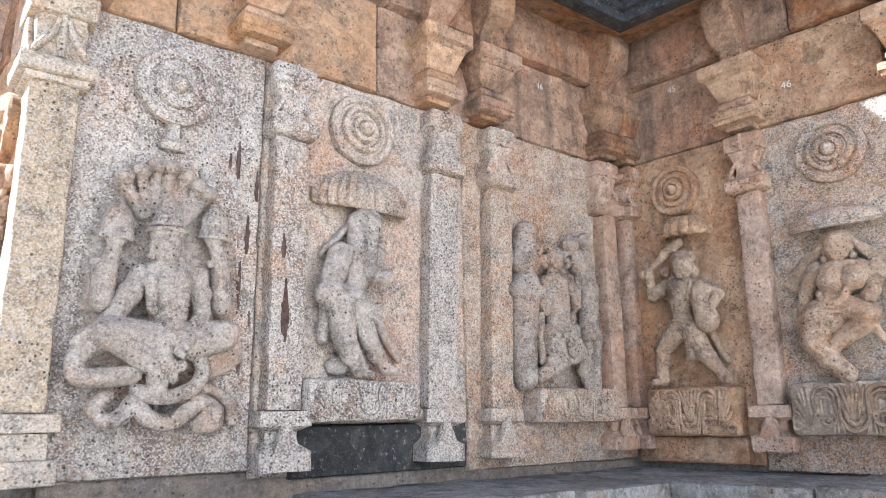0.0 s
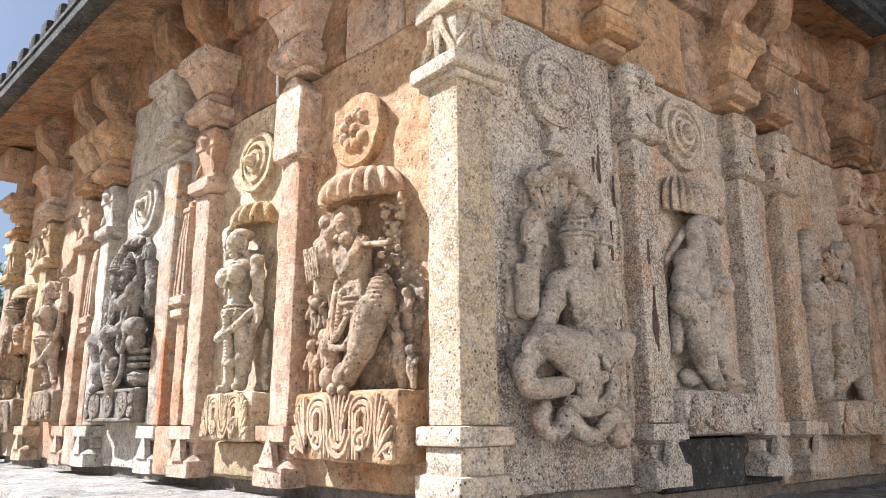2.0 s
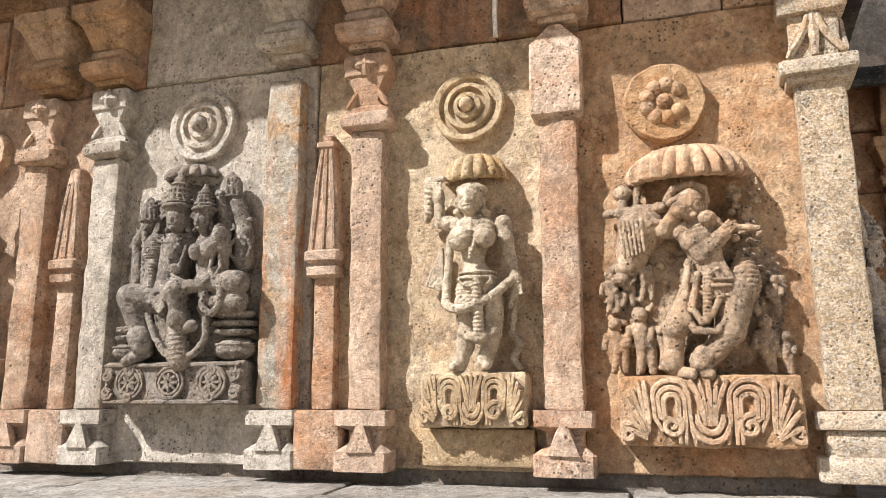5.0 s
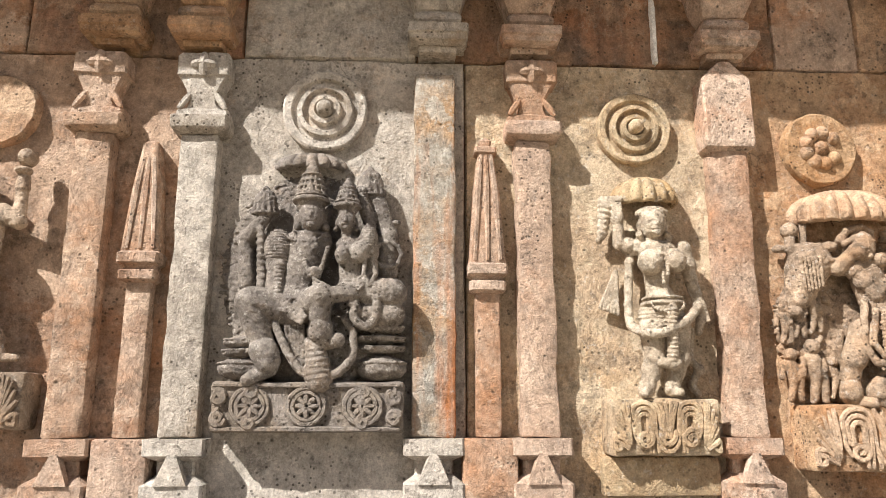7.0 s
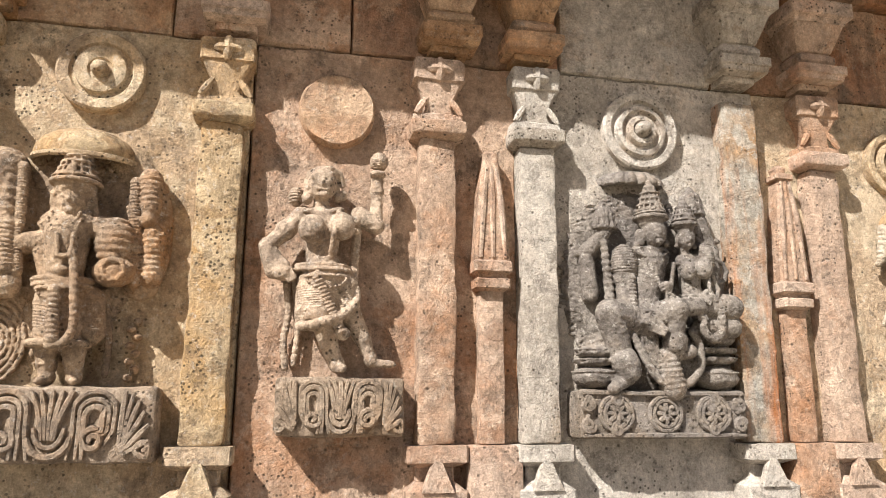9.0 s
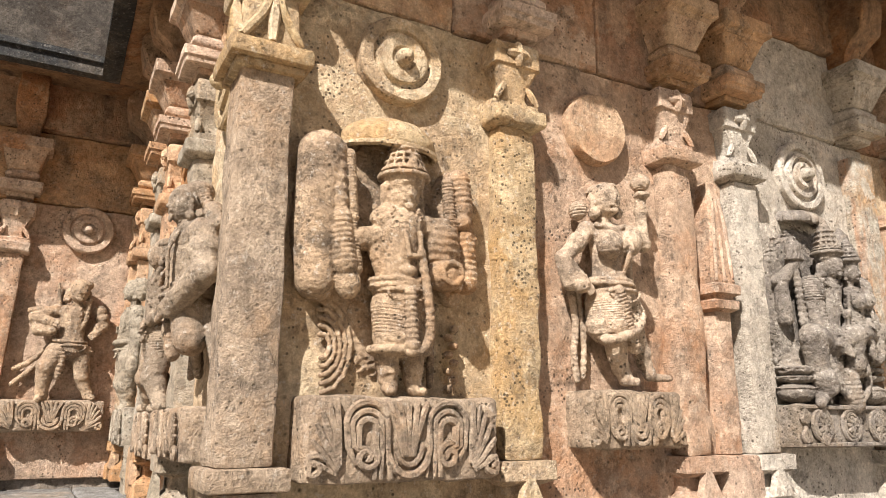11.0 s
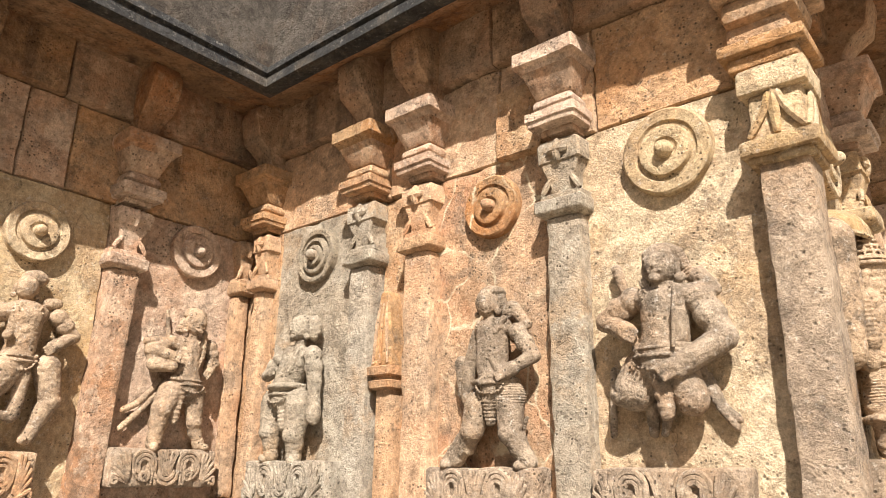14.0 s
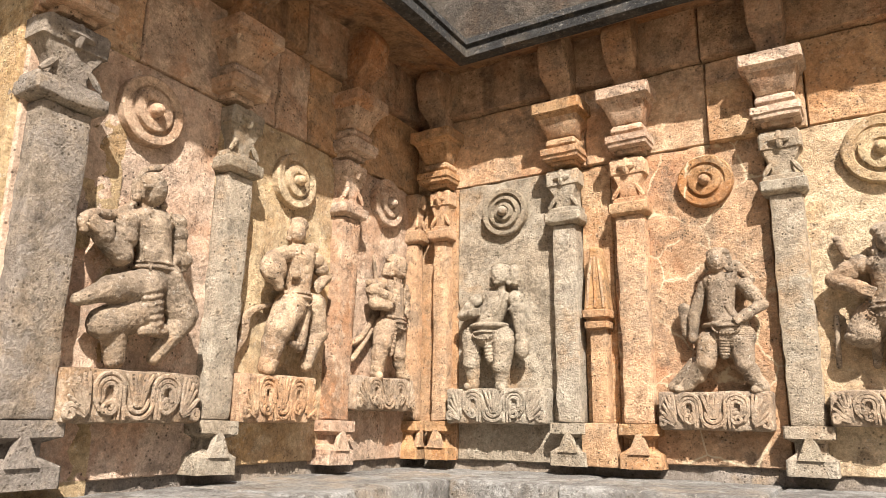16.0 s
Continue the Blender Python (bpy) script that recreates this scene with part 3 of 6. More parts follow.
def bracket(f, s, m, z=JOINT, size=1.0, arm=True):
    """The bracket capital over a pilaster, and the arm that carries the eave."""
    t = thing("bracket", on(f, s, z), "moulded stone bracket capital under the eave", "bracket", "brackets under the eave")
    k = size
    part("neck", loft(bmesh.new(), [(0.0, 0.072, 0.085), (0.018, 0.075, 0.09), (0.03, 0.072, 0.085)], amp=0.003), m, t)
    part("lower_slab", loft(bmesh.new(), [(0.026, 0.098 * k, 0.125), (0.03, 0.108 * k, 0.138), (0.05, 0.111 * k, 0.142), (0.054, 0.117 * k, 0.15), (0.09, 0.117 * k, 0.15), (0.094, 0.108, 0.135)], amp=0.004), m, t)
    part("cushion", loft(bmesh.new(), [(0.09, 0.070, 0.09), (0.104, 0.070, 0.09), (0.108, 0.082, 0.108), (0.122, 0.092, 0.12), (0.14, 0.092, 0.12), (0.156, 0.083, 0.108), (0.16, 0.074, 0.098), (0.172, 0.074, 0.098)], amp=0.003), m, t)
    part("flare", loft(bmesh.new(), [(0.166, 0.080 * k, 0.105), (0.17, 0.083 * k, 0.11), (0.276, 0.120 * k, 0.156), (0.282, 0.112 * k, 0.15)], amp=0.004), m, t)
    part("top_slab", loft(bmesh.new(), [(0.276, 0.122 * k, 0.16), (0.292, 0.128 * k, 0.168), (0.296, 0.140 * k, 0.182), (0.302, 0.147 * k, 0.19), (0.362, 0.147 * k, 0.19), (0.368, 0.138 * k, 0.18)], amp=0.004), m, t)
    if arm:
        part("arm", loft(bmesh.new(), [(0.365, 0.065, 0.08), (0.45, 0.065, 0.10), (0.50, 0.08, 0.14), (0.54, 0.085, 0.20), (0.66, 0.085, 0.23), (0.70, 0.08, 0.23), (0.78, 0.08, 0.18)], amp=0.008), BROWN, t)
    return t


def disc(f, s, z, r, m, style="rings", squash=1.0, stem=0.0):
    t = thing("wall_medallion", on(f, s, z), {"rings": "round stone medallion carved with concentric rings", "blank": "rough blank round stone medallion", "flower": "worn stone medallion with a carved lotus flower", "wide": "flat round stone medallion with a small central boss"}[style], "medallion", "wall medallions")
    if style == "rings":
        prof = [(r, -0.01), (r, 0.03), (r * 0.95, 0.036), (r * 0.80, 0.034), (r * 0.76, 0.018), (r * 0.68, 0.018), (r * 0.64, 0.038), (r * 0.53, 0.042), (r * 0.49, 0.024), (r * 0.40, 0.024), (r * 0.36, 0.046), (r * 0.25, 0.048), (r * 0.21, 0.034), (r * 0.17, 0.036)]
    elif style == "wide":
        prof = [(r, -0.01), (r, 0.034), (r * 0.95, 0.04), (r * 0.72, 0.037), (r * 0.68, 0.028), (r * 0.60, 0.028), (r * 0.57, 0.046), (r * 0.50, 0.05), (r * 0.30, 0.046), (r * 0.26, 0.038), (r * 0.22, 0.038)]
    else:
        prof = [(r, -0.01), (r * 0.99, 0.028), (r * 0.93, 0.038), (r * 0.6, 0.036), (r * 0.3, 0.038), (r * 0.1, 0.036)]
    part("plate", lathe(bmesh.new(), [(a, b * 1.1) for a, b in prof], 48, squash, 0.007 if style in ("blank", "flower") else 0.0025), m, t)
    if style in ("rings", "wide"):
        part("boss", lathe(bmesh.new(), [(r * 0.20, 0.03), (r * 0.19, 0.066), (r * 0.13, 0.085), (r * 0.05, 0.092)], 20, squash, 0.001), m, t)
    if style == "flower":
        for i in range(9):
            a = i * 2 * math.pi / 9
            rr = 0.0 if i == 0 else r * 0.42
            part("petal", lathe(bmesh.new(), [(r * 0.2, 0.0), (r * 0.18, 0.018), (r * 0.10, 0.03), (r * 0.03, 0.033)], 14, 1.0, 0.004), m, t, matrix=Matrix.Translation((rr * math.cos(a), -0.03, rr * math.sin(a))))
    if stem:
        part("stem", loft(bmesh.new(), [(-r - stem, 0.05, 0.03), (-r - stem * 0.75, 0.045, 0.05), (-r - stem * 0.6, 0.024, 0.03), (-r + 0.01, 0.024, 0.03)]), m, t)
    return t


def canopy(f, s, z, w, h, m, d=0.17, ribs=17, flat=False):
    """A parasol over a figure: ribbed half dome with a scalloped rim."""
    t = thing("canopy", on(f, s, z), "carved stone parasol with a scalloped rim over a figure", "canopy", "carved parasols")
    n = 72
    rows = []
    prof = [(0.97, 0.0, 0.10), (1.0, 0.03, 0.13), (1.02, 0.16, 0.15), (0.99, 0.36, 0.16), (0.88, 0.60, 0.16), (0.68, 0.82, 0.14), (0.36, 0.97, 0.10), (0.03, 1.0, 0.0)]
    for r, hh, lobes in prof:
        row = []
        for i in range(n + 1):
            a = math.pi * i / n
            k = r * (1 + (0.0 if flat else lobes) * (abs(math.sin(ribs * a / 2)) - 0.6))
            x, y = -math.cos(a) * w / 2 * k, -math.sin(a) * d * k
            dip = 0.05 * math.sin(a) * (1 - hh) * w
            row.append(Vector((x, y + 0.02, hh * h - dip + worn((x, y, hh), 0.003, 20))))
        rows.append(row)
    bm = ring_skin(bmesh.new(), rows, closed=False, cap=False)
    # underside and thickness
    under = [[Vector((p.x * q, (p.y - 0.02) * q + 0.02, p.z + u)) for p in rows[0]] for q, u in ((1.0, 0.0), (0.93, -0.004), (0.88, 0.012), (0.3, 0.03), (0.02, 0.03))]
    ring_skin(bm, under[::-1], closed=False, cap=False)
    bmesh.ops.recalc_face_normals(bm, faces=bm.faces)
    part("dome", bm, m, t)
    if flat:
        bm = tube(bmesh.new(), [(-math.cos(a) * w * 0.5, -math.sin(a) * d * 1.0 + 0.02, -0.006 - 0.05 * w * math.sin(a)) for a in [math.pi * i / 30 for i in range(31)]], 0.011, 6)
        part("rim", bm, m, t)
    return t


def spiral(cx, cz, r, turns, start, hand, y):
    n = int(16 * turns)
    return [(cx + r * (1 - i / (n + 3)) * math.cos(start + hand * i * 2 * math.pi / 16), y, cz + r * (1 - i / (n + 3)) * math.sin(start + hand * i * 2 * math.pi / 16)) for i in range(n + 1)]


def pedestal(f, s0, s1, z0, z1, m, style="fan", d=0.115, under=None, seed=1):
    """The carved block that a figure stands on."""
    t = thing("figure_pedestal", on(f, (s0 + s1) / 2, z0), "stone pedestal carved with scrolls and foliage under a figure", "pedestal", "carved pedestals")
    w, h = s1 - s0, z1 - z0
    part("block", block(-w / 2, w / 2, -d, 0.05, 0, h, r=0.016, res=0.025, amp=0.006), m, t)
    rng = random.Random(seed)
    y, r = -d - 0.007, 0.0098
    lines = []
    if style == "rosettes":
        for k in (-1, 0, 1):
            cx = k * w * 0.29
            lines.append([(cx + h * 0.36 * math.cos(a), y, h * 0.52 + h * 0.36 * math.sin(a)) for a in [i * math.pi / 12 for i in range(25)]])
            lines.append([(cx + h * 0.27 * math.cos(a), y, h * 0.52 + h * 0.27 * math.sin(a)) for a in [i * math.pi / 12 for i in range(25)]])
            for q in range(8):
                a = q * math.pi / 4
                lines.append([(cx + h * u * math.cos(a), y - 0.004, h * 0.52 + h * u * math.sin(a)) for u in (0.03, 0.12, 0.22)])
        for k in (-0.5, 0.5):
            for g in (-1, 1):
                lines.append([(k * w * 0.58 + g * 0.02 * u, y, h * (0.05 + 0.9 * u)) for u in (0, 0.3, 0.6, 0.9)])
        for k in (-1, 1):
            for q in range(4):
                lines.append([(k * (w * 0.43 + 0.02 * math.sin(u * 3)), y, h * (0.12 + 0.2 * q + 0.22 * u)) for u in (0, 0.4, 0.8)])
            for q in range(2):
                lines.append(spiral(k * w * 0.455, h * (0.28 + 0.42 * q), h * 0.15, 1.8, q * 2, k, y))
        for k in (-0.5, 0.5):
            for q in (0.2, 0.8):
                lines.append(spiral(k * w * 0.58, h * q, h * 0.13, 1.6, 1.5, 1 if q < 0.5 else -1, y - 0.003))
        lines.append([(-w * 0.48, y, h * 0.95), (0, y, h * 0.95), (w * 0.48, y, h * 0.95)])
        lines.append([(-w * 0.48, y, h * 0.05), (0, y, h * 0.05), (w * 0.48, y, h * 0.05)])
    else:
        r = 0.0098
        span = 0.21
        for k in (-1, 1):
            # two tall loops that curl in on a bud
            c = k * w * span
            for j, q in enumerate((1.0, 0.72, 0.44)):
                rx, top = w * 0.10 * q, h * (0.93 - 0.10 * j)
                pts = [(c - k * (rx + 0.012 * max(0, 1 - j)), y, h * 0.04), (c - k * rx, y, h * 0.40)]
                pts += [(c - k * rx * math.cos(a), y, top - rx * 0.9 + rx * 0.9 * math.sin(a)) for a in [i * math.pi / 8 for i in range(9)]]
                pts += [(c + k * rx * 0.9, y, h * 0.42), (c + k * rx * (0.5 - 0.4 * j), y, h * (0.22 + 0.08 * j))]
                lines.append(pts)
            lines.append(spiral(c, h * 0.30, h * 0.16, 1.5, 1.2, k, y - 0.003))
            # leaves that fan out to the ends
            for q in range(6):
                a = 0.15 + 0.26 * q
                lines.append([(k * w * (0.335 + 0.15 * u * math.cos(a)), y - 0.003 * u, h * 0.08 + h * 0.86 * u ** 0.9 * math.sin(a + 0.1)) for u in (0.12, 0.4, 0.7, 1.0)])
            lines.append(spiral(k * w * 0.455, h * 0.20, h * 0.15, 1.4, 0.5, -k, y))
        # strands that part upwards in the middle, over a swag
        for q in range(-2, 3):
            lines.append([(q * w * 0.030 * (0.5 + 1.2 * u * u), y, h * (0.30 + 0.64 * u)) for u in (0, 0.35, 0.7, 1.0)])
        for q in range(2):
            lines.append([(w * (0.10 - 0.03 * q) * math.cos(a), y - 0.002, h * (0.34 + 0.12 * q) + h * 0.26 * math.sin(a)) for a in [math.pi + i * math.pi / 8 for i in range(9)]])
        for q in (-1, 0, 1):
            lines.append([(q * w * 0.05, y, h * 0.04), (q * w * 0.045, y, h * 0.14)])
    bm = bmesh.new()
    for pts in lines:
        tube(bm, [(min(max(p[0] + rng.uniform(-0.002, 0.002), -w / 2 + 0.012), w / 2 - 0.012), p[1], min(max(p[2], 0.012), h - 0.012)) for p in pts], r * rng.uniform(0.85, 1.25), 6)
    part("carving", bm, m, t)
    if under:
        part("lower_block", block(-w / 2 - 0.015, w / 2 + 0.015, -d + 0.065, 0.05, under - z0, -0.004, r=0.014), m, t)
    return t


# ---- figures: carved blobs blended as worn stone ----
class Carving:
    """A worn statue, modelled as blended rounded masses; lengths in centimetres, x right, z up, o out of the wall."""

    def __init__(self):
        self.masses = []

    def limb(self, a, b, ra, rb=None, ribs=0, blend=0.9):
        self.masses.append(("limb", np.array(a, float), np.array(b, float), ra, ra if rb is None else rb, ribs, blend))
        return self

    def chain(self, r, *pts, ribs=0):
        for a, b in zip(pts, pts[1:]):
            self.limb(a, b, r, r, ribs, 0.5)
        return self

    def blob(self, c, rx, rz=None, ro=None, ribs=0, blend=0.9):
        self.masses.append(("blob", np.array(c, float), np.array((rx, rx if rz is None else rz, rx if ro is None else ro), float), ribs, blend))
        return self

    def band(self, c, rx, ro, r=0.8):
        """A belt, necklace or bangle: a level ring."""
        self.masses.append(("band", np.array(c, float), rx, ro, r, 0.35))
        return self

    def beads(self, c, rx, rz, a0, a1, n, r=0.6):
        """A string of beads along an arc on the front."""
        for i in range(n):
            a = radians(a0 + (a1 - a0) * i / (n - 1))
            self.blob((c[0] + rx * math.cos(a), c[1] + rz * math.sin(a), c[2] - 1.2 * abs(math.cos(a))), r, blend=0.25)
        return self

    def field(self, h, pad=2.5):
        lo, hi = np.full(3, 1e9), np.full(3, -1e9)
        boxes = []
        for m in self.masses:
            if m[0] == "limb":
                r = max(m[3], m[4])
                a, b = np.minimum(m[1], m[2]) - r, np.maximum(m[1], m[2]) + r
            elif m[0] == "blob":
                a, b = m[1] - m[2], m[1] + m[2]
            else:
                e = np.array((m[2] + m[4], m[4], m[3] + m[4]))
                a, b = m[1] - e, m[1] + e
            boxes.append((a, b))
            lo, hi = np.minimum(lo, a), np.maximum(hi, b)
        lo, hi = lo - pad, hi + pad
        lo[2] = -2.0
        n = np.ceil((hi - lo) / h).astype(int) + 1
        axes = [(lo[i] + h * np.arange(n[i])).astype(np.float32) for i in range(3)]
        out = np.full(n, 5.0, np.float32)
        for m, (a, b) in zip(self.masses, boxes):
            i0 = np.clip(((a - 1.2 - lo) / h).astype(int), 0, n - 1)
            i1 = np.clip(((b + 1.2 - lo) / h).astype(int) + 2, 1, n)
            sub = tuple(slice(i0[k], i1[k]) for k in range(3))
            gx, gz, go = axes[0][sub[0]][:, None, None], axes[1][sub[1]][None, :, None], axes[2][sub[2]][None, None, :]
            if m[0] == "limb":
                ab = [float(v) for v in m[2] - m[1]]
                px, pz, po = gx - float(m[1][0]), gz - float(m[1][1]), go - float(m[1][2])
                t = np.clip((px * ab[0] + pz * ab[1] + po * ab[2]) / max(ab[0] ** 2 + ab[1] ** 2 + ab[2] ** 2, 1e-6), 0, 1)
                r = m[3] + (m[4] - m[3]) * t
                if m[5]:
                    r = r + 0.2 * np.sin(2 * math.pi * 1.9 * m[5] * t)
                dist = np.sqrt((px - t * ab[0]) ** 2 + (pz - t * ab[1]) ** 2 + (po - t * ab[2]) ** 2) - r
                k = m[6]
            elif m[0] == "blob":
                qx, qz, qo = (gx - float(m[1][0])) / float(m[2][0]), (gz - float(m[1][1])) / float(m[2][1]), (go - float(m[1][2])) / float(m[2][2])
                dist = (np.sqrt(qx * qx + qz * qz + qo * qo) - 1) * float(m[2].min())
                if m[3]:
                    dist = dist + 0.18 * np.sin(2 * math.pi * 1.7 * m[3] * qz)
                k = m[4]
            else:
                q = np.sqrt(((gx - float(m[1][0])) / m[2]) ** 2 + ((go - float(m[1][2])) / m[3]) ** 2)
                dist = np.sqrt(((q - 1) * min(m[2], m[3])) ** 2 + (gz - float(m[1][1])) ** 2) - m[4]
                k = m[5]
            cur = out[sub]
            k = k * 0.42
            w = np.clip(0.5 + 0.5 * (cur - dist) / k, 0, 1)
            out[sub] = cur * (1 - w) + dist * w - k * w * (1 - w)
        return out, lo

    def mesh(self, h=0.5, seed=1, wear=0.30):
        f, lo = self.field(h)
        rng = np.random.default_rng(seed)
        g = rng.normal(size=f.shape).astype(np.float32)
        for ax in range(3):
            g = (g + np.roll(g, 1, ax) + np.roll(g, -1, ax)) / 3
        g2 = rng.normal(size=[s // 3 + 2 for s in f.shape]).astype(np.float32)
        for ax in range(3):
            g2 = np.repeat(g2, 3, ax)
        g2 = g2[: f.shape[0], : f.shape[1], : f.shape[2]]
        for _ in range(2):
            for ax in range(3):
                g2 = (g2 + np.roll(g2, 1, ax) + np.roll(g2, -1, ax)) / 3
        f = f + wear * (0.8 * g + 1.3 * g2)
        # cut folds and ornament lines, in patches
        n = np.array(f.shape)
        g3 = rng.normal(size=n // 9 + 3).astype(np.float32)
        for ax in range(3):
            i = np.arange(n[ax]) / 9
            j = i.astype(int)
            w = (i - j).astype(np.float32).reshape([-1 if k == ax else 1 for k in range(3)])
            g3 = np.take(g3, j, ax) * (1 - w) + np.take(g3, j + 1, ax) * w
        g3 = g3 * 0.5
        x, z = (lo[0] + h * np.arange(n[0]))[:, None, None], (lo[1] + h * np.arange(n[1]))[None, :, None]
        cut = np.sin(2 * math.pi * (z / 2.3 + 0.12 * x * np.sign(g3)) + 5 * g3)
        f = f + (0.09 * np.clip(cut, -0.6, 1) * np.clip(np.abs(g3) * 6 - 0.5, 0, 1)).astype(np.float32)
        f[0], f[-1], f[:, 0], f[:, -1], f[:, :, 0], f[:, :, -1] = 5, 5, 5, 5, 5, 5
        return skin_of(f, lo, h)


def skin_of(f, lo, h):
    """The surface where the field is zero, as a mesh of quads."""
    n = np.array(f.shape)
    inside = f < 0
    total = np.zeros((*(n - 1), 3))
    count = np.zeros(n - 1)
    corner = [(i, j, k) for i in (0, 1) for j in (0, 1) for k in (0, 1)]

    def at(a, c):
        return a[c[0]: n[0] - 1 + c[0], c[1]: n[1] - 1 + c[1], c[2]: n[2] - 1 + c[2]]

    for c in corner:
        for ax in range(3):
            if c[ax] == 0:
                e = tuple(c[k] + (k == ax) for k in range(3))
                fa, fb = at(f, c), at(f, e)
                cut = at(inside, c) != at(inside, e)
                t = np.where(cut, fa / np.where(cut, fa - fb, 1), 0)
                for k in range(3):
                    total[..., k] += np.where(cut, c[k] + (t if k == ax else 0), 0)
                count += cut
    live = count > 0
    index = np.full(n - 1, -1)
    index[live] = np.arange(live.sum())
    cells = np.argwhere(live)
    co = (cells + total[live] / count[live][:, None]) * h + lo
    verts = np.stack((co[:, 0], -co[:, 2], co[:, 1]), -1) / 100.0
    faces = []
    for ax in range(3):
        u, v = [(1, 2), (2, 0), (0, 1)][ax]
        s0 = [slice(0, n[k] - 1) for k in range(3)]
        s1 = [slice(0, n[k] - 1) for k in range(3)]
        s1[ax] = slice(1, n[ax])
        a, b = inside[tuple(s0)], inside[tuple(s1)]
        edge = np.argwhere(a != b)
        edge = edge[(edge[:, u] > 0) & (edge[:, v] > 0)]
        way = a[tuple(edge.T)]
        eu, ev = np.eye(3, dtype=int)[u], np.eye(3, dtype=int)[v]
        q = np.stack([index[tuple((edge - o).T)] for o in (0 * eu, eu, eu + ev, ev)], -1)
        q[~way] = q[~way][:, ::-1]
        faces.append(q)
    faces = np.concatenate(faces)
    faces = faces[(faces >= 0).all(1)][:, ::-1]
    me = bpy.data.meshes.new("figure")
    me.from_pydata(verts.tolist(), [], faces.tolist())
    for p in me.polygons:
        p.use_smooth = True
    return me


def statue(f, s, z, material, carving, label, seed=1, h=0.34, wear=0.10):
    me = carving.mesh(h, seed, wear)
    me.materials.append(material)
    ob = new("relief_statue", me)
    ob.matrix_world = on(f, s, z)
    return tagged(ob, label, "statue", "carved wall figures")


def head(c, p, r, face=True):
    """A worn head on a neck, with long ears and a carved face."""
    x, z, o = p
    c.blob((x, z, o), r * 0.95, r * 1.2, r * 0.95)
    c.limb((x, z - r * 0.9, o - 1.5), (x, z - r * 1.8, o - 2), r * 0.52)
    if face:
        f = o + r * 0.86
        c.limb((x, z + r * 0.2, f), (x, z - r * 0.2, f + 0.5), 0.4, 0.7, blend=0.3)
        c.limb((x - r * 0.34, z - r * 0.52, f - 0.3), (x + r * 0.34, z - r * 0.52, f - 0.3), 0.45, blend=0.3)
        c.blob((x, z - r * 0.85, f - 0.6), r * 0.34, r * 0.25, 0.8, blend=0.5)
        for k in (-1, 1):
            c.limb((x + k * r * 0.16, z + r * 0.33, f - 0.1), (x + k * r * 0.66, z + r * 0.28, f - 0.9), 0.38, blend=0.25)
            c.blob((x + k * r * 0.38, z + r * 0.06, f - 0.35), r * 0.2, r * 0.11, 0.45, blend=0.25)
    for k in (-1, 1):
        c.blob((x + k * r * 0.98, z - r * 0.2, o - 1.0), r * 0.2, r * 0.55, 1.0, blend=0.4)
        c.blob((x + k * r * 1.05, z - r * 0.85, o - 0.6), r * 0.28, blend=0.3)
    return c


def crown(c, p, r, h):
    """A tall tiered crown with a jewelled rim, upright flutes and a knob."""
    x, z, o = p
    c.limb((x, z, o), (x, z + h * 0.74, o), r * 0.90, r * 0.42)
    for i in range(5):
        k = i / 5
        c.band((x, z + 0.4 + h * 0.76 * k, o), r * (0.97 - 0.50 * k), r * (0.97 - 0.50 * k), 0.5)
    for i in range(7):
        a = math.pi * (0.06 + 0.88 * i / 6)
        c.limb((x - math.cos(a) * r * 0.88, z + h * 0.16, o + math.sin(a) * r * 0.88), (x - math.cos(a) * r * 0.5, z + h * 0.66, o + math.sin(a) * r * 0.5), 0.55, 0.35, blend=0.2)
    c.limb((x, z + h * 0.74, o), (x, z + h * 0.9, o), r * 0.30, r * 0.24)
    c.blob((x, z + h * 0.93, o), r * 0.24, h * 0.09, blend=0.3)
    c.band((x, z + 0.1, o), r * 1.0, r * 1.0, 0.8).band((x, z + 1.7, o), r * 0.96, r * 0.96, 0.4)
    c.blob((x, z + h * 0.2, o + r * 0.85), r * 0.24, r * 0.42, 0.9, blend=0.25)
    return c


def torso(c, chest, waist, hip, rc, rw, rh, jewels=True):
    (x0, z0, o0), (x1, z1, o1), (x2, z2, o2) = chest, waist, hip
    c.blob((x0, z0 + rc * 0.3, o0), rc * 1.08, rc * 0.62, rc * 0.66)
    c.limb((x0, z0, o0), (x1, z1, o1), rc * 0.84, rw * 0.9)
    c.limb((x1, z1, o1), (x2, z2, o2), rw * 0.9, rh * 0.86)
    c.band((x2, z2 + rh * 0.35, o2), rh * 0.86, rh * 0.84, 0.55).band((x2, z2 + rh * 0.1, o2), rh * 0.92, rh * 0.9, 0.7)
    c.beads((x2, z2 + rh * 0.05, o2 + rh * 0.86), rh * 0.75, rh * 0.4, 185, 355, 13, 0.55)
    c.blob((x1, z1, o1 + rw * 0.88), 0.5, blend=0.2)
    if jewels:
        c.beads((x0, z0 + rc * 0.75, o0 + rc * 0.72), rc * 0.5, rc * 0.55, 190, 350, 13, 0.5)
        c.beads((x0, z0 + rc * 0.8, o0 + rc * 0.76), rc * 0.62, rc * 1.15, 200, 340, 19, 0.42)
    return c


def ring_on(c, a, b, t, r):
    """A bangle round a limb."""
    m = [a[i] + (b[i] - a[i]) * t for i in range(3)]
    n = [a[i] + (b[i] - a[i]) * (t + 0.05) for i in range(3)]
    return c.limb(m, n, r, blend=0.25)


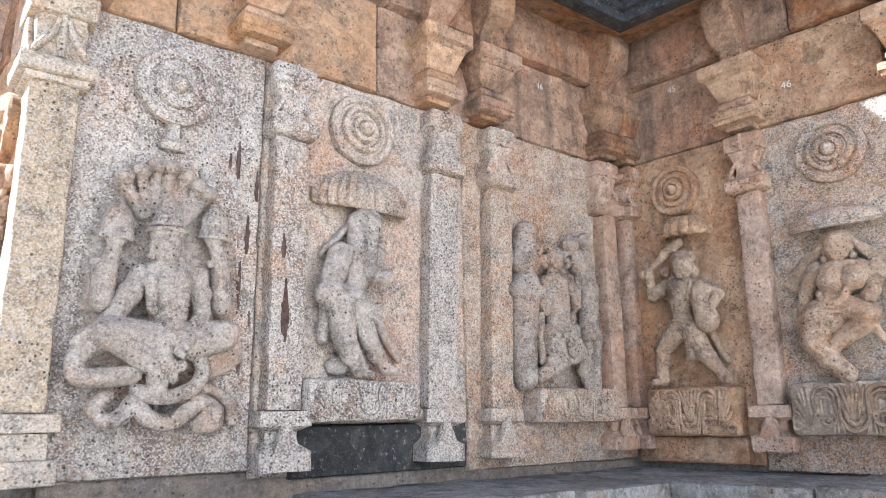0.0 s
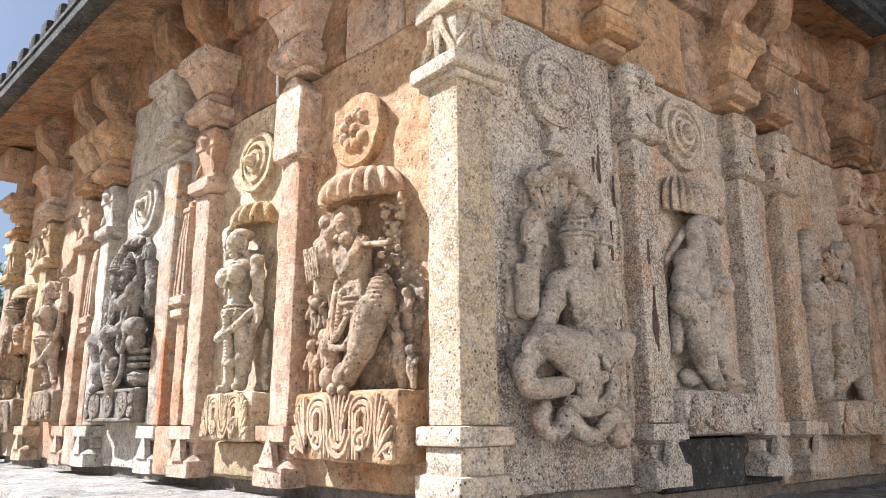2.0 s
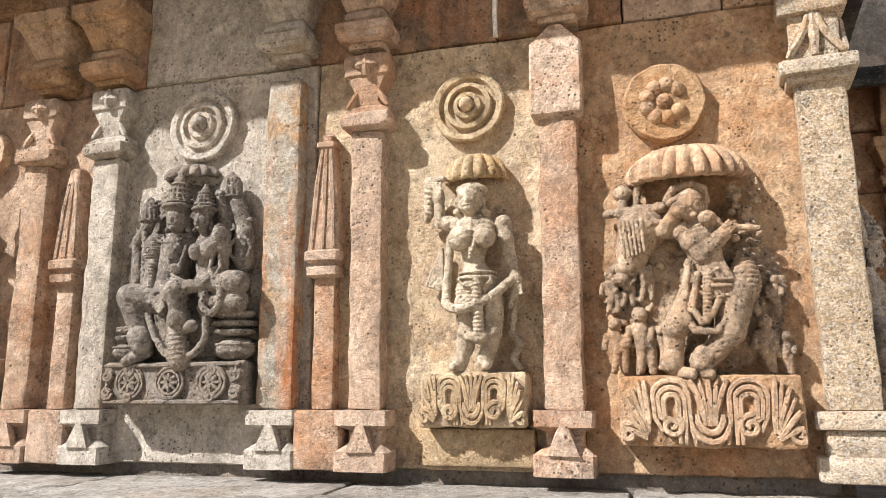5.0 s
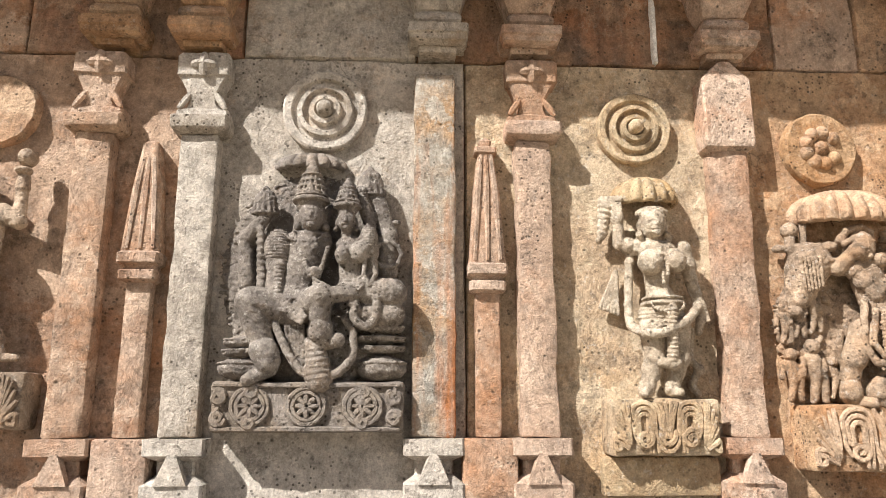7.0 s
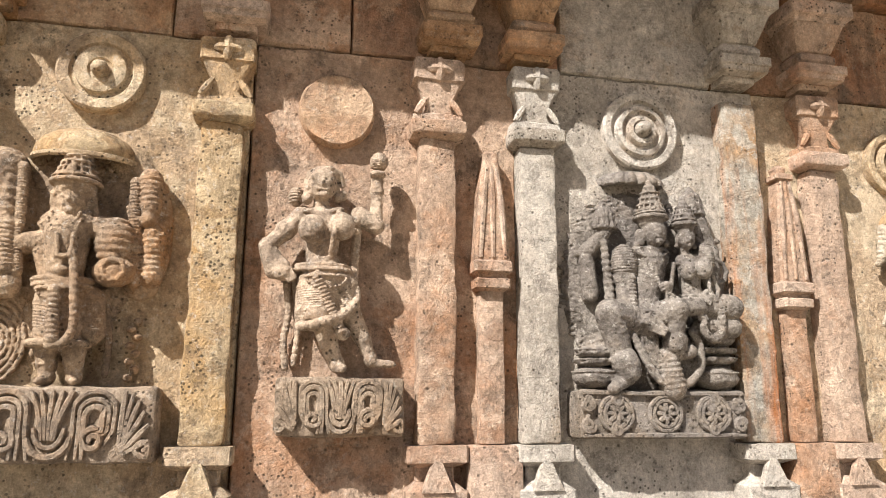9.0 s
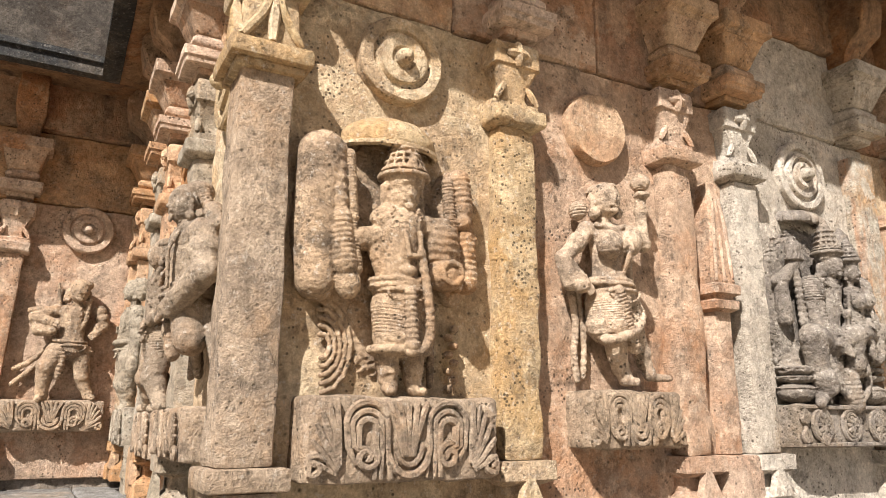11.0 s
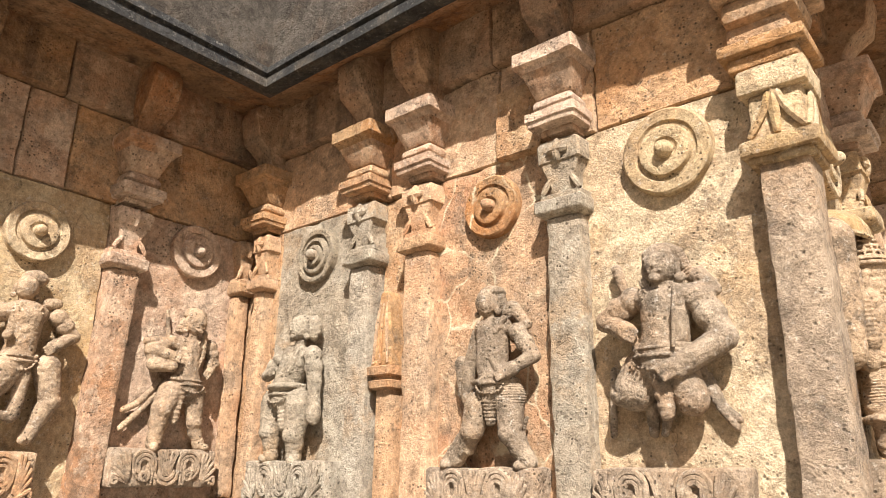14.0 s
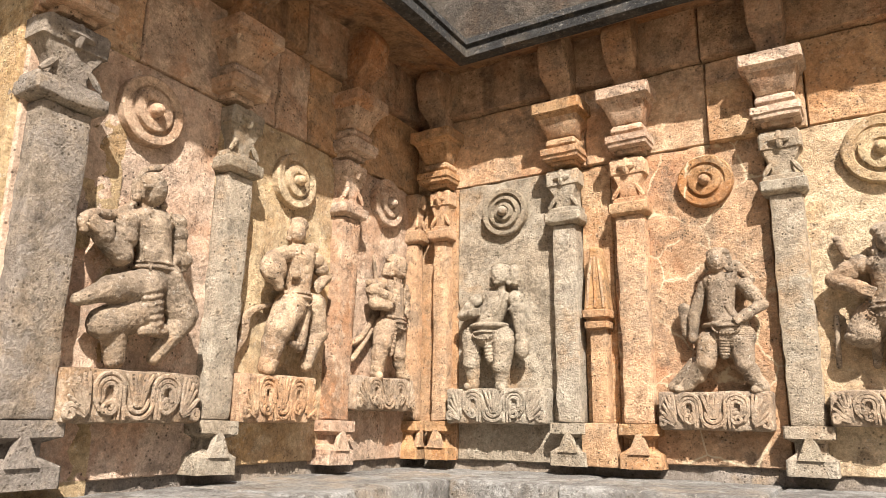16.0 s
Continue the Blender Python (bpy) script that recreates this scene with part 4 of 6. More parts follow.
def arm(c, a, b, d, r):
    """Shoulder, elbow and hand, with an armlet, bangles and fingers."""
    c.blob(a, r * 1.12)
    c.limb(a, b, r, r * 0.86)
    c.limb(b, d, r * 0.86, r * 0.62)
    c.blob(d, r * 0.8, r * 0.8, r * 0.66)
    ring_on(c, a, b, 0.42, r + 0.45), ring_on(c, b, d, 0.76, r * 0.7 + 0.5), ring_on(c, b, d, 0.86, r * 0.66 + 0.45)
    w = np.array(d) - np.array(b)
    w = w / max(np.linalg.norm(w), 1e-6)
    u = np.array((-w[1], w[0], 0.0))
    for i in (-1.2, -0.4, 0.4, 1.2):
        q = np.array(d) + u * i * r * 0.38 + w * r * 0.3 + np.array((0, 0, r * 0.3))
        c.limb(q, q + w * r * 0.95, r * 0.21 + 0.12, r * 0.14 + 0.1, blend=0.2)
    return c


def leg(c, a, b, d, r, toe=0.5):
    """Hip, knee and foot, with anklets and toes."""
    c.limb(a, b, r * 1.05, r * 0.82)
    c.blob((b[0], b[1], b[2] + r * 0.15), r * 0.78)
    c.limb(b, d, r * 0.8, r * 0.5)
    mid = [b[i] + (d[i] - b[i]) * 0.35 for i in range(3)]
    c.blob((mid[0], mid[1], mid[2] - 0.6), r * 0.74, r * 1.0, r * 0.7)
    ring_on(c, b, d, 0.82, r * 0.54 + 0.5), ring_on(c, b, d, 0.91, r * 0.54 + 0.4)
    tip = (d[0] + toe * 3.4, d[1] - 0.9, d[2] + 4.0 - abs(toe))
    c.limb((d[0], d[1] - 0.5, d[2] - 0.4), tip, r * 0.44, r * 0.34)
    for i in (-1, 0, 1):
        c.blob((tip[0] + i * 0.9, tip[1] - 0.2, tip[2] + 0.5), 0.55, blend=0.2)
    return c


def lotus(c, p, rx, rz):
    """A bud held in a raised hand: upright petals round a core, on a rim."""
    x, z, o = p
    c.blob(p, rx * 0.8, rz, rx * 0.55)
    for i in range(7):
        a = math.pi * (0.04 + 0.92 * i / 6)
        c.limb((x - math.cos(a) * rx * 0.85, z - rz * 0.55, o + math.sin(a) * rx * 0.5), (x - math.cos(a) * rx * 0.5, z + rz * 0.6, o + math.sin(a) * rx * 0.45), 0.75, 0.5, blend=0.2)
    c.band((x, z - rz * 0.6, o), rx * 0.8, rx * 0.5, 0.6)
    return c.blob((x, z + rz * 0.95, o), rx * 0.22, rz * 0.25)


def sash(c, r, *pts):
    """A twisted band of cloth that bends smoothly through the points."""
    v = [np.array(q, float) for q in pts]
    v = [2 * v[0] - v[1], *v, 2 * v[-1] - v[-2]]
    line = []
    for i in range(1, len(v) - 2):
        for k in range(5):
            t = k / 5
            line.append(0.5 * (2 * v[i] + (v[i + 1] - v[i - 1]) * t + (2 * v[i - 1] - 5 * v[i] + 4 * v[i + 1] - v[i + 2]) * t * t + (3 * v[i] - v[i - 1] - 3 * v[i + 1] + v[i + 2]) * t ** 3))
    line.append(v[-2])
    for a, b in zip(line, line[1:]):
        c.limb(a, b, r, r * 0.9, 0, 0.25)
        c.limb(a, a + (b - a) * 0.15, r + 0.12, blend=0.15)
    return c


def attendant(c, x, z, h, o=4.0, sway=1.0):
    """A small crude side figure."""
    c.blob((x, z + h * 0.88, o + 1), h * 0.12, h * 0.13)
    c.limb((x, z + h * 0.68, o), (x + sway, z + h * 0.42, o), h * 0.13, h * 0.12)
    c.limb((x + sway, z + h * 0.42, o), (x - sway, z + h * 0.04, o), h * 0.10, h * 0.06)
    c.limb((x + sway + h * 0.1, z + h * 0.42, o), (x + sway + h * 0.12, z + h * 0.04, o), h * 0.10, h * 0.06)
    c.limb((x - h * 0.16, z + h * 0.68, o), (x - h * 0.2, z + h * 0.45, o + 1), h * 0.06)
    c.limb((x + h * 0.16, z + h * 0.68, o), (x + h * 0.14, z + h * 0.5, o + 1.6), h * 0.06)
    return c


# ---- face b, sunlit ----
def corner_column(f, g, df, dg, m, cap_m):
    """The square column at an outer corner, with foot, abacus and pot capital on both sides."""
    k = crossing(f, g, df, dg)
    ang = on(g).to_euler().z
    t = thing("corner_pilaster", Matrix.Translation((k.x, k.y, CAP)) @ pose(0, 0, 0, 0, 0, math.degrees(ang)), "square stone corner pilaster with pot capital and moulded foot", "pilaster", "corner pilasters")
    part("shaft", block(0.0, 0.155, 0.0, 0.155, 1.60 - CAP, 0.02, r=0.012, res=0.04, amp=0.006), m, t)
    part("abacus", joined(block(-0.045, 0.2, -0.045, 0.2, 0.02, 0.075, r=0.012, res=0.03), block(-0.02, 0.18, -0.02, 0.18, -0.005, 0.022, r=0.008)), cap_m, t)
    cap = part("capital", block(-0.005, 0.16, -0.005, 0.16, 0.075, 0.25, r=0.012, res=0.03, amp=0.006), cap_m, t)
    part("capital_rim", block(-0.03, 0.19, -0.03, 0.19, 0.245, JOINT - CAP - 0.012, r=0.014, res=0.03, amp=0.006), cap_m, t)
    for q in (0, 1):
        for sx in (-1, 1):
            bm = bmesh.new()
            pts = [(0.08 + sx * (0.015 + 0.075 * k * math.sin(1.3 * k)), 0.24 - 0.15 * k) for k in [i / 9 for i in range(10)]]
            tube(bm, [(x, -0.012, z) if q == 0 else (-0.012, x, z) for x, z in pts], 0.014)
            part("scroll", bm, cap_m, cap)
        bm = bmesh.new()
        tube(bm, [((0.08, -0.01, z) if q == 0 else (-0.01, 0.08, z)) for z in (0.25, 0.17, 0.09)], 0.02)
        part("bead", bm, cap_m, cap)
    bm = joined(block(-0.02, 0.2, -0.02, 0.2, FOOT - CAP, 1.46 - CAP, r=0.012), block(0.0, 0.17, 0.0, 0.17, 1.45 - CAP, 1.54 - CAP, r=0.01), block(-0.02, 0.2, -0.02, 0.2, 1.54 - CAP, 1.60 - CAP, r=0.012))
    part("base", bm, m, t)
    return t


def corner_bracket(f, g, depth, m):
    k = crossing(f, g, depth, depth)
    ang = on(g).to_euler().z
    t = thing("corner_bracket", Matrix.Translation((k.x, k.y, JOINT)) @ pose(0, 0, 0, 0, 0, math.degrees(ang)), "moulded stone bracket at the corner of the temple under the eave", "bracket", "brackets under the eave")
    part("lower_slab", joined(block(-0.03, 0.2, -0.03, 0.2, 0.0, 0.05, r=0.012), block(-0.06, 0.22, -0.06, 0.22, 0.05, 0.095, r=0.01)), m, t)
    part("cushion", joined(block(-0.01, 0.2, -0.01, 0.2, 0.09, 0.19, r=0.02), block(-0.05, 0.2, -0.05, 0.2, 0.18, 0.27, r=0.03)), m, t)
    part("top_slab", joined(block(-0.09, 0.22, -0.09, 0.22, 0.265, 0.31, r=0.01), block(-0.12, 0.22, -0.12, 0.22, 0.305, 0.37, r=0.01)), m, t)
    part("arm", joined(block(-0.03, 0.2, -0.03, 0.2, 0.365, 0.56, r=0.02), block(-0.17, 0.2, -0.17, 0.2, 0.55, 0.76, r=0.03)), BROWN, t)
    return t


corner_column("b", "a", 0.085, 0.05, CORNER, CORNER)
corner_column("c", "b", 0.08, 0.075, UMBER, YELLOW)
corner_bracket("b", "a", 0.06, TAN)
corner_bracket("c", "b", 0.06, ORANGE)

pilaster("b", -0.975, PINK, 0.142, "block", tilt=0.8)
pilaster("b", -1.735, PINK, 0.135)
obelisk("b", -1.915, PINK, 2.72, 2.22, True)
pilaster("b", -2.11, GREY, 0.155, "bare", shaft_m=RUST)
pilaster("b", -2.985, GREY, 0.138)
obelisk("b", -3.165, PINK, 2.675, 2.25)
pilaster("b", -3.37, PINK, 0.135)
pilaster("b", -4.14, YELLOW, 0.145)
for s, m in ((-0.96, PINK), (-1.74, PINK), (-2.1, GREY), (-3.0, ORANGE), (-3.33, TAN), (-4.12, PINK)):
    bracket("b", s, m)

disc("b", -0.59, 2.70, 0.15, TAN, "flower")
disc("b", -1.327, 2.77, 0.146, YELLOW, "rings")
disc("b", -2.53, 2.82, 0.162, GREY, "rings")
disc("b", -3.744, 2.80, 0.142, TAN, "blank")
disc("b", -4.565, 2.868, 0.148, YELLOW, "wide")
canopy("b", -0.53, 2.40, 0.40, 0.13, TAN, 0.2, 23)
canopy("b", -1.30, 2.465, 0.25, 0.11, YELLOW, 0.15, 15)
canopy("b", -2.575, 2.59, 0.27, 0.06, DARKGREY, 0.12, 17)
canopy("b", -4.595, 2.555, 0.325, 0.10, YELLOW, 0.15, 11, True)
pedestal("b", -0.80, -0.235, 1.485, 1.715, TAN, "fan3", 0.125, seed=2)
pedestal("b", -1.50, -1.112, 1.54, 1.735, YELLOW, "fan", 0.115, 1.40, seed=3)
pedestal("b", -2.87, -2.217, 1.62, 1.79, DARKGREY, "rosettes", 0.12, seed=4)
pedestal("b", -3.915, -3.488, 1.63, 1.822, UMBER, "fan", 0.115, seed=5)
pedestal("b", -4.868, -4.272, 1.555, 1.785, UMBER, "fan3", 0.125, seed=6)

# flute player with small attendants
c = Carving()
c.blob((-1.4, 27.0, 0.5), 30.1, 28.0, 3.0, blend=2)
head(c, (-1.3, 57.0, 12), 5.0)
c.chain(1.5, (-8.5, 59.5, 11), (-6.2, 62.9, 12), (-1.0, 64.4, 12), (3.4, 62.5, 11), (4.1, 58.6, 10)).chain(1.1, (-8.1, 57.8, 13), (-2.6, 60.8, 14), (3.1, 58.9, 12))
torso(c, (1.1, 48.3, 9), (3.6, 35.3, 9), (5.3, 27.8, 9), 7.3, 5.8, 8.2)
c.limb((-18.4, 52.8, 11), (19.8, 48.0, 10), 1.1)
c.limb((-5.3, 50.1, 9), (-10.1, 49.0, 10), 3.4, 2.8).limb((-10.1, 49.0, 10), (-6.1, 54.0, 14), 2.8, 2.4).blob((-4.8, 54.8, 15), 3.4, 3.0, 3)
arm(c, (-4.1, 48.4, 11), (1.5, 39.1, 13), (8.6, 46.2, 14), 3.2)
c.blob((3.7, 51.5, 15), 3.0, 2.6, 2.5)
c.limb((10.7, 25.7, 9), (8.5, 14.4, 11), 6.7, 5.0).limb((8.5, 14.0, 11), (-1.6, 2.5, 10), 4.7, 3.0).limb((-2.0, 2.1, 10), (1.1, 0.1, 13), 2.4, 1.9)
c.limb((-1.9, 25.6, 9), (-8.4, 15.8, 11), 5.4, 4.3).limb((-9.0, 14.3, 10), (-9.9, 2.2, 8), 3.7, 2.6).limb((-9.5, 1.1, 9), (-4.5, 0.4, 13), 2.4, 1.9)
c.limb((0.2, 5.8, 11), (-0.8, 4.5, 11), 4.1, blend=0.3).limb((-10.2, 5.2, 10), (-10.3, 3.9, 10), 3.7, blend=0.3)
c.chain(1.3, (-3.2, 37.2, 13), (-5.9, 20.6, 14), (-2.5, 14.2, 15), (4.0, 14.1, 15), (9.4, 19.4, 14), (10.8, 29.1, 13), (7.1, 37.1, 12))
c.chain(1.1, (-0.6, 32.9, 15), (-2.9, 21.4, 15), (-0.4, 16.8, 16), (2.8, 19.3, 16), (6.0, 25.1, 15), (5.4, 33.9, 14))
c.limb((2.7, 32.8, 15), (1.1, 17.5, 16), 1.7, 1.3, 6, 0.3)
c.blob((14.5, 30.7, 8), 5.2, 8.2, 5, ribs=3)
c.limb((-17.4, 51.5, 4), (-23.3, 38.1, 4), 8.6, 4.3).blob((-25.7, 33.3, 5), 3.4, 2.6)
for i in range(6):
    c.limb((-25 + i * 1.5, 52.5, 12.5), (-23.5 + i * 1.3, 40 + i * 0.4, 11.5), 0.75, 0.5, blend=0.25)
c.blob((-23.4, 64.8, 4), 3.2, 3.2).limb((-23.6, 62.2, 4), (-24.1, 56.5, 5), 1.9).limb((-17.8, 69.3, 4), (-18.9, 58.9, 5), 1.3).limb((-29.4, 57.5, 4), (-10.0, 57.6, 9), 1.5, 1.9, 3)
for x, z, h in ((-28.5, 1, 19), (-20, 0.5, 23), (-29.5, 22, 15), (-24.5, 24, 15), (-18, 26, 16), (-13, 2, 15), (20, 0.5, 19), (26, 0, 14), (18, 17, 12), (24, 20, 13), (17.5, 45, 12), (20.5, 57, 10)):
    attendant(c, x, z, h, 4.2, 0.8 if x < 0 else -0.8)
for i in range(5):
    c.limb((-8.2, 26.5, 5), (-15 + i * 1.5, 11 + i, 4), 0.8, 1.1, blend=0.3)
rng = random.Random(12)
for i in range(34):
    c.blob((15 + rng.uniform(-2.5, 6), 30 + i * 1.05, 4 + rng.uniform(0, 3)), rng.uniform(1.0, 1.9), 1.3, blend=0.25)
for i in range(22):
    c.blob((rng.uniform(-31, -10), rng.uniform(0, 42), 3), rng.uniform(1.0, 2.0), 1.4, 2.0, blend=0.25)
statue("b", -0.52, 1.715, FIG_TAN, c, "tan stone relief figure playing a flute, crossed legs, small attendants around", 11)

# standing woman with raised lotus
c = Carving()
head(c, (-0.1, 63.2, 11), 4.9)
c.blob((0.4, 67.2, 9), 6.0, 2.9, 5).blob((-4.5, 57.8, 9), 1.6).blob((5.9, 57.8, 9), 1.6)
torso(c, (1.3, 51.1, 9), (0.5, 39.6, 9), (2.3, 32.7, 9), 7.0, 4.3, 7.8, False)
c.blob((-3.0, 48.0, 14), 4.5, 4.7, 4.2).blob((6.0, 48.7, 14), 4.1, 4.5, 4.0)
c.limb((1.3, 53.3, 14), (0.8, 40.3, 16), 0.8, 0.6, 6, 0.3).limb((3.7, 53.3, 14), (2.1, 42.9, 17), 0.8, 0.6, 6, 0.3)
arm(c, (-6.5, 54.7, 8), (-12.2, 56.0, 8), (-12.7, 67.7, 9), 2.7)
c.limb((-16.1, 70.9, 7), (-17.7, 59.8, 5), 2.9, 1.9, 3).limb((-17.3, 72.6, 7), (-11.2, 73.2, 8), 1.9, 1.4).blob((-18.5, 58.3, 4), 1.4)
arm(c, (11.8, 54.2, 8), (14.1, 41.1, 8), (16.6, 30.6, 9), 2.7)
c.limb((16.5, 29.8, 9), (14.3, 23.3, 10), 1.9, 1.4)
c.blob((1.9, 28.8, 8), 8.4, 7.8, 6.2, ribs=3)
leg(c, (-1.8, 24.9, 9), (-1.8, 13.7, 9), (-5.4, 2.5, 8), 4.7, -0.5)
leg(c, (7.1, 24.8, 9), (7.1, 14.0, 9), (3.9, 3.1, 8), 4.5, 0.5)
sash(c, 1.6, (-8.0, 55.0, 7), (-10.0, 30.1, 8), (-8.8, 24.0, 12), (-1.8, 22.3, 16), (8.1, 26.4, 14), (14.6, 32.3, 11))
c.limb((3.1, 31.2, 16), (3.2, 11.8, 13), 1.6, 2.1, 7, 0.3).blob((0.9, 12.2, 13), 3.3, 1.9, 2).blob((4.4, 12.2, 13), 2.1, 1.9, 2)
for i in range(6):
    c.limb((-12.9, 46.2, 4), (-12.5 - i * 1.3, 30.5 + i * 0.5, 3.2), 0.9, 0.8, blend=0.25)
c.chain(1.4, (14.4, 24.5, 3), (13.0, 14.4, 3), (16.3, 10.5, 3), (13.2, 4.6, 3), (15.4, 1.6, 3)).blob((16.3, 10.5, 3), 2.1)
statue("b", -1.305, 1.735, FIG_PALE, c, "pale stone relief woman holding a raised lotus, headdress worn smooth", 12)

# seated couple
c = Carving()
c.blob((1.4, 38.8, 1), 31.3, 38.6, 2.6, blend=2)
c.blob((4.6, 12.6, 3), 26.1, 14.6, 5.5, blend=1.5)
head(c, (3.5, 58.5, 13), 4.8)
crown(c, (2.9, 63.9, 12), 6.0, 15.4)
c.limb((-1.6, 58.3, 11), (-2.3, 51.3, 10), 1.5).limb((7.5, 58.2, 11), (8.4, 51.7, 10), 1.5)
torso(c, (1.8, 46.7, 9), (-0.6, 33.2, 9), (-1.3, 25.1, 9), 8.3, 6.9, 8.8)
c.band((3.0, 51.7, 10), 5.2, 3.3, 1.3).beads((1.2, 51.5, 15.5), 6.5, 3.0, 190, 350, 13, 0.6)
c.limb((0.0, 46.4, 15), (4.0, 36.0, 16), 0.8, 0.8, 6, 0.3).limb((9.7, 46.3, 15), (7.0, 36.0, 16), 0.8, 0.8, 6, 0.3).blob((5.5, 37.6, 16), 1.9).limb((5.6, 36.0, 16), (5.8, 30.2, 15), 0.8, blend=0.3)
arm(c, (-7.9, 49.9, 9), (-9.1, 29.7, 12), (-0.5, 22.9, 16), 3.5)
c.blob((-8.2, 46.5, 11), 5.0, 7.1, 4.5, ribs=4).limb((-7.1, 40.7, 13), (-7.0, 27.4, 14), 1.9, 1.7, 5, 0.3)
for i in range(4):
    c.limb((-5.3, 24.0, 17), (-2.2, 27.2 - i * 1.4, 17.5), 0.8, 0.6, blend=0.25)
c.limb((-19.7, 35.1, 5), (-21.0, 50.9, 5), 3.3, 3.1).limb((-20.3, 52.0, 6), (-14.4, 58.3, 8), 3.1, 2.3).limb((-24.4, 50.5, 5), (-17.6, 50.5, 5), 1.5, blend=0.3)
lotus(c, (-14.2, 63.9, 8), 5.4, 5.8)
c.limb((-15.5, 57.4, 9), (-13.6, 33.3, 9), 1.3, 1.9, 5, 0.3)
head(c, (15.9, 56.5, 14), 3.5)
crown(c, (16.0, 61.8, 13), 4.4, 10.8)
torso(c, (17.8, 46.5, 12), (17.4, 38.3, 12), (18.6, 32.8, 11), 5.2, 4.2, 5.4)
c.blob((21.0, 44.8, 16), 3.5, 4.0, 3.4).blob((14.9, 43.6, 16), 2.5, 3.5, 3.2)
c.limb((20.2, 68.6, 9), (24.1, 55.6, 9), 2.5, 2.1, 7).blob((23.8, 49.2, 13), 3.5, 6.3, 4, ribs=4)
arm(c, (24.0, 51.6, 10), (25.4, 38.2, 12), (21.9, 33.5, 16), 2.5)
c.chain(0.8, (22.9, 41.9, 16), (22.6, 36.1, 17), (24.8, 32.7, 17), (26.7, 36.9, 16), (25.3, 42.1, 15))
lotus(c, (23.6, 72.1, 6), 6.3, 6.3)
c.limb((19.7, 69.6, 7), (25.2, 58.7, 7), 2.1, 1.7, 8, 0.3).limb((26.4, 65.4, 5), (30.4, 53.8, 5), 3.8, 3.5).limb((30.4, 52.7, 5), (30.5, 40.0, 5), 4.2, 3.8).limb((26.9, 58.1, 6), (34.2, 58.0, 6), 1.0, blend=0.3)
c.chain(0.8, *[(30.5 + 5.0 * math.cos(a), 45.3 + 5.0 * math.sin(a), 8.5) for a in [k * 0.7 for k in range(10)]])
c.limb((-3.5, 25.1, 9), (-16.1, 26.9, 14), 6.7, 5.6).limb((-16.0, 26.1, 14), (-10.6, 9.0, 11), 5.4, 4.0).limb((-9.3, 4.8, 11), (-16.1, 0.4, 14), 3.3, 2.1)
c.limb((-11.2, 10.4, 13), (-10.3, 8.9, 13), 5.0, blend=0.3).limb((-10.2, 8.1, 13), (-9.6, 7.0, 13), 4.6, blend=0.3)
c.limb((-0.1, 24.9, 10), (8.1, 28.6, 17), 5.8, 4.8).limb((8.1, 28.3, 17), (7.7, 18.3, 15), 4.4, 3.3).limb((8.2, 17.9, 15), (8.0, 16.8, 15), 4.4, blend=0.3)
c.limb((5.5, 12.7, 13), (14.2, 14.0, 15), 3.1, 2.5).limb((6.4, 11.7, 13), (7.9, 0.8, 12), 3.5, 5.0, 3)
c.limb((12.6, 29.4, 17), (20.9, 30.1, 15), 2.9, 2.5).limb((18.2, 32.3, 16), (18.5, 26.4, 16), 1.3, blend=0.3)
for i in range(4):
    c.limb((14.6, 29.7, 17.5), (5.6, 34.6 - i * 1.5, 18), 0.75, 0.6, blend=0.25)
c.limb((21.1, 31.6, 12), (32.7, 30.7, 13), 5.0, 5.0).limb((32.8, 23.5, 12), (21.5, 23.0, 12), 4.4, 4.0)
sash(c, 1.4, (26.5, 32.9, 16), (27.3, 23.0, 16), (23.6, 18.5, 16), (19.6, 21.7, 16), (20.3, 26.4, 16))
sash(c, 1.4, (-10.2, 25.6, 13), (-5.7, 15.6, 14), (-1.2, 7.2, 14), (3.4, 2.6, 14), (8.4, 2.2, 14))
sash(c, 1.4, (16.5, 21.5, 13), (19.1, 16.5, 13), (19.1, 8.8, 13), (15.1, 3.4, 13), (11.1, 1.9, 13))
for i in range(5):
    c.limb((-4.0 + i * 1.5, 19, 13), (-1.5 + i * 0.9, 6, 12.5), 0.9, 0.7, blend=0.25)
for x, z, rx, rz in ((-18.5, 13.5, 8, 2.4), (-18.5, 10, 8.5, 1.8), (-19, 4.6, 9, 4.3), (28, 18.5, 9, 2.4), (28.2, 14.8, 9.6, 1.6), (28.4, 11.4, 9, 1.6), (29, 4.8, 8.8, 4.6)):
    c.blob((x, z, 6), rx, rz, 7.0, blend=0.3)
    c.band((x, z + rz * 0.4, 6), rx * 0.97, 6.8, 0.45)
statue("b", -2.585, 1.79, FIG_DARK, c, "dark grey stone relief of a crowned seated couple, four arms", 13)

# woman with hand on hip
c = Carving()
head(c, (-10.0, 66.2, 11), 5.3)
c.chain(1.2, (-15.3, 66.7, 9), (-14.3, 70.2, 10), (-11.5, 71.3, 12), (-7.5, 71.7, 12), (-4.1, 70.7, 10), (-3.0, 67.1, 9)).blob((-9.4, 70.0, 8), 5.9, 3.1, 5)
c.blob((-18.8, 62.7, 6), 2.7, 3.5, 4, ribs=2).blob((-14.9, 61.1, 10), 1.8, 2.3, 2.5).blob((-2.6, 63.2, 9), 1.4, 2.0, 2)
torso(c, (-8.5, 51.7, 9), (-9.4, 41.6, 9), (-7.6, 32.4, 9), 7.8, 5.7, 9.0, False)
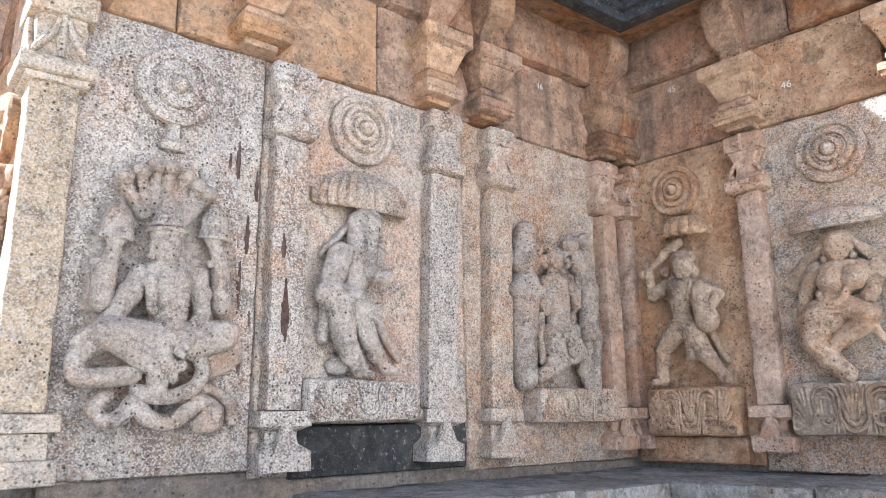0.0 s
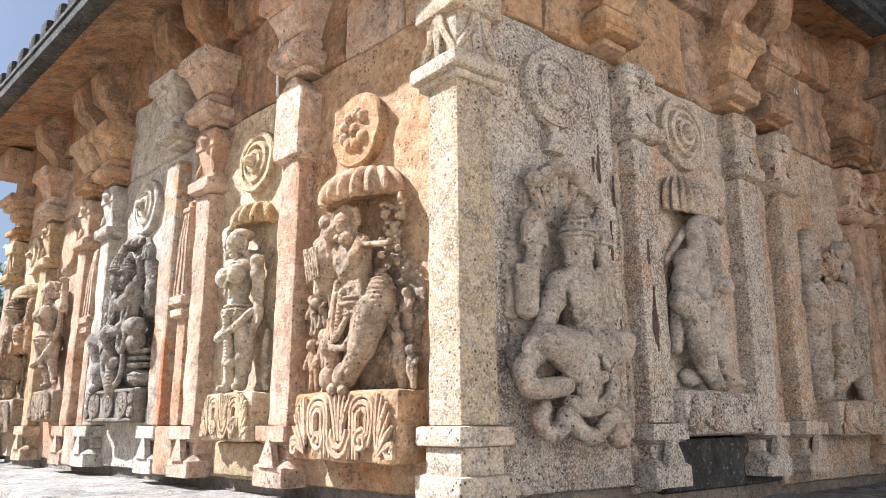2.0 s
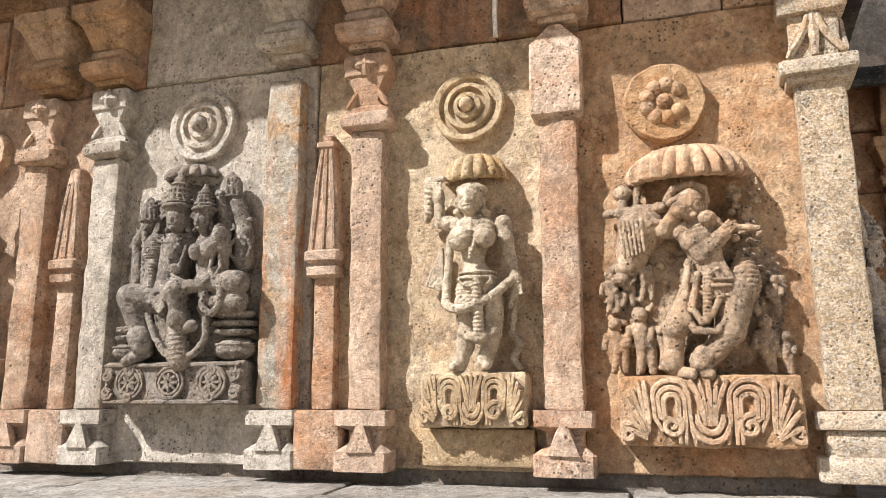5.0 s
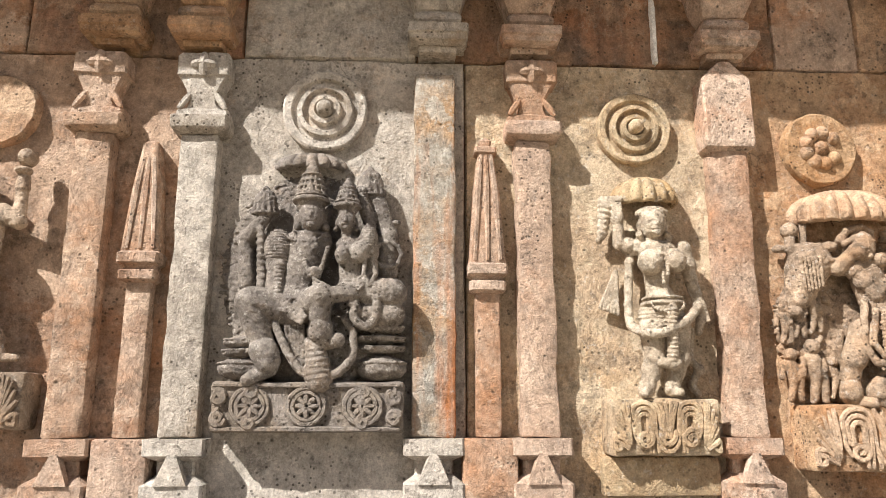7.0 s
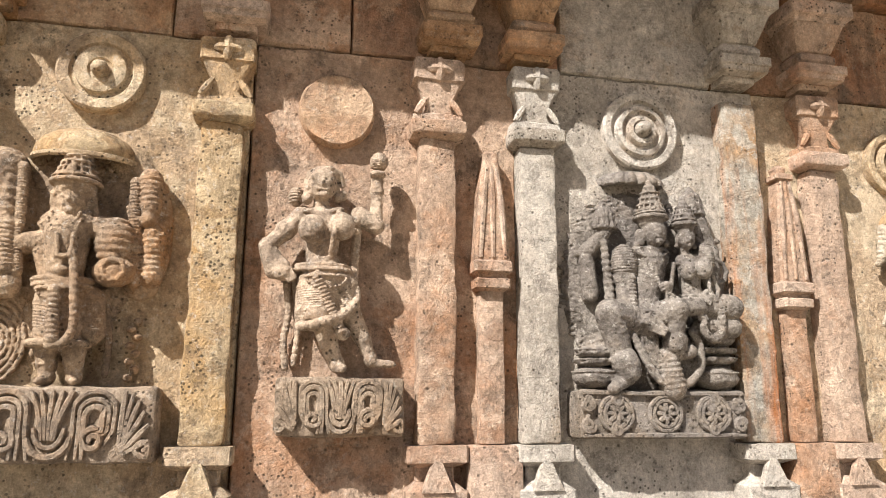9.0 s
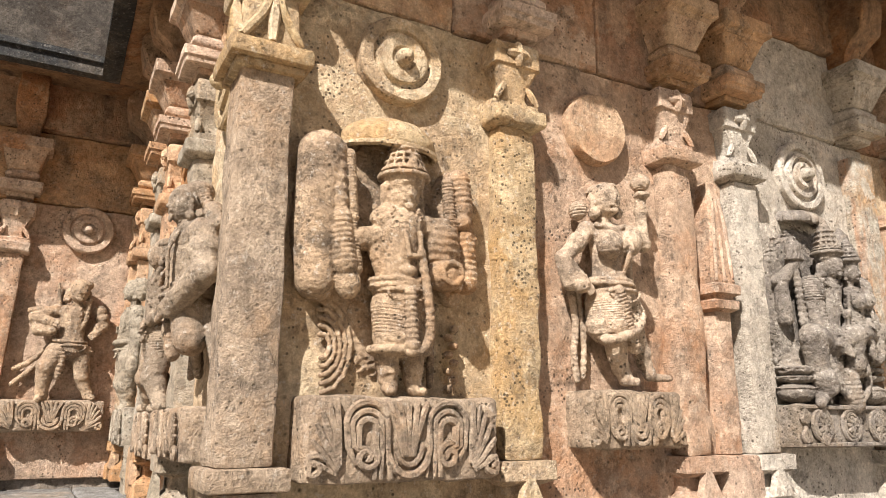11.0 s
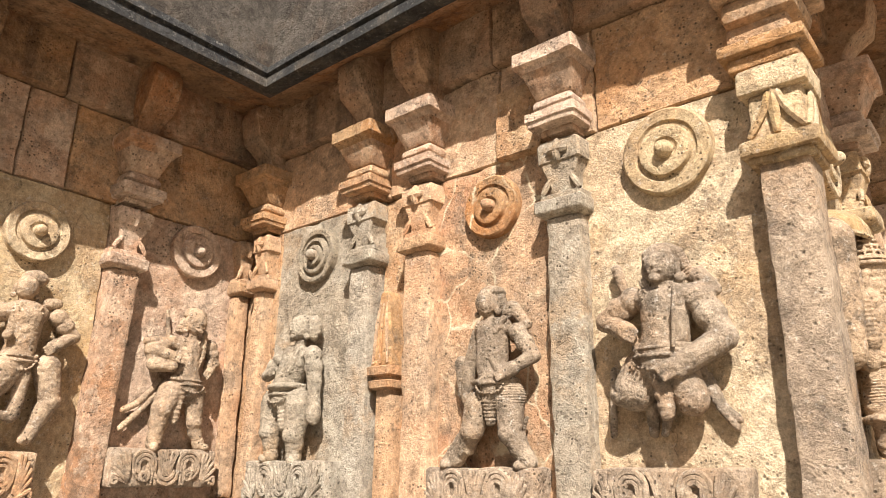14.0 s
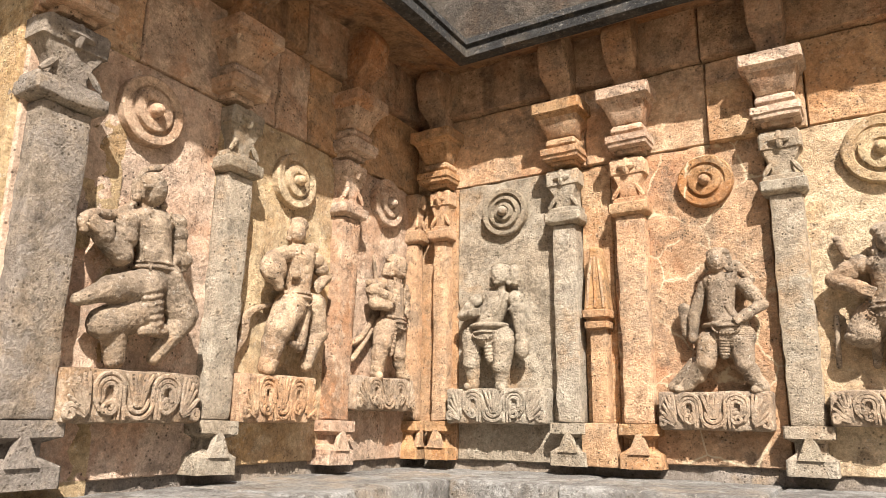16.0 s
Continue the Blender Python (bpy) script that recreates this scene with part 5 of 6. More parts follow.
c.blob((-12.9, 49.2, 15), 4.7, 4.9, 4.4).blob((-2.9, 50.9, 14), 4.5, 4.9, 4.2)
c.chain(1.0, (-15.6, 56.5, 12), (-10.1, 54.8, 14), (-3.5, 57.1, 13)).chain(1.0, (-4.0, 55.8, 15), (-5.6, 47.4, 18), (-6.3, 40.4, 14), (-9.4, 37.1, 14))
arm(c, (-16.8, 55.0, 8), (-27.5, 43.9, 8), (-21.0, 35.3, 10), 3.1)
c.limb((-27.5, 43.9, 8), (-25.1, 35.6, 8), 3.1, 2.9).blob((-22.1, 34.8, 10), 3.5, 2.9, 3)
arm(c, (3.1, 55.4, 8), (9.4, 53.8, 8), (9.4, 69.1, 8), 2.9)
c.blob((9.5, 71.8, 9), 2.9, 1.6, 3).blob((10.0, 76.9, 8), 3.3, 3.3, 4, ribs=3).limb((3.5, 56.4, 8), (9.4, 53.1, 8), 3.3, 3.1)
c.limb((-9.6, 29.4, 8.5), (-9.9, 22.7, 8.5), 7.8, 7.4, 6).limb((-1.8, 30.7, 9), (-0.1, 23.0, 9), 5.1, 4.7, 6)
c.band((-8.7, 37.3, 9), 8.6, 5.9, 0.8).band((-8.3, 35.9, 9), 9.0, 6.1, 0.8)
leg(c, (-7.4, 17.9, 9), (-5.7, 11.4, 8), (-2.4, 3.8, 8), 4.1, 0.4)
leg(c, (1.5, 21.1, 9), (5.8, 13.0, 8), (9.0, 5.5, 8), 3.5, 2.0)
c.limb((-10.5, 33.1, 16), (-2.2, 15.4, 13), 1.8, 1.8, 8, 0.3).blob((-1.2, 14.4, 12), 2.7, 2.3, 2.2)
sash(c, 1.6, (3.4, 57.7, 7), (2.3, 42.2, 7), (2.0, 32.9, 9), (2.7, 25.6, 12), (-2.2, 20.2, 14), (-11.8, 16.7, 16), (-15.7, 16.5, 13))
sash(c, 1.2, (-20.9, 33.7, 3), (-19.4, 22.0, 3), (-20.7, 12.3, 3), (-19.7, 3.3, 3))
sash(c, 1.0, (-18.1, 33.8, 3), (-16.2, 18.2, 3), (-17.0, 4.5, 3))
statue("b", -3.69, 1.822, FIG_TAN, c, "tan stone relief woman, one hand on hip, other raised", 14)

# four-armed standing figure
c = Carving()
c.blob((-0.5, 43.6, 0.5), 21.2, 36.6, 2.2, blend=2).blob((-20.2, 50.7, 1), 9.6, 24.1, 5.5, blend=1).blob((23.1, 50.8, 1), 8.9, 22.7, 5, blend=1)
head(c, (2.0, 59.3, 11), 4.8)
c.chain(1.3, (-3.6, 54.6, 9), (-4.1, 61.4, 10), (-1.4, 64.0, 12), (3.1, 64.8, 12), (7.1, 63.1, 10), (8.6, 55.5, 9))
crown(c, (2.2, 64.9, 10), 7.3, 13.9)
torso(c, (1.3, 49.0, 9), (1.2, 35.1, 9), (1.6, 29.1, 9), 8.5, 6.4, 8.1)
c.band((1.7, 52.0, 9), 5.8, 3.5, 1.2)
c.chain(0.8, (0.2, 46.6, 16), (1.1, 39.7, 17), (4.9, 39.9, 17), (4.9, 46.9, 16)).blob((1.7, 35.5, 15), 2.7, 1.9, 2)
c.limb((1.0, 25.9, 8.5), (1.8, 17.9, 8.5), 7.5, 7.3, 8).limb((9.2, 27.5, 6), (10.2, 17.7, 6), 4.6, 4.6, 7)
c.band((2.0, 13.0, 9), 8.1, 6.5, 1.3).band((1.3, 33.0, 9), 8.1, 6.2, 1.0).band((1.4, 31.2, 9), 8.3, 6.4, 0.8)
c.limb((1.4, 29.1, 17), (2.3, 14.1, 17), 1.7, 2.1, 5, 0.3)
sash(c, 1.3, (5.4, 40.9, 16), (7.2, 28.5, 17), (8.0, 18.3, 17), (6.0, 13.2, 17), (1.4, 12.0, 17))
leg(c, (-1.7, 12.8, 8), (-0.9, 7.7, 8), (-0.3, 2.4, 8), 3.8, -0.3)
leg(c, (6.5, 12.5, 8), (6.9, 7.8, 8), (7.4, 2.5, 8), 3.8, 0.3)
c.limb((-4.9, 45.9, 8), (-12.2, 44.7, 8), 3.8, 3.5).limb((-5.2, 41.6, 9), (-2.5, 32.6, 10), 3.1, 2.7)
c.limb((-21.7, 70.0, 4), (-22.6, 50.7, 4), 7.7, 6.9).limb((-22.5, 49.8, 4), (-22.2, 32.6, 4), 7.3, 6.2).limb((-27.4, 49.1, 5), (-13.9, 49.8, 6), 1.0, blend=0.3)
c.limb((-14.7, 70.5, 8), (-13.4, 50.2, 9), 1.7, 1.7, 12, 0.3).limb((-18.5, 65.8, 8), (-17.7, 53.5, 9), 2.9, 2.5, 2, 0.4).limb((-17.4, 50.8, 9), (-15.7, 36.4, 10), 3.1, 3.5, 5, 0.4).limb((-13.8, 50.2, 9), (-12.4, 35.7, 10), 1.5, 1.9, 8, 0.3)
c.blob((-14.4, 31.8, 9), 3.8, 5.0, 3.5)
c.limb((10.0, 51.1, 8), (16.4, 46.9, 8), 4.2, 3.8).blob((15.3, 46.6, 9), 6.2, 8.5, 4.5, ribs=2, blend=0.5).blob((16.4, 36.3, 10), 6.5, 5.0, 4.5, blend=0.5)
c.chain(0.8, *[(17.0 + 3.4 * math.cos(a), 36.5 + 3.4 * math.sin(a), 14.2) for a in [k * 0.75 for k in range(9)]])
c.limb((19.6, 67.8, 6), (22.0, 34.3, 7), 1.9, 2.3, 16, 0.3).limb((24.2, 69.5, 5), (24.9, 59.1, 6), 3.8, 3.5, 3, 0.4).blob((24.7, 54.9, 7), 2.7).limb((26.3, 50.1, 5), (26.9, 35.8, 5), 3.5, 3.8, 4).limb((22.7, 50.0, 6), (29.5, 50.4, 6), 1.0, blend=0.3)
for i in range(5):
    c.chain(0.75, *[(-19 + (9.0 - 1.6 * i) * math.cos(a), 14 + (13 - 2.4 * i) * math.sin(a), 1.6) for a in [-1.5 + 0.4 * k for k in range(9)]])
for i in range(8):
    c.blob((22.5 + (1.3 if i % 2 else -0.6), 3 + 2.6 * i, 2.5), 1.6, 1.3, blend=0.25)
sash(c, 1.2, (13.0, 30.8, 3), (15.2, 16.3, 3), (15.2, 3.8, 3))
statue("b", -4.605, 1.785, FIG_TAN, c, "weathered yellowish stone relief of a crowned figure with four arms", 15)

# ---- face a, in shade ----
MARK = stone("dark_red_mineral_mark", (0.12, 0.075, 0.06), (0.16, 0.10, 0.08), (0.08, 0.05, 0.045), 0.3, 0.1)
for s0, z0, z1, w, d in ((0.75, 2.20, 2.36, 0.010, 0.0), (0.725, 1.98, 2.17, 0.011, 0.0), (0.772, 1.92, 1.98, 0.009, 0.0), (0.70, 2.50, 2.66, 0.010, 0.0), (0.667, 2.54, 2.60, 0.007, 0.0),
                         (0.887, 1.86, 2.11, 0.016, 0.075), (0.872, 2.19, 2.29, 0.011, 0.075), (0.74, 1.74, 1.83, 0.010, 0.0), (0.78, 2.42, 2.55, 0.008, 0.0)):
    bm = bmesh.new()
    n, rng = 14, random.Random(int(s0 * 1000))
    rows = []
    for k in range(n + 1):
        u = k / n
        e = w * max(0.12, math.sin(math.pi * (0.08 + 0.84 * u)) ** 0.6 * (1.15 - 0.5 * u)) * rng.uniform(0.75, 1.2)
        x = rng.uniform(-0.0025, 0.0025)
        rows.append([bm.verts.new((x - e, -0.001, z0 + (z1 - z0) * u)), bm.verts.new((x, -0.0075, z0 + (z1 - z0) * u)), bm.verts.new((x + e, -0.001, z0 + (z1 - z0) * u))])
    for p, q in zip(rows, rows[1:]):
        for k in (0, 1):
            bm.faces.new((p[k], p[k + 1], q[k + 1], q[k]))
    mark = part("mineral_mark", bm, MARK)
    mark.matrix_world = on("a", s0, 0, d)
    tagged(mark, "dark red mineral mark on the speckled granite", "stain", "mineral marks", kind="structure")
pilaster("a", 0.90, GRANITE, 0.15)
pilaster("a", 1.70, GRANITE, 0.17, tilt=1.6)
pilaster("a", 2.07, BUFF, 0.15, tilt=1.6)
pilaster("a", 2.93, PINK, 0.12)
for s, m in ((0.74, ORANGE), (1.66, ORANGE), (2.0, BROWN), (2.95, BROWN)):
    bracket("a", s, m)
disc("a", 0.433, 2.81, 0.152, GRANITE, "wide", stem=0.10)
disc("a", 1.266, 2.84, 0.165, BUFF, "rings")
canopy("a", 1.27, 2.47, 0.50, 0.17, BUFF, 0.14, 31)
pedestal("a", 0.98, 1.517, 1.556, 1.722, GRANITE, "fan", 0.115, seed=7)
pedestal("a", 2.249, 2.839, 1.53, 1.70, BUFF, "fan3", 0.12, seed=8)

# seated figure under a hood of serpents
c = Carving()
c.blob((-3.5, 52.8, 0.5), 27.4, 42.1, 2.4, blend=2)
c.blob((-2.2, 28.4, 2), 29.5, 12.6, 5, blend=1.5)
head(c, (-6.9, 63.4, 13), 5.1)
crown(c, (-6.9, 68.4, 12), 6.5, 13.9)
torso(c, (-4.2, 52.5, 9), (-4.1, 39.5, 9), (-3.8, 32.7, 9), 8.8, 6.7, 8.4)
c.band((-5.2, 55.6, 10), 5.7, 3.6, 1.1)
c.limb((-11.8, 50.9, 14), (-10.7, 40.8, 14), 2.3, 1.9, 4).limb((-0.4, 52.1, 14), (-0.7, 39.2, 14), 2.3, 1.9, 4).blob((-6.0, 33.4, 14), 5.1, 4.6, 3)
arm(c, (-13.8, 52.5, 9), (-21.2, 38.9, 10), (-29.8, 30.5, 11), 3.8)
arm(c, (5.7, 54.5, 9), (7.8, 40.7, 10), (0.2, 29.1, 15), 3.6)
c.limb((-24.7, 54.2, 5), (-24.7, 43.8, 5), 4.2, 4.0).limb((-23.9, 55.7, 6), (-22.4, 63.6, 7), 3.2, 2.3).limb((-28.7, 56.7, 6), (-20.8, 57.7, 6), 1.3, blend=0.3)
lotus(c, (-22.4, 70.0, 7), 6.3, 8.0)
c.limb((15.4, 58.4, 5), (16.2, 44.6, 5), 3.6, 3.6).limb((14.5, 60.2, 6), (12.0, 67.3, 7), 3.2, 2.5).limb((10.6, 60.2, 6), (19.7, 61.3, 6), 1.3, blend=0.3)
lotus(c, (11.5, 74.4, 7), 6.3, 8.0)
c.blob((-6.1, 87.4, 1), 16.8, 10.1, 4.5, blend=1)
for x, z in ((-21.5, 87.5), (-16, 90.5), (-11, 94), (-5.5, 94), (0, 92), (4.5, 89), (8.5, 86.5)):
    c.blob((x, z, 7), 3.3, 3.0, 4.0, blend=0.4)
    c.limb((x, z - 1, 6), (-6 + (x + 6) * 0.5, 76, 3), 2.0, 2.4)
c.limb((-5.0, 31.6, 10), (-23.0, 32.5, 13), 5.5, 5.5).limb((-22.8, 31.7, 14), (-6.7, 20.8, 13), 5.1, 3.6).limb((-6.7, 20.8, 13), (0.0, 22.3, 14), 2.9, 2.1)
c.limb((0.7, 32.3, 10), (17.3, 34.8, 10), 5.5, 4.6).limb((17.0, 32.7, 10), (4.3, 27.6, 12), 4.2, 3.4)
c.limb((-6.3, 26.5, 13), (-7.3, 14.3, 13), 4.2, 3.4).limb((-3.8, 23.7, 14), (-2.0, 17.7, 13), 2.1, 1.7)
sash(c, 3.2, (-26.3, 28.2, 10), (-31.8, 24.4, 10), (-30.7, 18.5, 11), (-24.0, 18.1, 11), (-14.5, 19.1, 11))
sash(c, 2.5, (6.6, 27.2, 10), (8.7, 20.4, 11), (4.7, 14.5, 12), (-5.1, 11.8, 12), (-13.5, 13.9, 12))
sash(c, 2.7, (-21.9, 12.2, 8), (-25.0, 8.1, 9), (-21.9, 4.5, 10), (-16.8, 5.7, 10), (-13.3, 10.3, 10), (-8.5, 4.8, 11), (-1.4, 3.6, 11), (4.0, 6.9, 11), (8.1, 10.3, 11), (14.3, 7.2, 10), (13.0, 1.8, 10), (7.8, 2.7, 11))
sash(c, 2.1, (3.8, 11.5, 8), (12.2, 14.7, 8), (20.3, 10.4, 7), (22.0, 3.2, 6))
c.blob((-17.4, 5.7, 11), 2.5).blob((10.1, 4.5, 11), 2.5)
statue("a", 0.476, 1.53, FIG_GRANITE, c, "speckled granite relief of a crowned figure seated under serpent hoods", 16)

# long-haired ascetic
c = Carving()
head(c, (0.3, 64.4, 11), 5.3)
c.limb((-4.4, 67.3, 8), (-4.7, 51.2, 8), 3.8, 4.3, 3).blob((0.7, 69.7, 8), 6.2, 4.1, 4.5).limb((0.5, 58.5, 12), (-1.0, 44.4, 12), 3.1, 3.4, 4)
torso(c, (-2.7, 50.4, 7), (-5.0, 38.0, 7), (-6.5, 29.5, 7), 6.9, 5.8, 6.7)
arm(c, (-12.4, 51.0, 8), (-18.4, 34.7, 8), (-2.8, 28.5, 12), 5.0)
c.limb((-18.4, 34.7, 8), (-6.3, 33.0, 11), 5.3, 4.3)
arm(c, (6.1, 53.3, 8), (2.6, 43.2, 10), (8.8, 43.2, 11), 3.4)
c.blob((8.1, 43.0, 12), 4.1, 3.8, 3)
leg(c, (-12.6, 28.8, 9), (-10.8, 15.7, 10), (-1.9, 2.8, 9), 6.0, 0.5)
leg(c, (-3.6, 27.8, 9), (1.4, 15.4, 10), (10.4, 4.3, 9), 4.8, 0.6)
c.limb((5.3, 26.9, 6), (19.7, 9.4, 4), 2.6, 1.9).limb((-4.2, 67.2, 3), (-18.7, 51.7, 2), 1.9, 1.2).limb((-15.5, 30.3, 4), (-17.2, 16.4, 3), 3.4, 2.4)
c.blob((-9.1, 5.7, 3), 6.2, 3.8, 3)
statue("a", 1.25, 1.722, FIG_GRANITE, c, "coarse granite relief of a long-haired bearded ascetic in mid-step", 17)

# group of three with raised hands
c = Carving()
c.blob((-3.2, 38.6, 0), 22.7, 39.3, 2.4, blend=2)
head(c, (-13.1, 67.5, 9), 5.4, False)
rng = random.Random(5)
for i in range(26):
    c.blob((rng.uniform(-23, 2), rng.uniform(63, 73), 8 + rng.uniform(-1, 3)), rng.uniform(1.3, 2.4), blend=0.3)
torso(c, (-12.0, 53.4, 9), (-12.6, 38.4, 9), (-13.8, 28.0, 9), 7.3, 6.3, 7.9)
leg(c, (-18.1, 26.3, 9), (-14.0, 13.4, 11), (-26.7, 5.3, 8), 6.0, -0.6)
leg(c, (-6.4, 28.4, 9), (5.1, 16.5, 9), (10.4, 1.9, 8), 5.4, 0.6)
arm(c, (-19.4, 54.3, 8), (-20.4, 39.4, 8), (-28.9, 53.1, 9), 3.3)
arm(c, (-1.7, 57.6, 8), (4.0, 44.3, 8), (4.9, 58.2, 9), 3.0)
sash(c, 1.8, (-8.2, 48.8, 12), (-9.6, 33.7, 13), (-7.4, 17.8, 13), (-2.0, 18.9, 13), (-1.6, 31.4, 12))
sash(c, 1.5, (-15.2, 27.5, 13), (-13.8, 16.1, 14), (-7.1, 13.4, 14), (0.4, 16.7, 13))
c.limb((-30.5, 79.8, 6), (-33.4, 63.5, 6), 6.0, 7.3, 4).limb((-21.7, 72.5, 6), (-26.6, 59.8, 6), 2.7)
c.limb((-32.8, 51.7, 6), (-34.8, 29.9, 6), 8.2, 7.6, 5).limb((-34.8, 29.9, 6), (-34.6, 4.7, 6), 7.0, 6.3, 4).limb((-41.2, 48.4, 9), (-26.0, 48.6, 10), 4.5, 3.9).limb((-24.7, 36.1, 8), (-22.0, 13.5, 6), 2.7, 2.1)
head(c, (3.3, 78.2, 7), 4.5, False)
head(c, (16.2, 81.6, 5), 4.2, False)
c.limb((8.4, 70.1, 6), (12.1, 57.8, 6), 6.0, 4.5).limb((16.2, 53.3, 7), (14.1, 29.8, 7), 5.7, 5.4, 3).limb((14.2, 28.4, 6), (11.9, 2.6, 6), 3.3, 3.3).limb((21.8, 28.8, 6), (17.4, 2.7, 6), 3.3, 3.3).blob((17.1, 6.3, 5), 5.4, 4.2, 4)
statue("a", 2.55, 1.70, FIG_GRANITE, c, "buff stone relief group, one large dancer between two attendants", 18)

# ---- face e, in the far recess ----
pilaster("e", 0.80, PINK, 0.13)
pilaster("e", 1.66, TAN, 0.13)
pilaster("e", 2.6, TAN, 0.13)
pilaster("e", 0.03, PINK, 0.09, base=True)
for s, m in ((0.80, TAN), (1.62, TAN), (0.04, BROWN), (2.6, TAN)):
    bracket("e", s, m, size=1.05)
disc("e", 0.365, 2.82, 0.145, TAN, "rings")
disc("e", 1.21, 2.83, 0.165, BUFF, "rings")
canopy("e", 0.41, 2.545, 0.29, 0.12, TAN, 0.16, 15)
canopy("e", 1.18, 2.46, 0.43, 0.085, BUFF, 0.15, 21, True)
pedestal("e", 0.148, 0.645, 1.45, 1.70, TAN, "fan", 0.12, 1.31, seed=9)
pedestal("e", 0.915, 1.47, 1.46, 1.70, UMBER, "fan3", 0.12, seed=10)
# warrior with a sword
c = Carving()
head(c, (2.6, 64.7, 11), 5.9)
c.blob((2.1, 70.8, 9), 7.5, 4.3, 4.5)
c.beads((-5.5, 73.5, 11.5), 5.2, 3.2, 0, 180, 11, 1.0)
c.blob((8.9, 61.8, 9), 2.3, 2.6, 2).blob((-10.0, 64.6, 7), 2.9, 2.9, 2.5)
torso(c, (-0.3, 52.4, 9), (-1.4, 41.0, 9), (-0.1, 33.7, 9), 8.8, 5.9, 7.5)
arm(c, (-9.5, 56.0, 8), (-18.5, 51.3, 8), (-19.9, 65.8, 9), 3.6)
c.limb((-23.5, 63.0, 10), (-0.3, 79.8, 8), 1.6, 2.6).blob((-22.7, 64.2, 10), 2.6)
arm(c, (9.9, 53.3, 8), (20.2, 48.3, 8), (17.2, 42.2, 12), 3.6)
c.limb((10.0, 50.9, 10), (14.5, 34.1, 12), 4.9, 6.2, 0, 0.5)
leg(c, (-4.4, 31.0, 9), (-14.5, 21.6, 9), (-16.3, 4.4, 8), 5.6, -1.0)
leg(c, (4.1, 29.3, 9), (9.4, 17.8, 9), (19.3, 4.1, 8), 5.9, 1.0)
c.limb((1.7, 35.4, 12), (3.9, 15.9, 11), 2.6, 2.9, 5, 0.4)
sash(c, 1.3, (7.5, 55.6, 13), (3.1, 43.8, 13), (-3.9, 36.6, 12))
sash(c, 1.6, (-9.2, 36.8, 8), (-4.9, 33.8, 10), (1.8, 36.0, 12))
c.chain(1.6, (12.5, 28.3, 3), (15.2, 19.2, 2), (19.2, 13.0, 2)).chain(1.0, (8.4, 58.2, 3), (18.7, 52.8, 2))
statue("e", 0.395, 1.70, FIG_TAN, c, "brown stone relief warrior with raised sword and a shield", 19)
# dancing woman with flying hair
c = Carving()
head(c, (1.7, 62.7, 11), 6.0)
c.blob((1.2, 66.6, 8), 7.6, 4.8, 5)
for i in range(7):
    c.limb((-4.5, 66.0, 8), (-29.5 + i * 1.6, 49.5 - i * 0.9, 2), 1.3, 1.0, blend=0.2)
    c.limb((6.7, 65.7, 7), (14.5 + i * 0.7, 53.5 + i * 0.7, 2.5), 1.3, 1.0, blend=0.2)
torso(c, (0.7, 48.5, 9), (-3.6, 38.3, 9), (-6.0, 30.5, 9), 9.4, 7.0, 9.7, False)
c.blob((-2.3, 46.7, 14), 6.0, 6.0, 4).blob((7.9, 46.8, 14), 5.7, 6.0, 4)
sash(c, 1.8, (-7.8, 41.1, 13), (-5.1, 36.4, 14), (1.0, 36.6, 15), (4.9, 42.0, 14), (6.7, 49.9, 12))
arm(c, (-9.5, 52.9, 8), (-15.7, 42.6, 8), (-17.0, 32.8, 9), 3.9)
c.limb((-17.5, 35.9, 8), (-21.5, 16.3, 8), 1.8).limb((-21.3, 35.5, 8), (-21.3, 26.7, 8), 1.2)
leg(c, (-10.2, 30.9, 10), (-13.5, 18.7, 12), (-1.2, 3.0, 9), 7.3, 0.5)
c.limb((2.5, 33.5, 10), (10.4, 29.6, 11), 6.0, 6.0).limb((8.9, 25.7, 11), (-3.8, 18.1, 10), 5.1, 3.6).limb((-4.3, 18.1, 10), (-6.4, 13.0, 10), 3.3, 2.4)
arm(c, (10.2, 51.2, 8), (14.6, 43.9, 8), (14.0, 39.9, 10), 4.2)
c.blob((16.4, 50.2, 8), 5.4, 5.4, 3.5)
sash(c, 2.1, (11.3, 38.9, 10), (11.5, 27.2, 11), (15.0, 18.1, 10))
statue("e", 1.19, 1.70, FIG_TAN, c, "brown stone relief of a dancing woman with flying hair", 20)

def chalk(f, s, z, words, size):
    """A number chalked on a stone."""
    cu = bpy.data.curves.new("chalk_number", "FONT")
    cu.body, cu.size, cu.extrude = words, size, 0.0008
    ob = new("chalk_number", cu)
    ob.matrix_world = on(f, s, z, 0.024) @ pose(0, 0, 0, 90, 0, 0)
    cu.materials.append(CHALK)
    return tagged(ob, "small white number chalked on a wall stone", "number", "chalked numbers")


CHALK = bpy.data.materials.new("chalk")
CHALK.use_nodes = True
CHALK.node_tree.nodes["Principled BSDF"].inputs["Base Color"].default_value = (0.62, 0.58, 0.52, 1)
CHALK.node_tree.nodes["Principled BSDF"].inputs["Roughness"].default_value = 0.95
chalk("e", 1.02, 3.22, "46", 0.055)
chalk("e", 0.38, 3.42, "45", 0.055)
chalk("a", 2.42, 3.38, "16", 0.05)

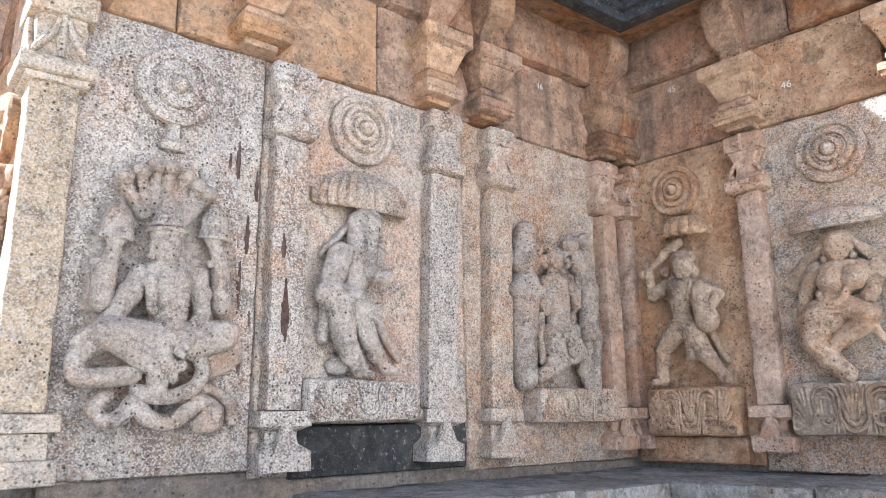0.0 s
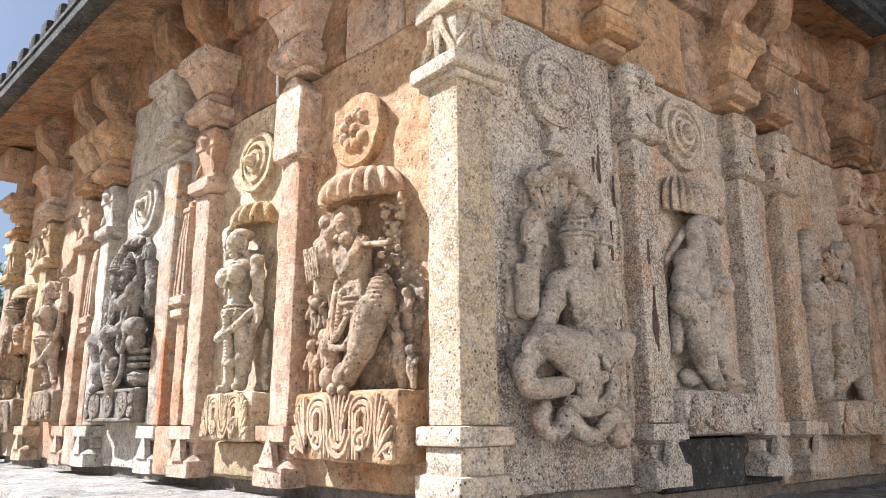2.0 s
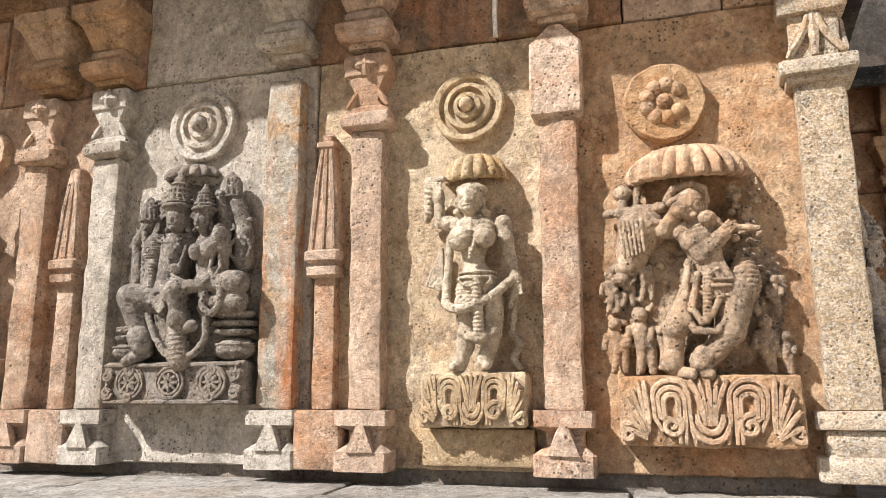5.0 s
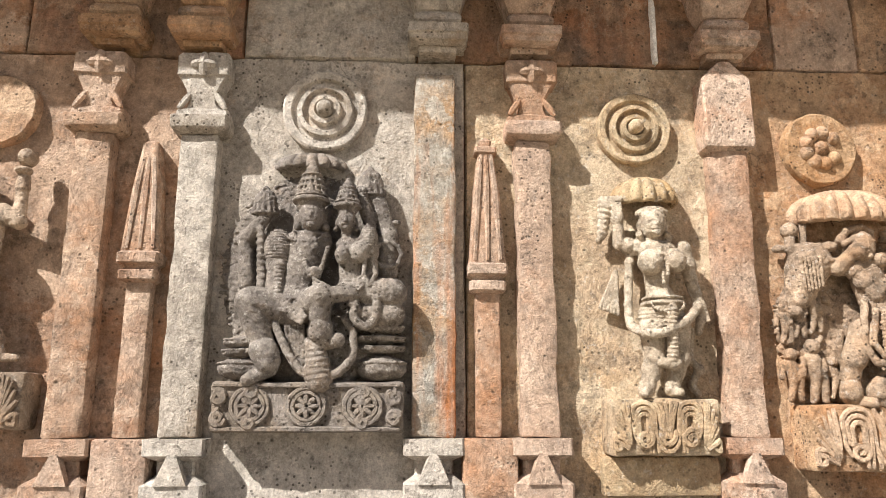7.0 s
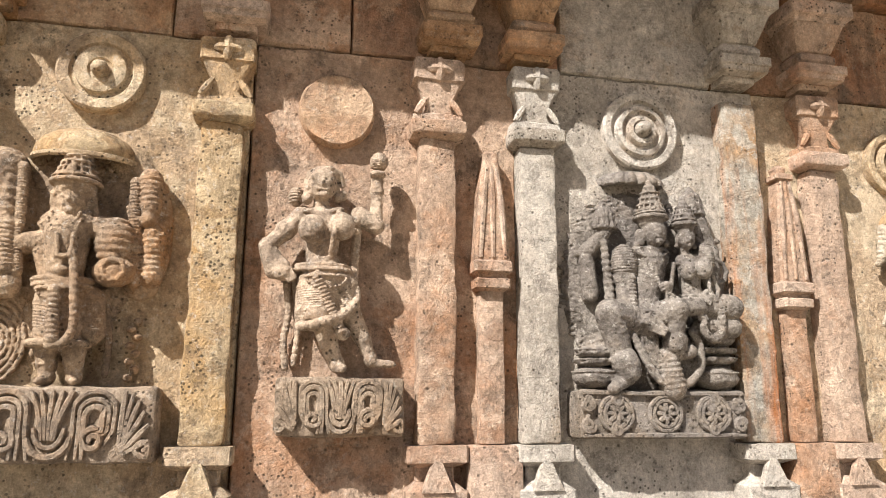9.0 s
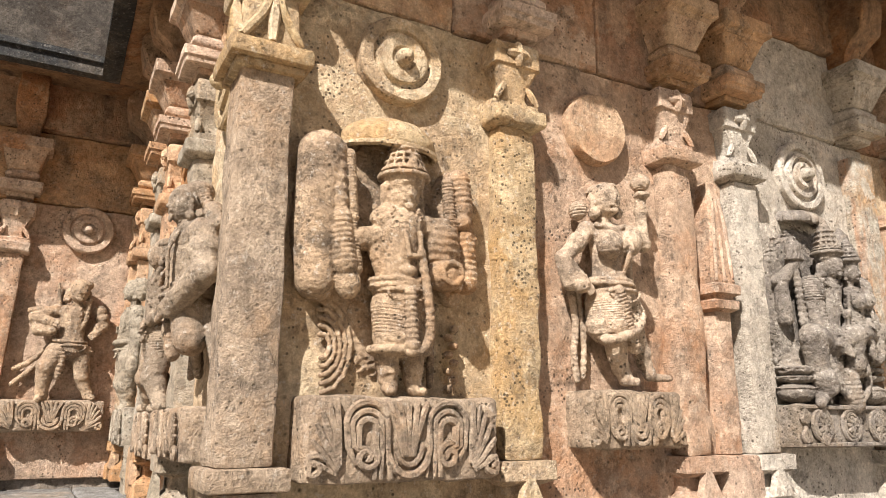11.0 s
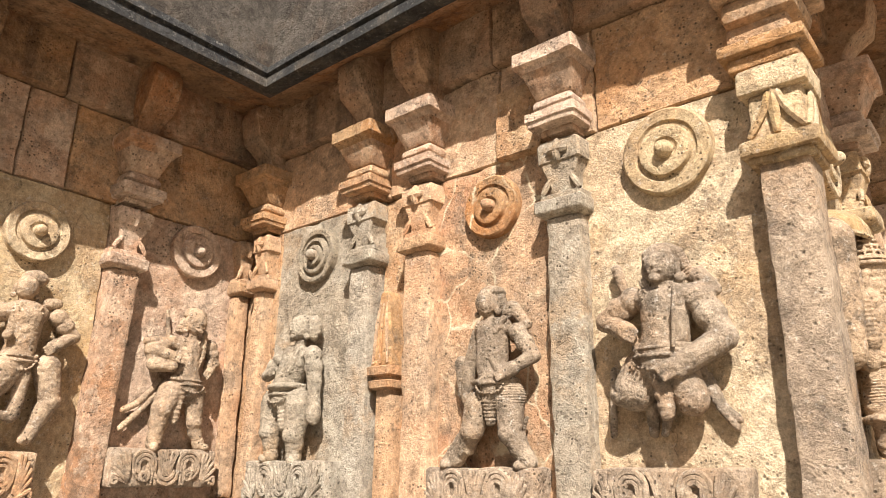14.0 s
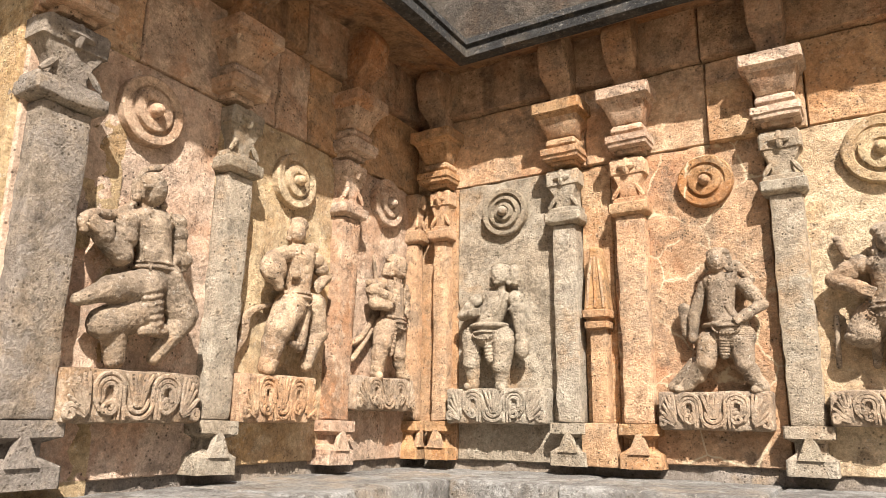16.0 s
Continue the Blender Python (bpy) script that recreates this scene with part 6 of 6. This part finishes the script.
# ---- face c, the sunlit return ----
pilaster("c", -0.85, GREEN, 0.15)
pilaster("c", -1.62, ORANGE, 0.155)
obelisk("c", -1.83, ORANGE, 2.55, 2.2)
pilaster("c", -2.0, GREEN, 0.14)
pilaster("c", -2.83, ORANGE, 0.10, half=0.08)
for s, m in ((-0.85, PINK), (-1.60, PINK), (-1.99, TAN), (-2.85, ORANGE)):
    bracket("c", s, m)
disc("c", -0.427, 2.865, 0.168, YELLOW, "wide")
disc("c", -1.224, 2.84, 0.14, VEINED, "wide")
disc("c", -2.40, 2.84, 0.15, GREEN, "rings")
pedestal("c", -0.752, -0.245, 1.60, 1.756, UMBER, "fan3", 0.12, seed=11)
pedestal("c", -1.51, -0.99, 1.574, 1.757, UMBER, "fan3", 0.115, seed=12)
pedestal("c", -2.742, -2.118, 1.59, 1.786, GREEN, "fan", 0.12, seed=13)
# warrior with broken legs
c = Carving()
head(c, (4.9, 65.5, 13), 5.9)
c.blob((4.1, 70.4, 9), 6.5, 3.9, 5).limb((9.7, 70.0, 9), (13.1, 61.1, 6), 2.4, 1.7, 5).limb((15.3, 61.6, 6), (19.7, 56.6, 5), 3.3, 2.4).blob((10.1, 61.3, 9), 2.0)
torso(c, (4.2, 52.0, 9), (3.5, 41.9, 9), (1.5, 34.0, 9), 10.0, 8.7, 10.0)
c.band((2.7, 38.1, 9), 10.0, 7.0, 0.9).band((2.5, 36.3, 9), 10.2, 7.2, 0.9).band((4.2, 58.9, 11), 4.3, 3.3, 0.9)
arm(c, (-7.9, 55.9, 8), (-18.7, 49.8, 8), (-7.8, 43.8, 14), 4.3)
arm(c, (15.3, 53.8, 8), (22.4, 40.2, 8), (9.4, 31.3, 15), 4.8)
c.limb((22.6, 39.6, 9), (9.0, 30.5, 15), 4.3, 3.7)
c.chain(0.7, (9.8, 57.4, 14), (10.5, 48.6, 18), (9.2, 37.2, 17))
sash(c, 1.3, (-5.5, 42.9, 15), (-3.2, 34.3, 15), (1.8, 30.6, 16), (9.3, 33.9, 15))
c.limb((-4.9, 31.8, 7), (-8.8, 25.5, 8), 7.8, 7.4).blob((-10.3, 23.1, 9), 7.2, 3.9, 5.5, blend=0.4)
c.limb((6.8, 30.2, 9), (10.6, 21.1, 9), 6.5, 5.4).limb((2.8, 30.5, 13), (3.5, 16.6, 13), 3.7, 2.6, 2)
c.limb((-4.7, 19.9, 5), (-5.9, 11.3, 3), 2.6, 1.7).limb((1.7, 18.6, 6), (-1.7, 11.1, 4), 2.0, 1.3)
c.limb((-15.8, 69.8, 3), (-12.7, 61.1, 4), 2.0, 1.7).limb((-19.5, 33.4, 3), (-20.8, 11.1, 3), 1.1, 1.3)
sash(c, 1.3, (13.3, 30.6, 5), (16.2, 20.8, 4), (21.6, 12.3, 3))
sash(c, 1.3, (14.6, 28.6, 4), (18.4, 18.9, 3), (22.6, 14.6, 3))
statue("c", -0.495, 1.756, FIG_UMBER, c, "grey-brown stone relief warrior, hand on hip, lower legs broken off", 21)
# striding warrior
c = Carving()
head(c, (6.5, 63.2, 12), 4.8, False)
c.blob((7.2, 67.6, 9), 5.7, 3.1, 5).limb((10.6, 64.6, 9), (12.6, 58.7, 7), 2.9, 2.2, 4).limb((14.3, 61.5, 5), (20.7, 54.0, 5), 2.9, 2.2)
torso(c, (7.5, 50.6, 9), (6.5, 38.4, 9), (9.8, 29.9, 9), 8.1, 6.9, 8.6)
c.limb((-0.6, 51.6, 8), (-6.7, 37.8, 7), 3.1, 2.9).limb((-6.7, 37.8, 7), (-8.3, 26.1, 6), 2.9, 2.4).limb((-11.8, 41.4, 5), (-11.7, 28.9, 4), 3.1, 2.2)
arm(c, (18.5, 50.7, 8), (25.5, 40.8, 8), (17.3, 34.7, 14), 3.3)
sash(c, 1.2, (14.7, 55.9, 12), (10.0, 47.2, 14), (10.9, 39.0, 14), (14.7, 33.2, 13))
c.blob((13.2, 25.8, 9), 8.6, 6.7, 5.5, ribs=4).blob((0.9, 25.4, 9), 5.7, 4.8, 5, ribs=3).band((8.3, 31.8, 9), 9.1, 6.7, 1.2)
leg(c, (0.0, 23.6, 9), (-1.8, 13.6, 11), (-12.7, 2.2, 8), 5.5, -1.0)
leg(c, (15.1, 22.8, 9), (16.1, 12.1, 11), (22.7, 1.5, 8), 5.3, -1.0)
c.limb((7.9, 24.7, 12), (7.2, 17.0, 11), 3.3, 2.2, 3).limb((-8.1, 14.1, 5), (-20.3, 2.8, 4), 3.3, 2.2)
for i in range(3):
    sash(c, 0.7, (19.2, 18.1, 4), (14.5 + i, 12, 2.5), (18 + i * 1.3, 4, 2))
statue("c", -1.25, 1.757, FIG_UMBER, c, "brown stone relief warrior striding with a club", 22)
# standing man
c = Carving()
head(c, (3.7, 64.5, 11), 5.4)
c.blob((3.3, 68.4, 8), 6.6, 3.9, 4.5).blob((11.3, 64.6, 7), 3.9, 6.6, 4)
torso(c, (0.6, 48.8, 9), (-3.8, 39.5, 9), (-4.8, 30.8, 9), 8.7, 8.1, 9.3)
arm(c, (12.6, 50.8, 8), (15.0, 36.2, 8), (16.5, 25.4, 9), 4.2)
c.blob((16.7, 22.1, 9), 4.2, 6.0, 3.5)
arm(c, (-13.4, 51.4, 8), (-22.2, 42.9, 9), (-10.6, 43.2, 14), 3.6)
sash(c, 1.2, (6.8, 53.5, 13), (2.8, 42.8, 14), (-5.7, 37.1, 13))
c.band((-4.3, 35.7, 9), 10.2, 8.1, 1.5).blob((3.6, 28.9, 9), 8.1, 6.6, 5.5, ribs=4).blob((-15.8, 30.0, 9), 6.3, 6.0, 5, ribs=3)
leg(c, (-15.6, 27.6, 9), (-15.5, 14.0, 10), (-15.4, 2.2, 8), 6.0, -0.8)
leg(c, (5.4, 26.0, 9), (4.1, 12.0, 10), (2.8, 0.6, 8), 6.3, 0.5)
c.limb((-4.0, 31.9, 13), (-2.2, 16.3, 12), 2.4, 2.7, 4, 0.4)
statue("c", -2.43, 1.786, GREEN, c, "green-grey stone relief of a standing man, one arm hanging", 23)

# ---- face d, beyond the inner corner ----
pilaster("d", -0.39, PINK, 0.15, tilt=2.2)
pilaster("d", -1.22, GREEN, 0.15, tilt=1.8)
pilaster("d", -2.08, DARKGREY, 0.19, d=0.09, half=0.14)
pilaster("d", 0.32, ORANGE, 0.08, half=0.06)
for s, m in ((-0.38, PINK), (-1.26, PINK), (-2.08, PINK)):
    bracket("d", s, m)
disc("d", -1.69, 2.845, 0.15, PINK, "wide")
disc("d", -0.81, 2.80, 0.145, YELLOW, "wide")
disc("d", 0.02, 2.90, 0.15, PINK, "wide")
pedestal("d", -1.984, -1.40, 1.59, 1.78, UMBER, "fan3", 0.125, seed=14)
pedestal("d", -1.16, -0.675, 1.59, 1.806, TAN, "fan", 0.12, seed=15)
pedestal("d", -0.35, 0.22, 1.655, 1.838, UMBER, "fan3", 0.115, seed=16)
# dancer
c = Carving()
head(c, (-1.8, 70.4, 12), 5.9, False)
c.chain(1.4, (-4.7, 65.5, 5), (-4.7, 73.2, 5), (-1.5, 79.5, 6), (4.7, 82.3, 6)).limb((-7.9, 69.4, 16), (-1.9, 71.1, 16), 0.9, blend=0.4)
torso(c, (1.7, 56.4, 9), (4.5, 45.9, 9), (4.8, 38.7, 9), 9.0, 7.1, 8.5)
c.blob((2.5, 45.6, 13), 6.2, 6.2, 3)
arm(c, (-8.5, 55.5, 8), (-9.6, 43.7, 8), (-20.8, 49.7, 10), 4.5)
c.limb((-9.5, 42.8, 8), (-19.8, 47.5, 9), 4.5, 2.8)
sash(c, 1.9, (-25.9, 49.5, 9), (-26.8, 52.6, 9), (-22.1, 56.1, 8), (-13.0, 58.1, 7), (-4.8, 64.4, 6))
c.limb((-22.9, 48.6, 8), (-15.8, 52.3, 9), 1.4, 1.9)
arm(c, (14.0, 60.8, 8), (15.5, 50.5, 9), (16.6, 46.0, 9), 3.8)
c.blob((17.7, 46.2, 9), 4.7, 4.3, 3.5)
c.limb((2.9, 33.7, 11), (-14.4, 28.8, 11), 6.2, 5.2).limb((-14.4, 28.8, 11), (-25.7, 23.5, 10), 4.7, 2.4).limb((-5.8, 28.6, 9), (1.8, 29.6, 11), 5.7, 4.3)
c.limb((-1.7, 21.6, 8), (-13.0, 16.6, 8), 7.6, 6.4).limb((-9.6, 17.5, 8), (-6.7, 4.0, 7), 5.7, 3.8)
c.limb((9.1, 36.4, 10), (18.6, 23.8, 11), 7.1, 6.4).limb((18.8, 21.5, 11), (9.6, 5.6, 8), 5.7, 2.8)
c.limb((0.1, 31.3, 13), (5.1, 16.8, 12), 5.7, 3.6, 3).limb((8.6, 16.1, 12), (-0.4, 14.8, 13), 2.8, 2.1)
c.limb((13.3, 45.2, 11), (1.8, 33.8, 13), 1.9, 1.7, 5, 0.4)
statue("d", -1.70, 1.78, FIG_UMBER, c, "worn grey stone relief dancer with one bent leg lifted", 24)
# drummer
c = Carving()
head(c, (9.9, 71.2, 7), 4.8, False)
c.blob((13.5, 76.4, 5), 5.7, 4.0, 4)
torso(c, (10.6, 56.6, 9), (10.8, 43.6, 9), (9.0, 36.6, 9), 9.1, 6.8, 8.5)
c.blob((3.2, 48.0, 14), 2.3).blob((9.5, 50.8, 14), 2.3).blob((9.1, 44.6, 13), 2.5)
c.limb((1.4, 58.4, 8), (-8.3, 54.1, 9), 4.2, 4.0).blob((-9.2, 49.4, 11), 7.6, 7.4, 5).limb((-10.1, 47.5, 12), (-5.7, 41.2, 12), 4.0, 2.5)
arm(c, (25.5, 59.7, 7), (33.3, 52.1, 7), (24.0, 45.6, 10), 3.7)
c.limb((21.0, 65.5, 6), (24.4, 66.2, 6), 2.8, 2.5, 2)
sash(c, 1.1, (-0.9, 38.7, 12), (5.9, 35.7, 14), (16.9, 40.3, 12))
sash(c, 1.1, (-1.5, 36.5, 12), (6.0, 33.6, 14), (17.0, 38.1, 12))
leg(c, (4.2, 32.2, 10), (-3.6, 20.5, 11), (-6.2, 2.9, 8), 7.6, -0.8)
leg(c, (23.2, 36.3, 9), (27.0, 21.8, 9), (20.0, 5.6, 8), 5.7, -0.8)
c.limb((13.3, 31.9, 12), (11.7, 15.3, 11), 2.8, 3.1).limb((11.1, 13.6, 11), (4.7, 15.1, 12), 2.3, 1.7)
for i in range(3):
    sash(c, 1.1, (-1.6, 33.3, 3), (-12.5 - i * 1.3, 28, 2), (-15.5 - i * 1.3, 16, 2), (-22, 8 - i, 2))
statue("d", -0.925, 1.806, FIG_TAN, c, "tan stone relief drummer in a lunging step, face worn away", 25)
# small player
c = Carving()
head(c, (5.0, 64.8, 12), 5.7)
c.blob((6.1, 69.8, 8), 6.6, 3.8, 4.5).limb((-0.1, 64.7, 8), (-1.1, 60.6, 7), 2.8, 2.5)
torso(c, (3.0, 49.7, 9), (3.5, 39.2, 9), (4.8, 31.0, 9), 8.5, 7.6, 8.8)
arm(c, (-6.1, 53.0, 8), (-17.4, 48.2, 10), (-8.9, 45.5, 14), 3.8)
c.limb((-14.5, 41.1, 10), (-7.6, 40.4, 14), 4.1, 3.1).limb((-16.7, 48.4, 9), (-13.1, 41.6, 9), 3.8, 3.8).limb((-19.8, 52.1, 9), (-13.1, 53.1, 9), 1.9, 2.5)
arm(c, (17.8, 54.1, 7), (21.1, 45.1, 7), (16.1, 40.0, 10), 3.5)
c.blob((17.0, 42.6, 9), 3.1, 4.4, 2.5)
sash(c, 1.3, (10.8, 59.8, 12), (9.9, 47.2, 13), (2.2, 35.1, 14), (-5.6, 34.9, 13))
c.blob((7.6, 28.3, 9), 8.8, 5.7, 5, ribs=4)
leg(c, (-3.2, 28.1, 9), (-8.4, 19.0, 11), (-8.9, 1.4, 8), 6.3, -0.4)
leg(c, (10.2, 24.9, 9), (11.4, 13.8, 9), (16.4, 2.4, 8), 5.0, 0.6)
c.limb((0.2, 28.2, 13), (-2.0, 14.0, 12), 2.2, 2.5, 3, 0.4)
sash(c, 1.6, (-4.1, 32.2, 3), (-14.0, 19.8, 3), (-24.6, 9.0, 3))
sash(c, 1.6, (-6.4, 33.8, 3), (-16.0, 23.0, 3), (-24.5, 17.8, 3))
c.limb((-6.5, 70.5, 2), (-4.9, 56.8, 3), 0.9, 1.3)
statue("d", -0.04, 1.838, FIG_TAN, c, "tan stone relief of a small standing player", 26)

# ---- ground, trees and distance ----
def plain(name, colour, alt, scale, rough=0.9):
    m = bpy.data.materials.new(name)
    m.use_nodes = True
    nt = m.node_tree
    geo = nt.nodes.new("ShaderNodeNewGeometry")
    n = node(nt, "ShaderNodeTexNoise", Scale=scale, Detail=6.0, Roughness=0.7)
    nt.links.new(geo.outputs["Position"], n.inputs["Vector"])
    col = mixed(nt, ramp(nt, n.outputs[0], [(0.35, 0.0), (0.65, 1.0)]), colour, alt)
    nt.links.new(col, nt.nodes["Principled BSDF"].inputs["Base Color"])
    nt.nodes["Principled BSDF"].inputs["Roughness"].default_value = rough
    b = node(nt, "ShaderNodeBump", Strength=0.5, Distance=0.03)
    nt.links.new(n.outputs[0], b.inputs["Height"])
    nt.links.new(b.outputs[0], nt.nodes["Principled BSDF"].inputs["Normal"])
    return m


GROUND = plain("dry_earth_and_grass", (0.25, 0.20, 0.13), (0.34, 0.28, 0.195), 1.3)
LEAF = plain("tree_leaf", (0.045, 0.085, 0.02), (0.10, 0.13, 0.03), 0.9, 0.6)
BARK = plain("tree_bark", (0.10, 0.08, 0.06), (0.18, 0.15, 0.11), 8.0)
bm = bmesh.new()
bmesh.ops.create_grid(bm, x_segments=60, y_segments=60, size=400)
ground = part("ground", bm, GROUND)
tagged(ground, "dry earth and grass around the temple", "ground", kind="structure")


def tree(x, y, h, seed, bare=0.3):
    rng = random.Random(seed)
    t = thing("tree", pose(x, y, 0), "leafy green tree beyond the temple", "tree", "trees beyond the temple")
    bm = bmesh.new()
    tips = []

    def limb(p, way, r, length, level):
        pts = [p]
        for i in range(5):
            way = (way + Vector((rng.uniform(-0.2, 0.2), rng.uniform(-0.2, 0.2), 0.06))).normalized()
            pts.append(pts[-1] + way * length / 5)
        rings = []
        for i, q in enumerate(pts):
            k = r * (1 - 0.14 * i)
            u = way.orthogonal().normalized()
            v = way.cross(u)
            rings.append([q + (u * math.cos(a) + v * math.sin(a)) * k for a in [j * math.pi / 3 for j in range(6)]])
        ring_skin(bm, rings)
        if level < 3:
            for i in range(4):
                w = (way + Vector((rng.uniform(-1, 1), rng.uniform(-1, 1), rng.uniform(-0.1, 0.7)))).normalized()
                limb(pts[rng.choice((2, 3, 4, 5))], w, r * 0.5, length * 0.68, level + 1)
        tips.extend(pts[2:] if level > 0 else [])

    limb(Vector((0, 0, -0.1)), Vector((0, 0, 1)), h * 0.028, h * 0.36, 0)
    part("trunk", bm, BARK, t)
    bm = bmesh.new()
    for i in range(5200):
        q = rng.choice(tips)
        if q.z > h * (1 - bare) and rng.random() < 0.75:
            continue
        q = q + Vector((rng.gauss(0, 0.32), rng.gauss(0, 0.32), rng.gauss(0, 0.28)))
        a = Vector((rng.uniform(-1, 1), rng.uniform(-1, 1), rng.uniform(-0.6, 0.6))).normalized()
        b = a.orthogonal().normalized() * rng.uniform(0.035, 0.06)
        a = a * rng.uniform(0.07, 0.13)
        bm.faces.new([bm.verts.new(q + o) for o in (-a, b, a, -b)])
    part("crown", bm, LEAF, t, smooth=False)
    return t


tree(1.6, 17.0, 6.6, 1)
tree(3.6, 24.0, 8.0, 2)
tree(-1.0, 27.0, 8.5, 3)
tree(6.5, 30.0, 9.0, 4, 0.1)
tree(-6.0, 30.0, 8.0, 5)
tree(0.6, 21.0, 5.0, 6, 0.0)
tree(3.0, 19.0, 4.2, 7, 0.0)
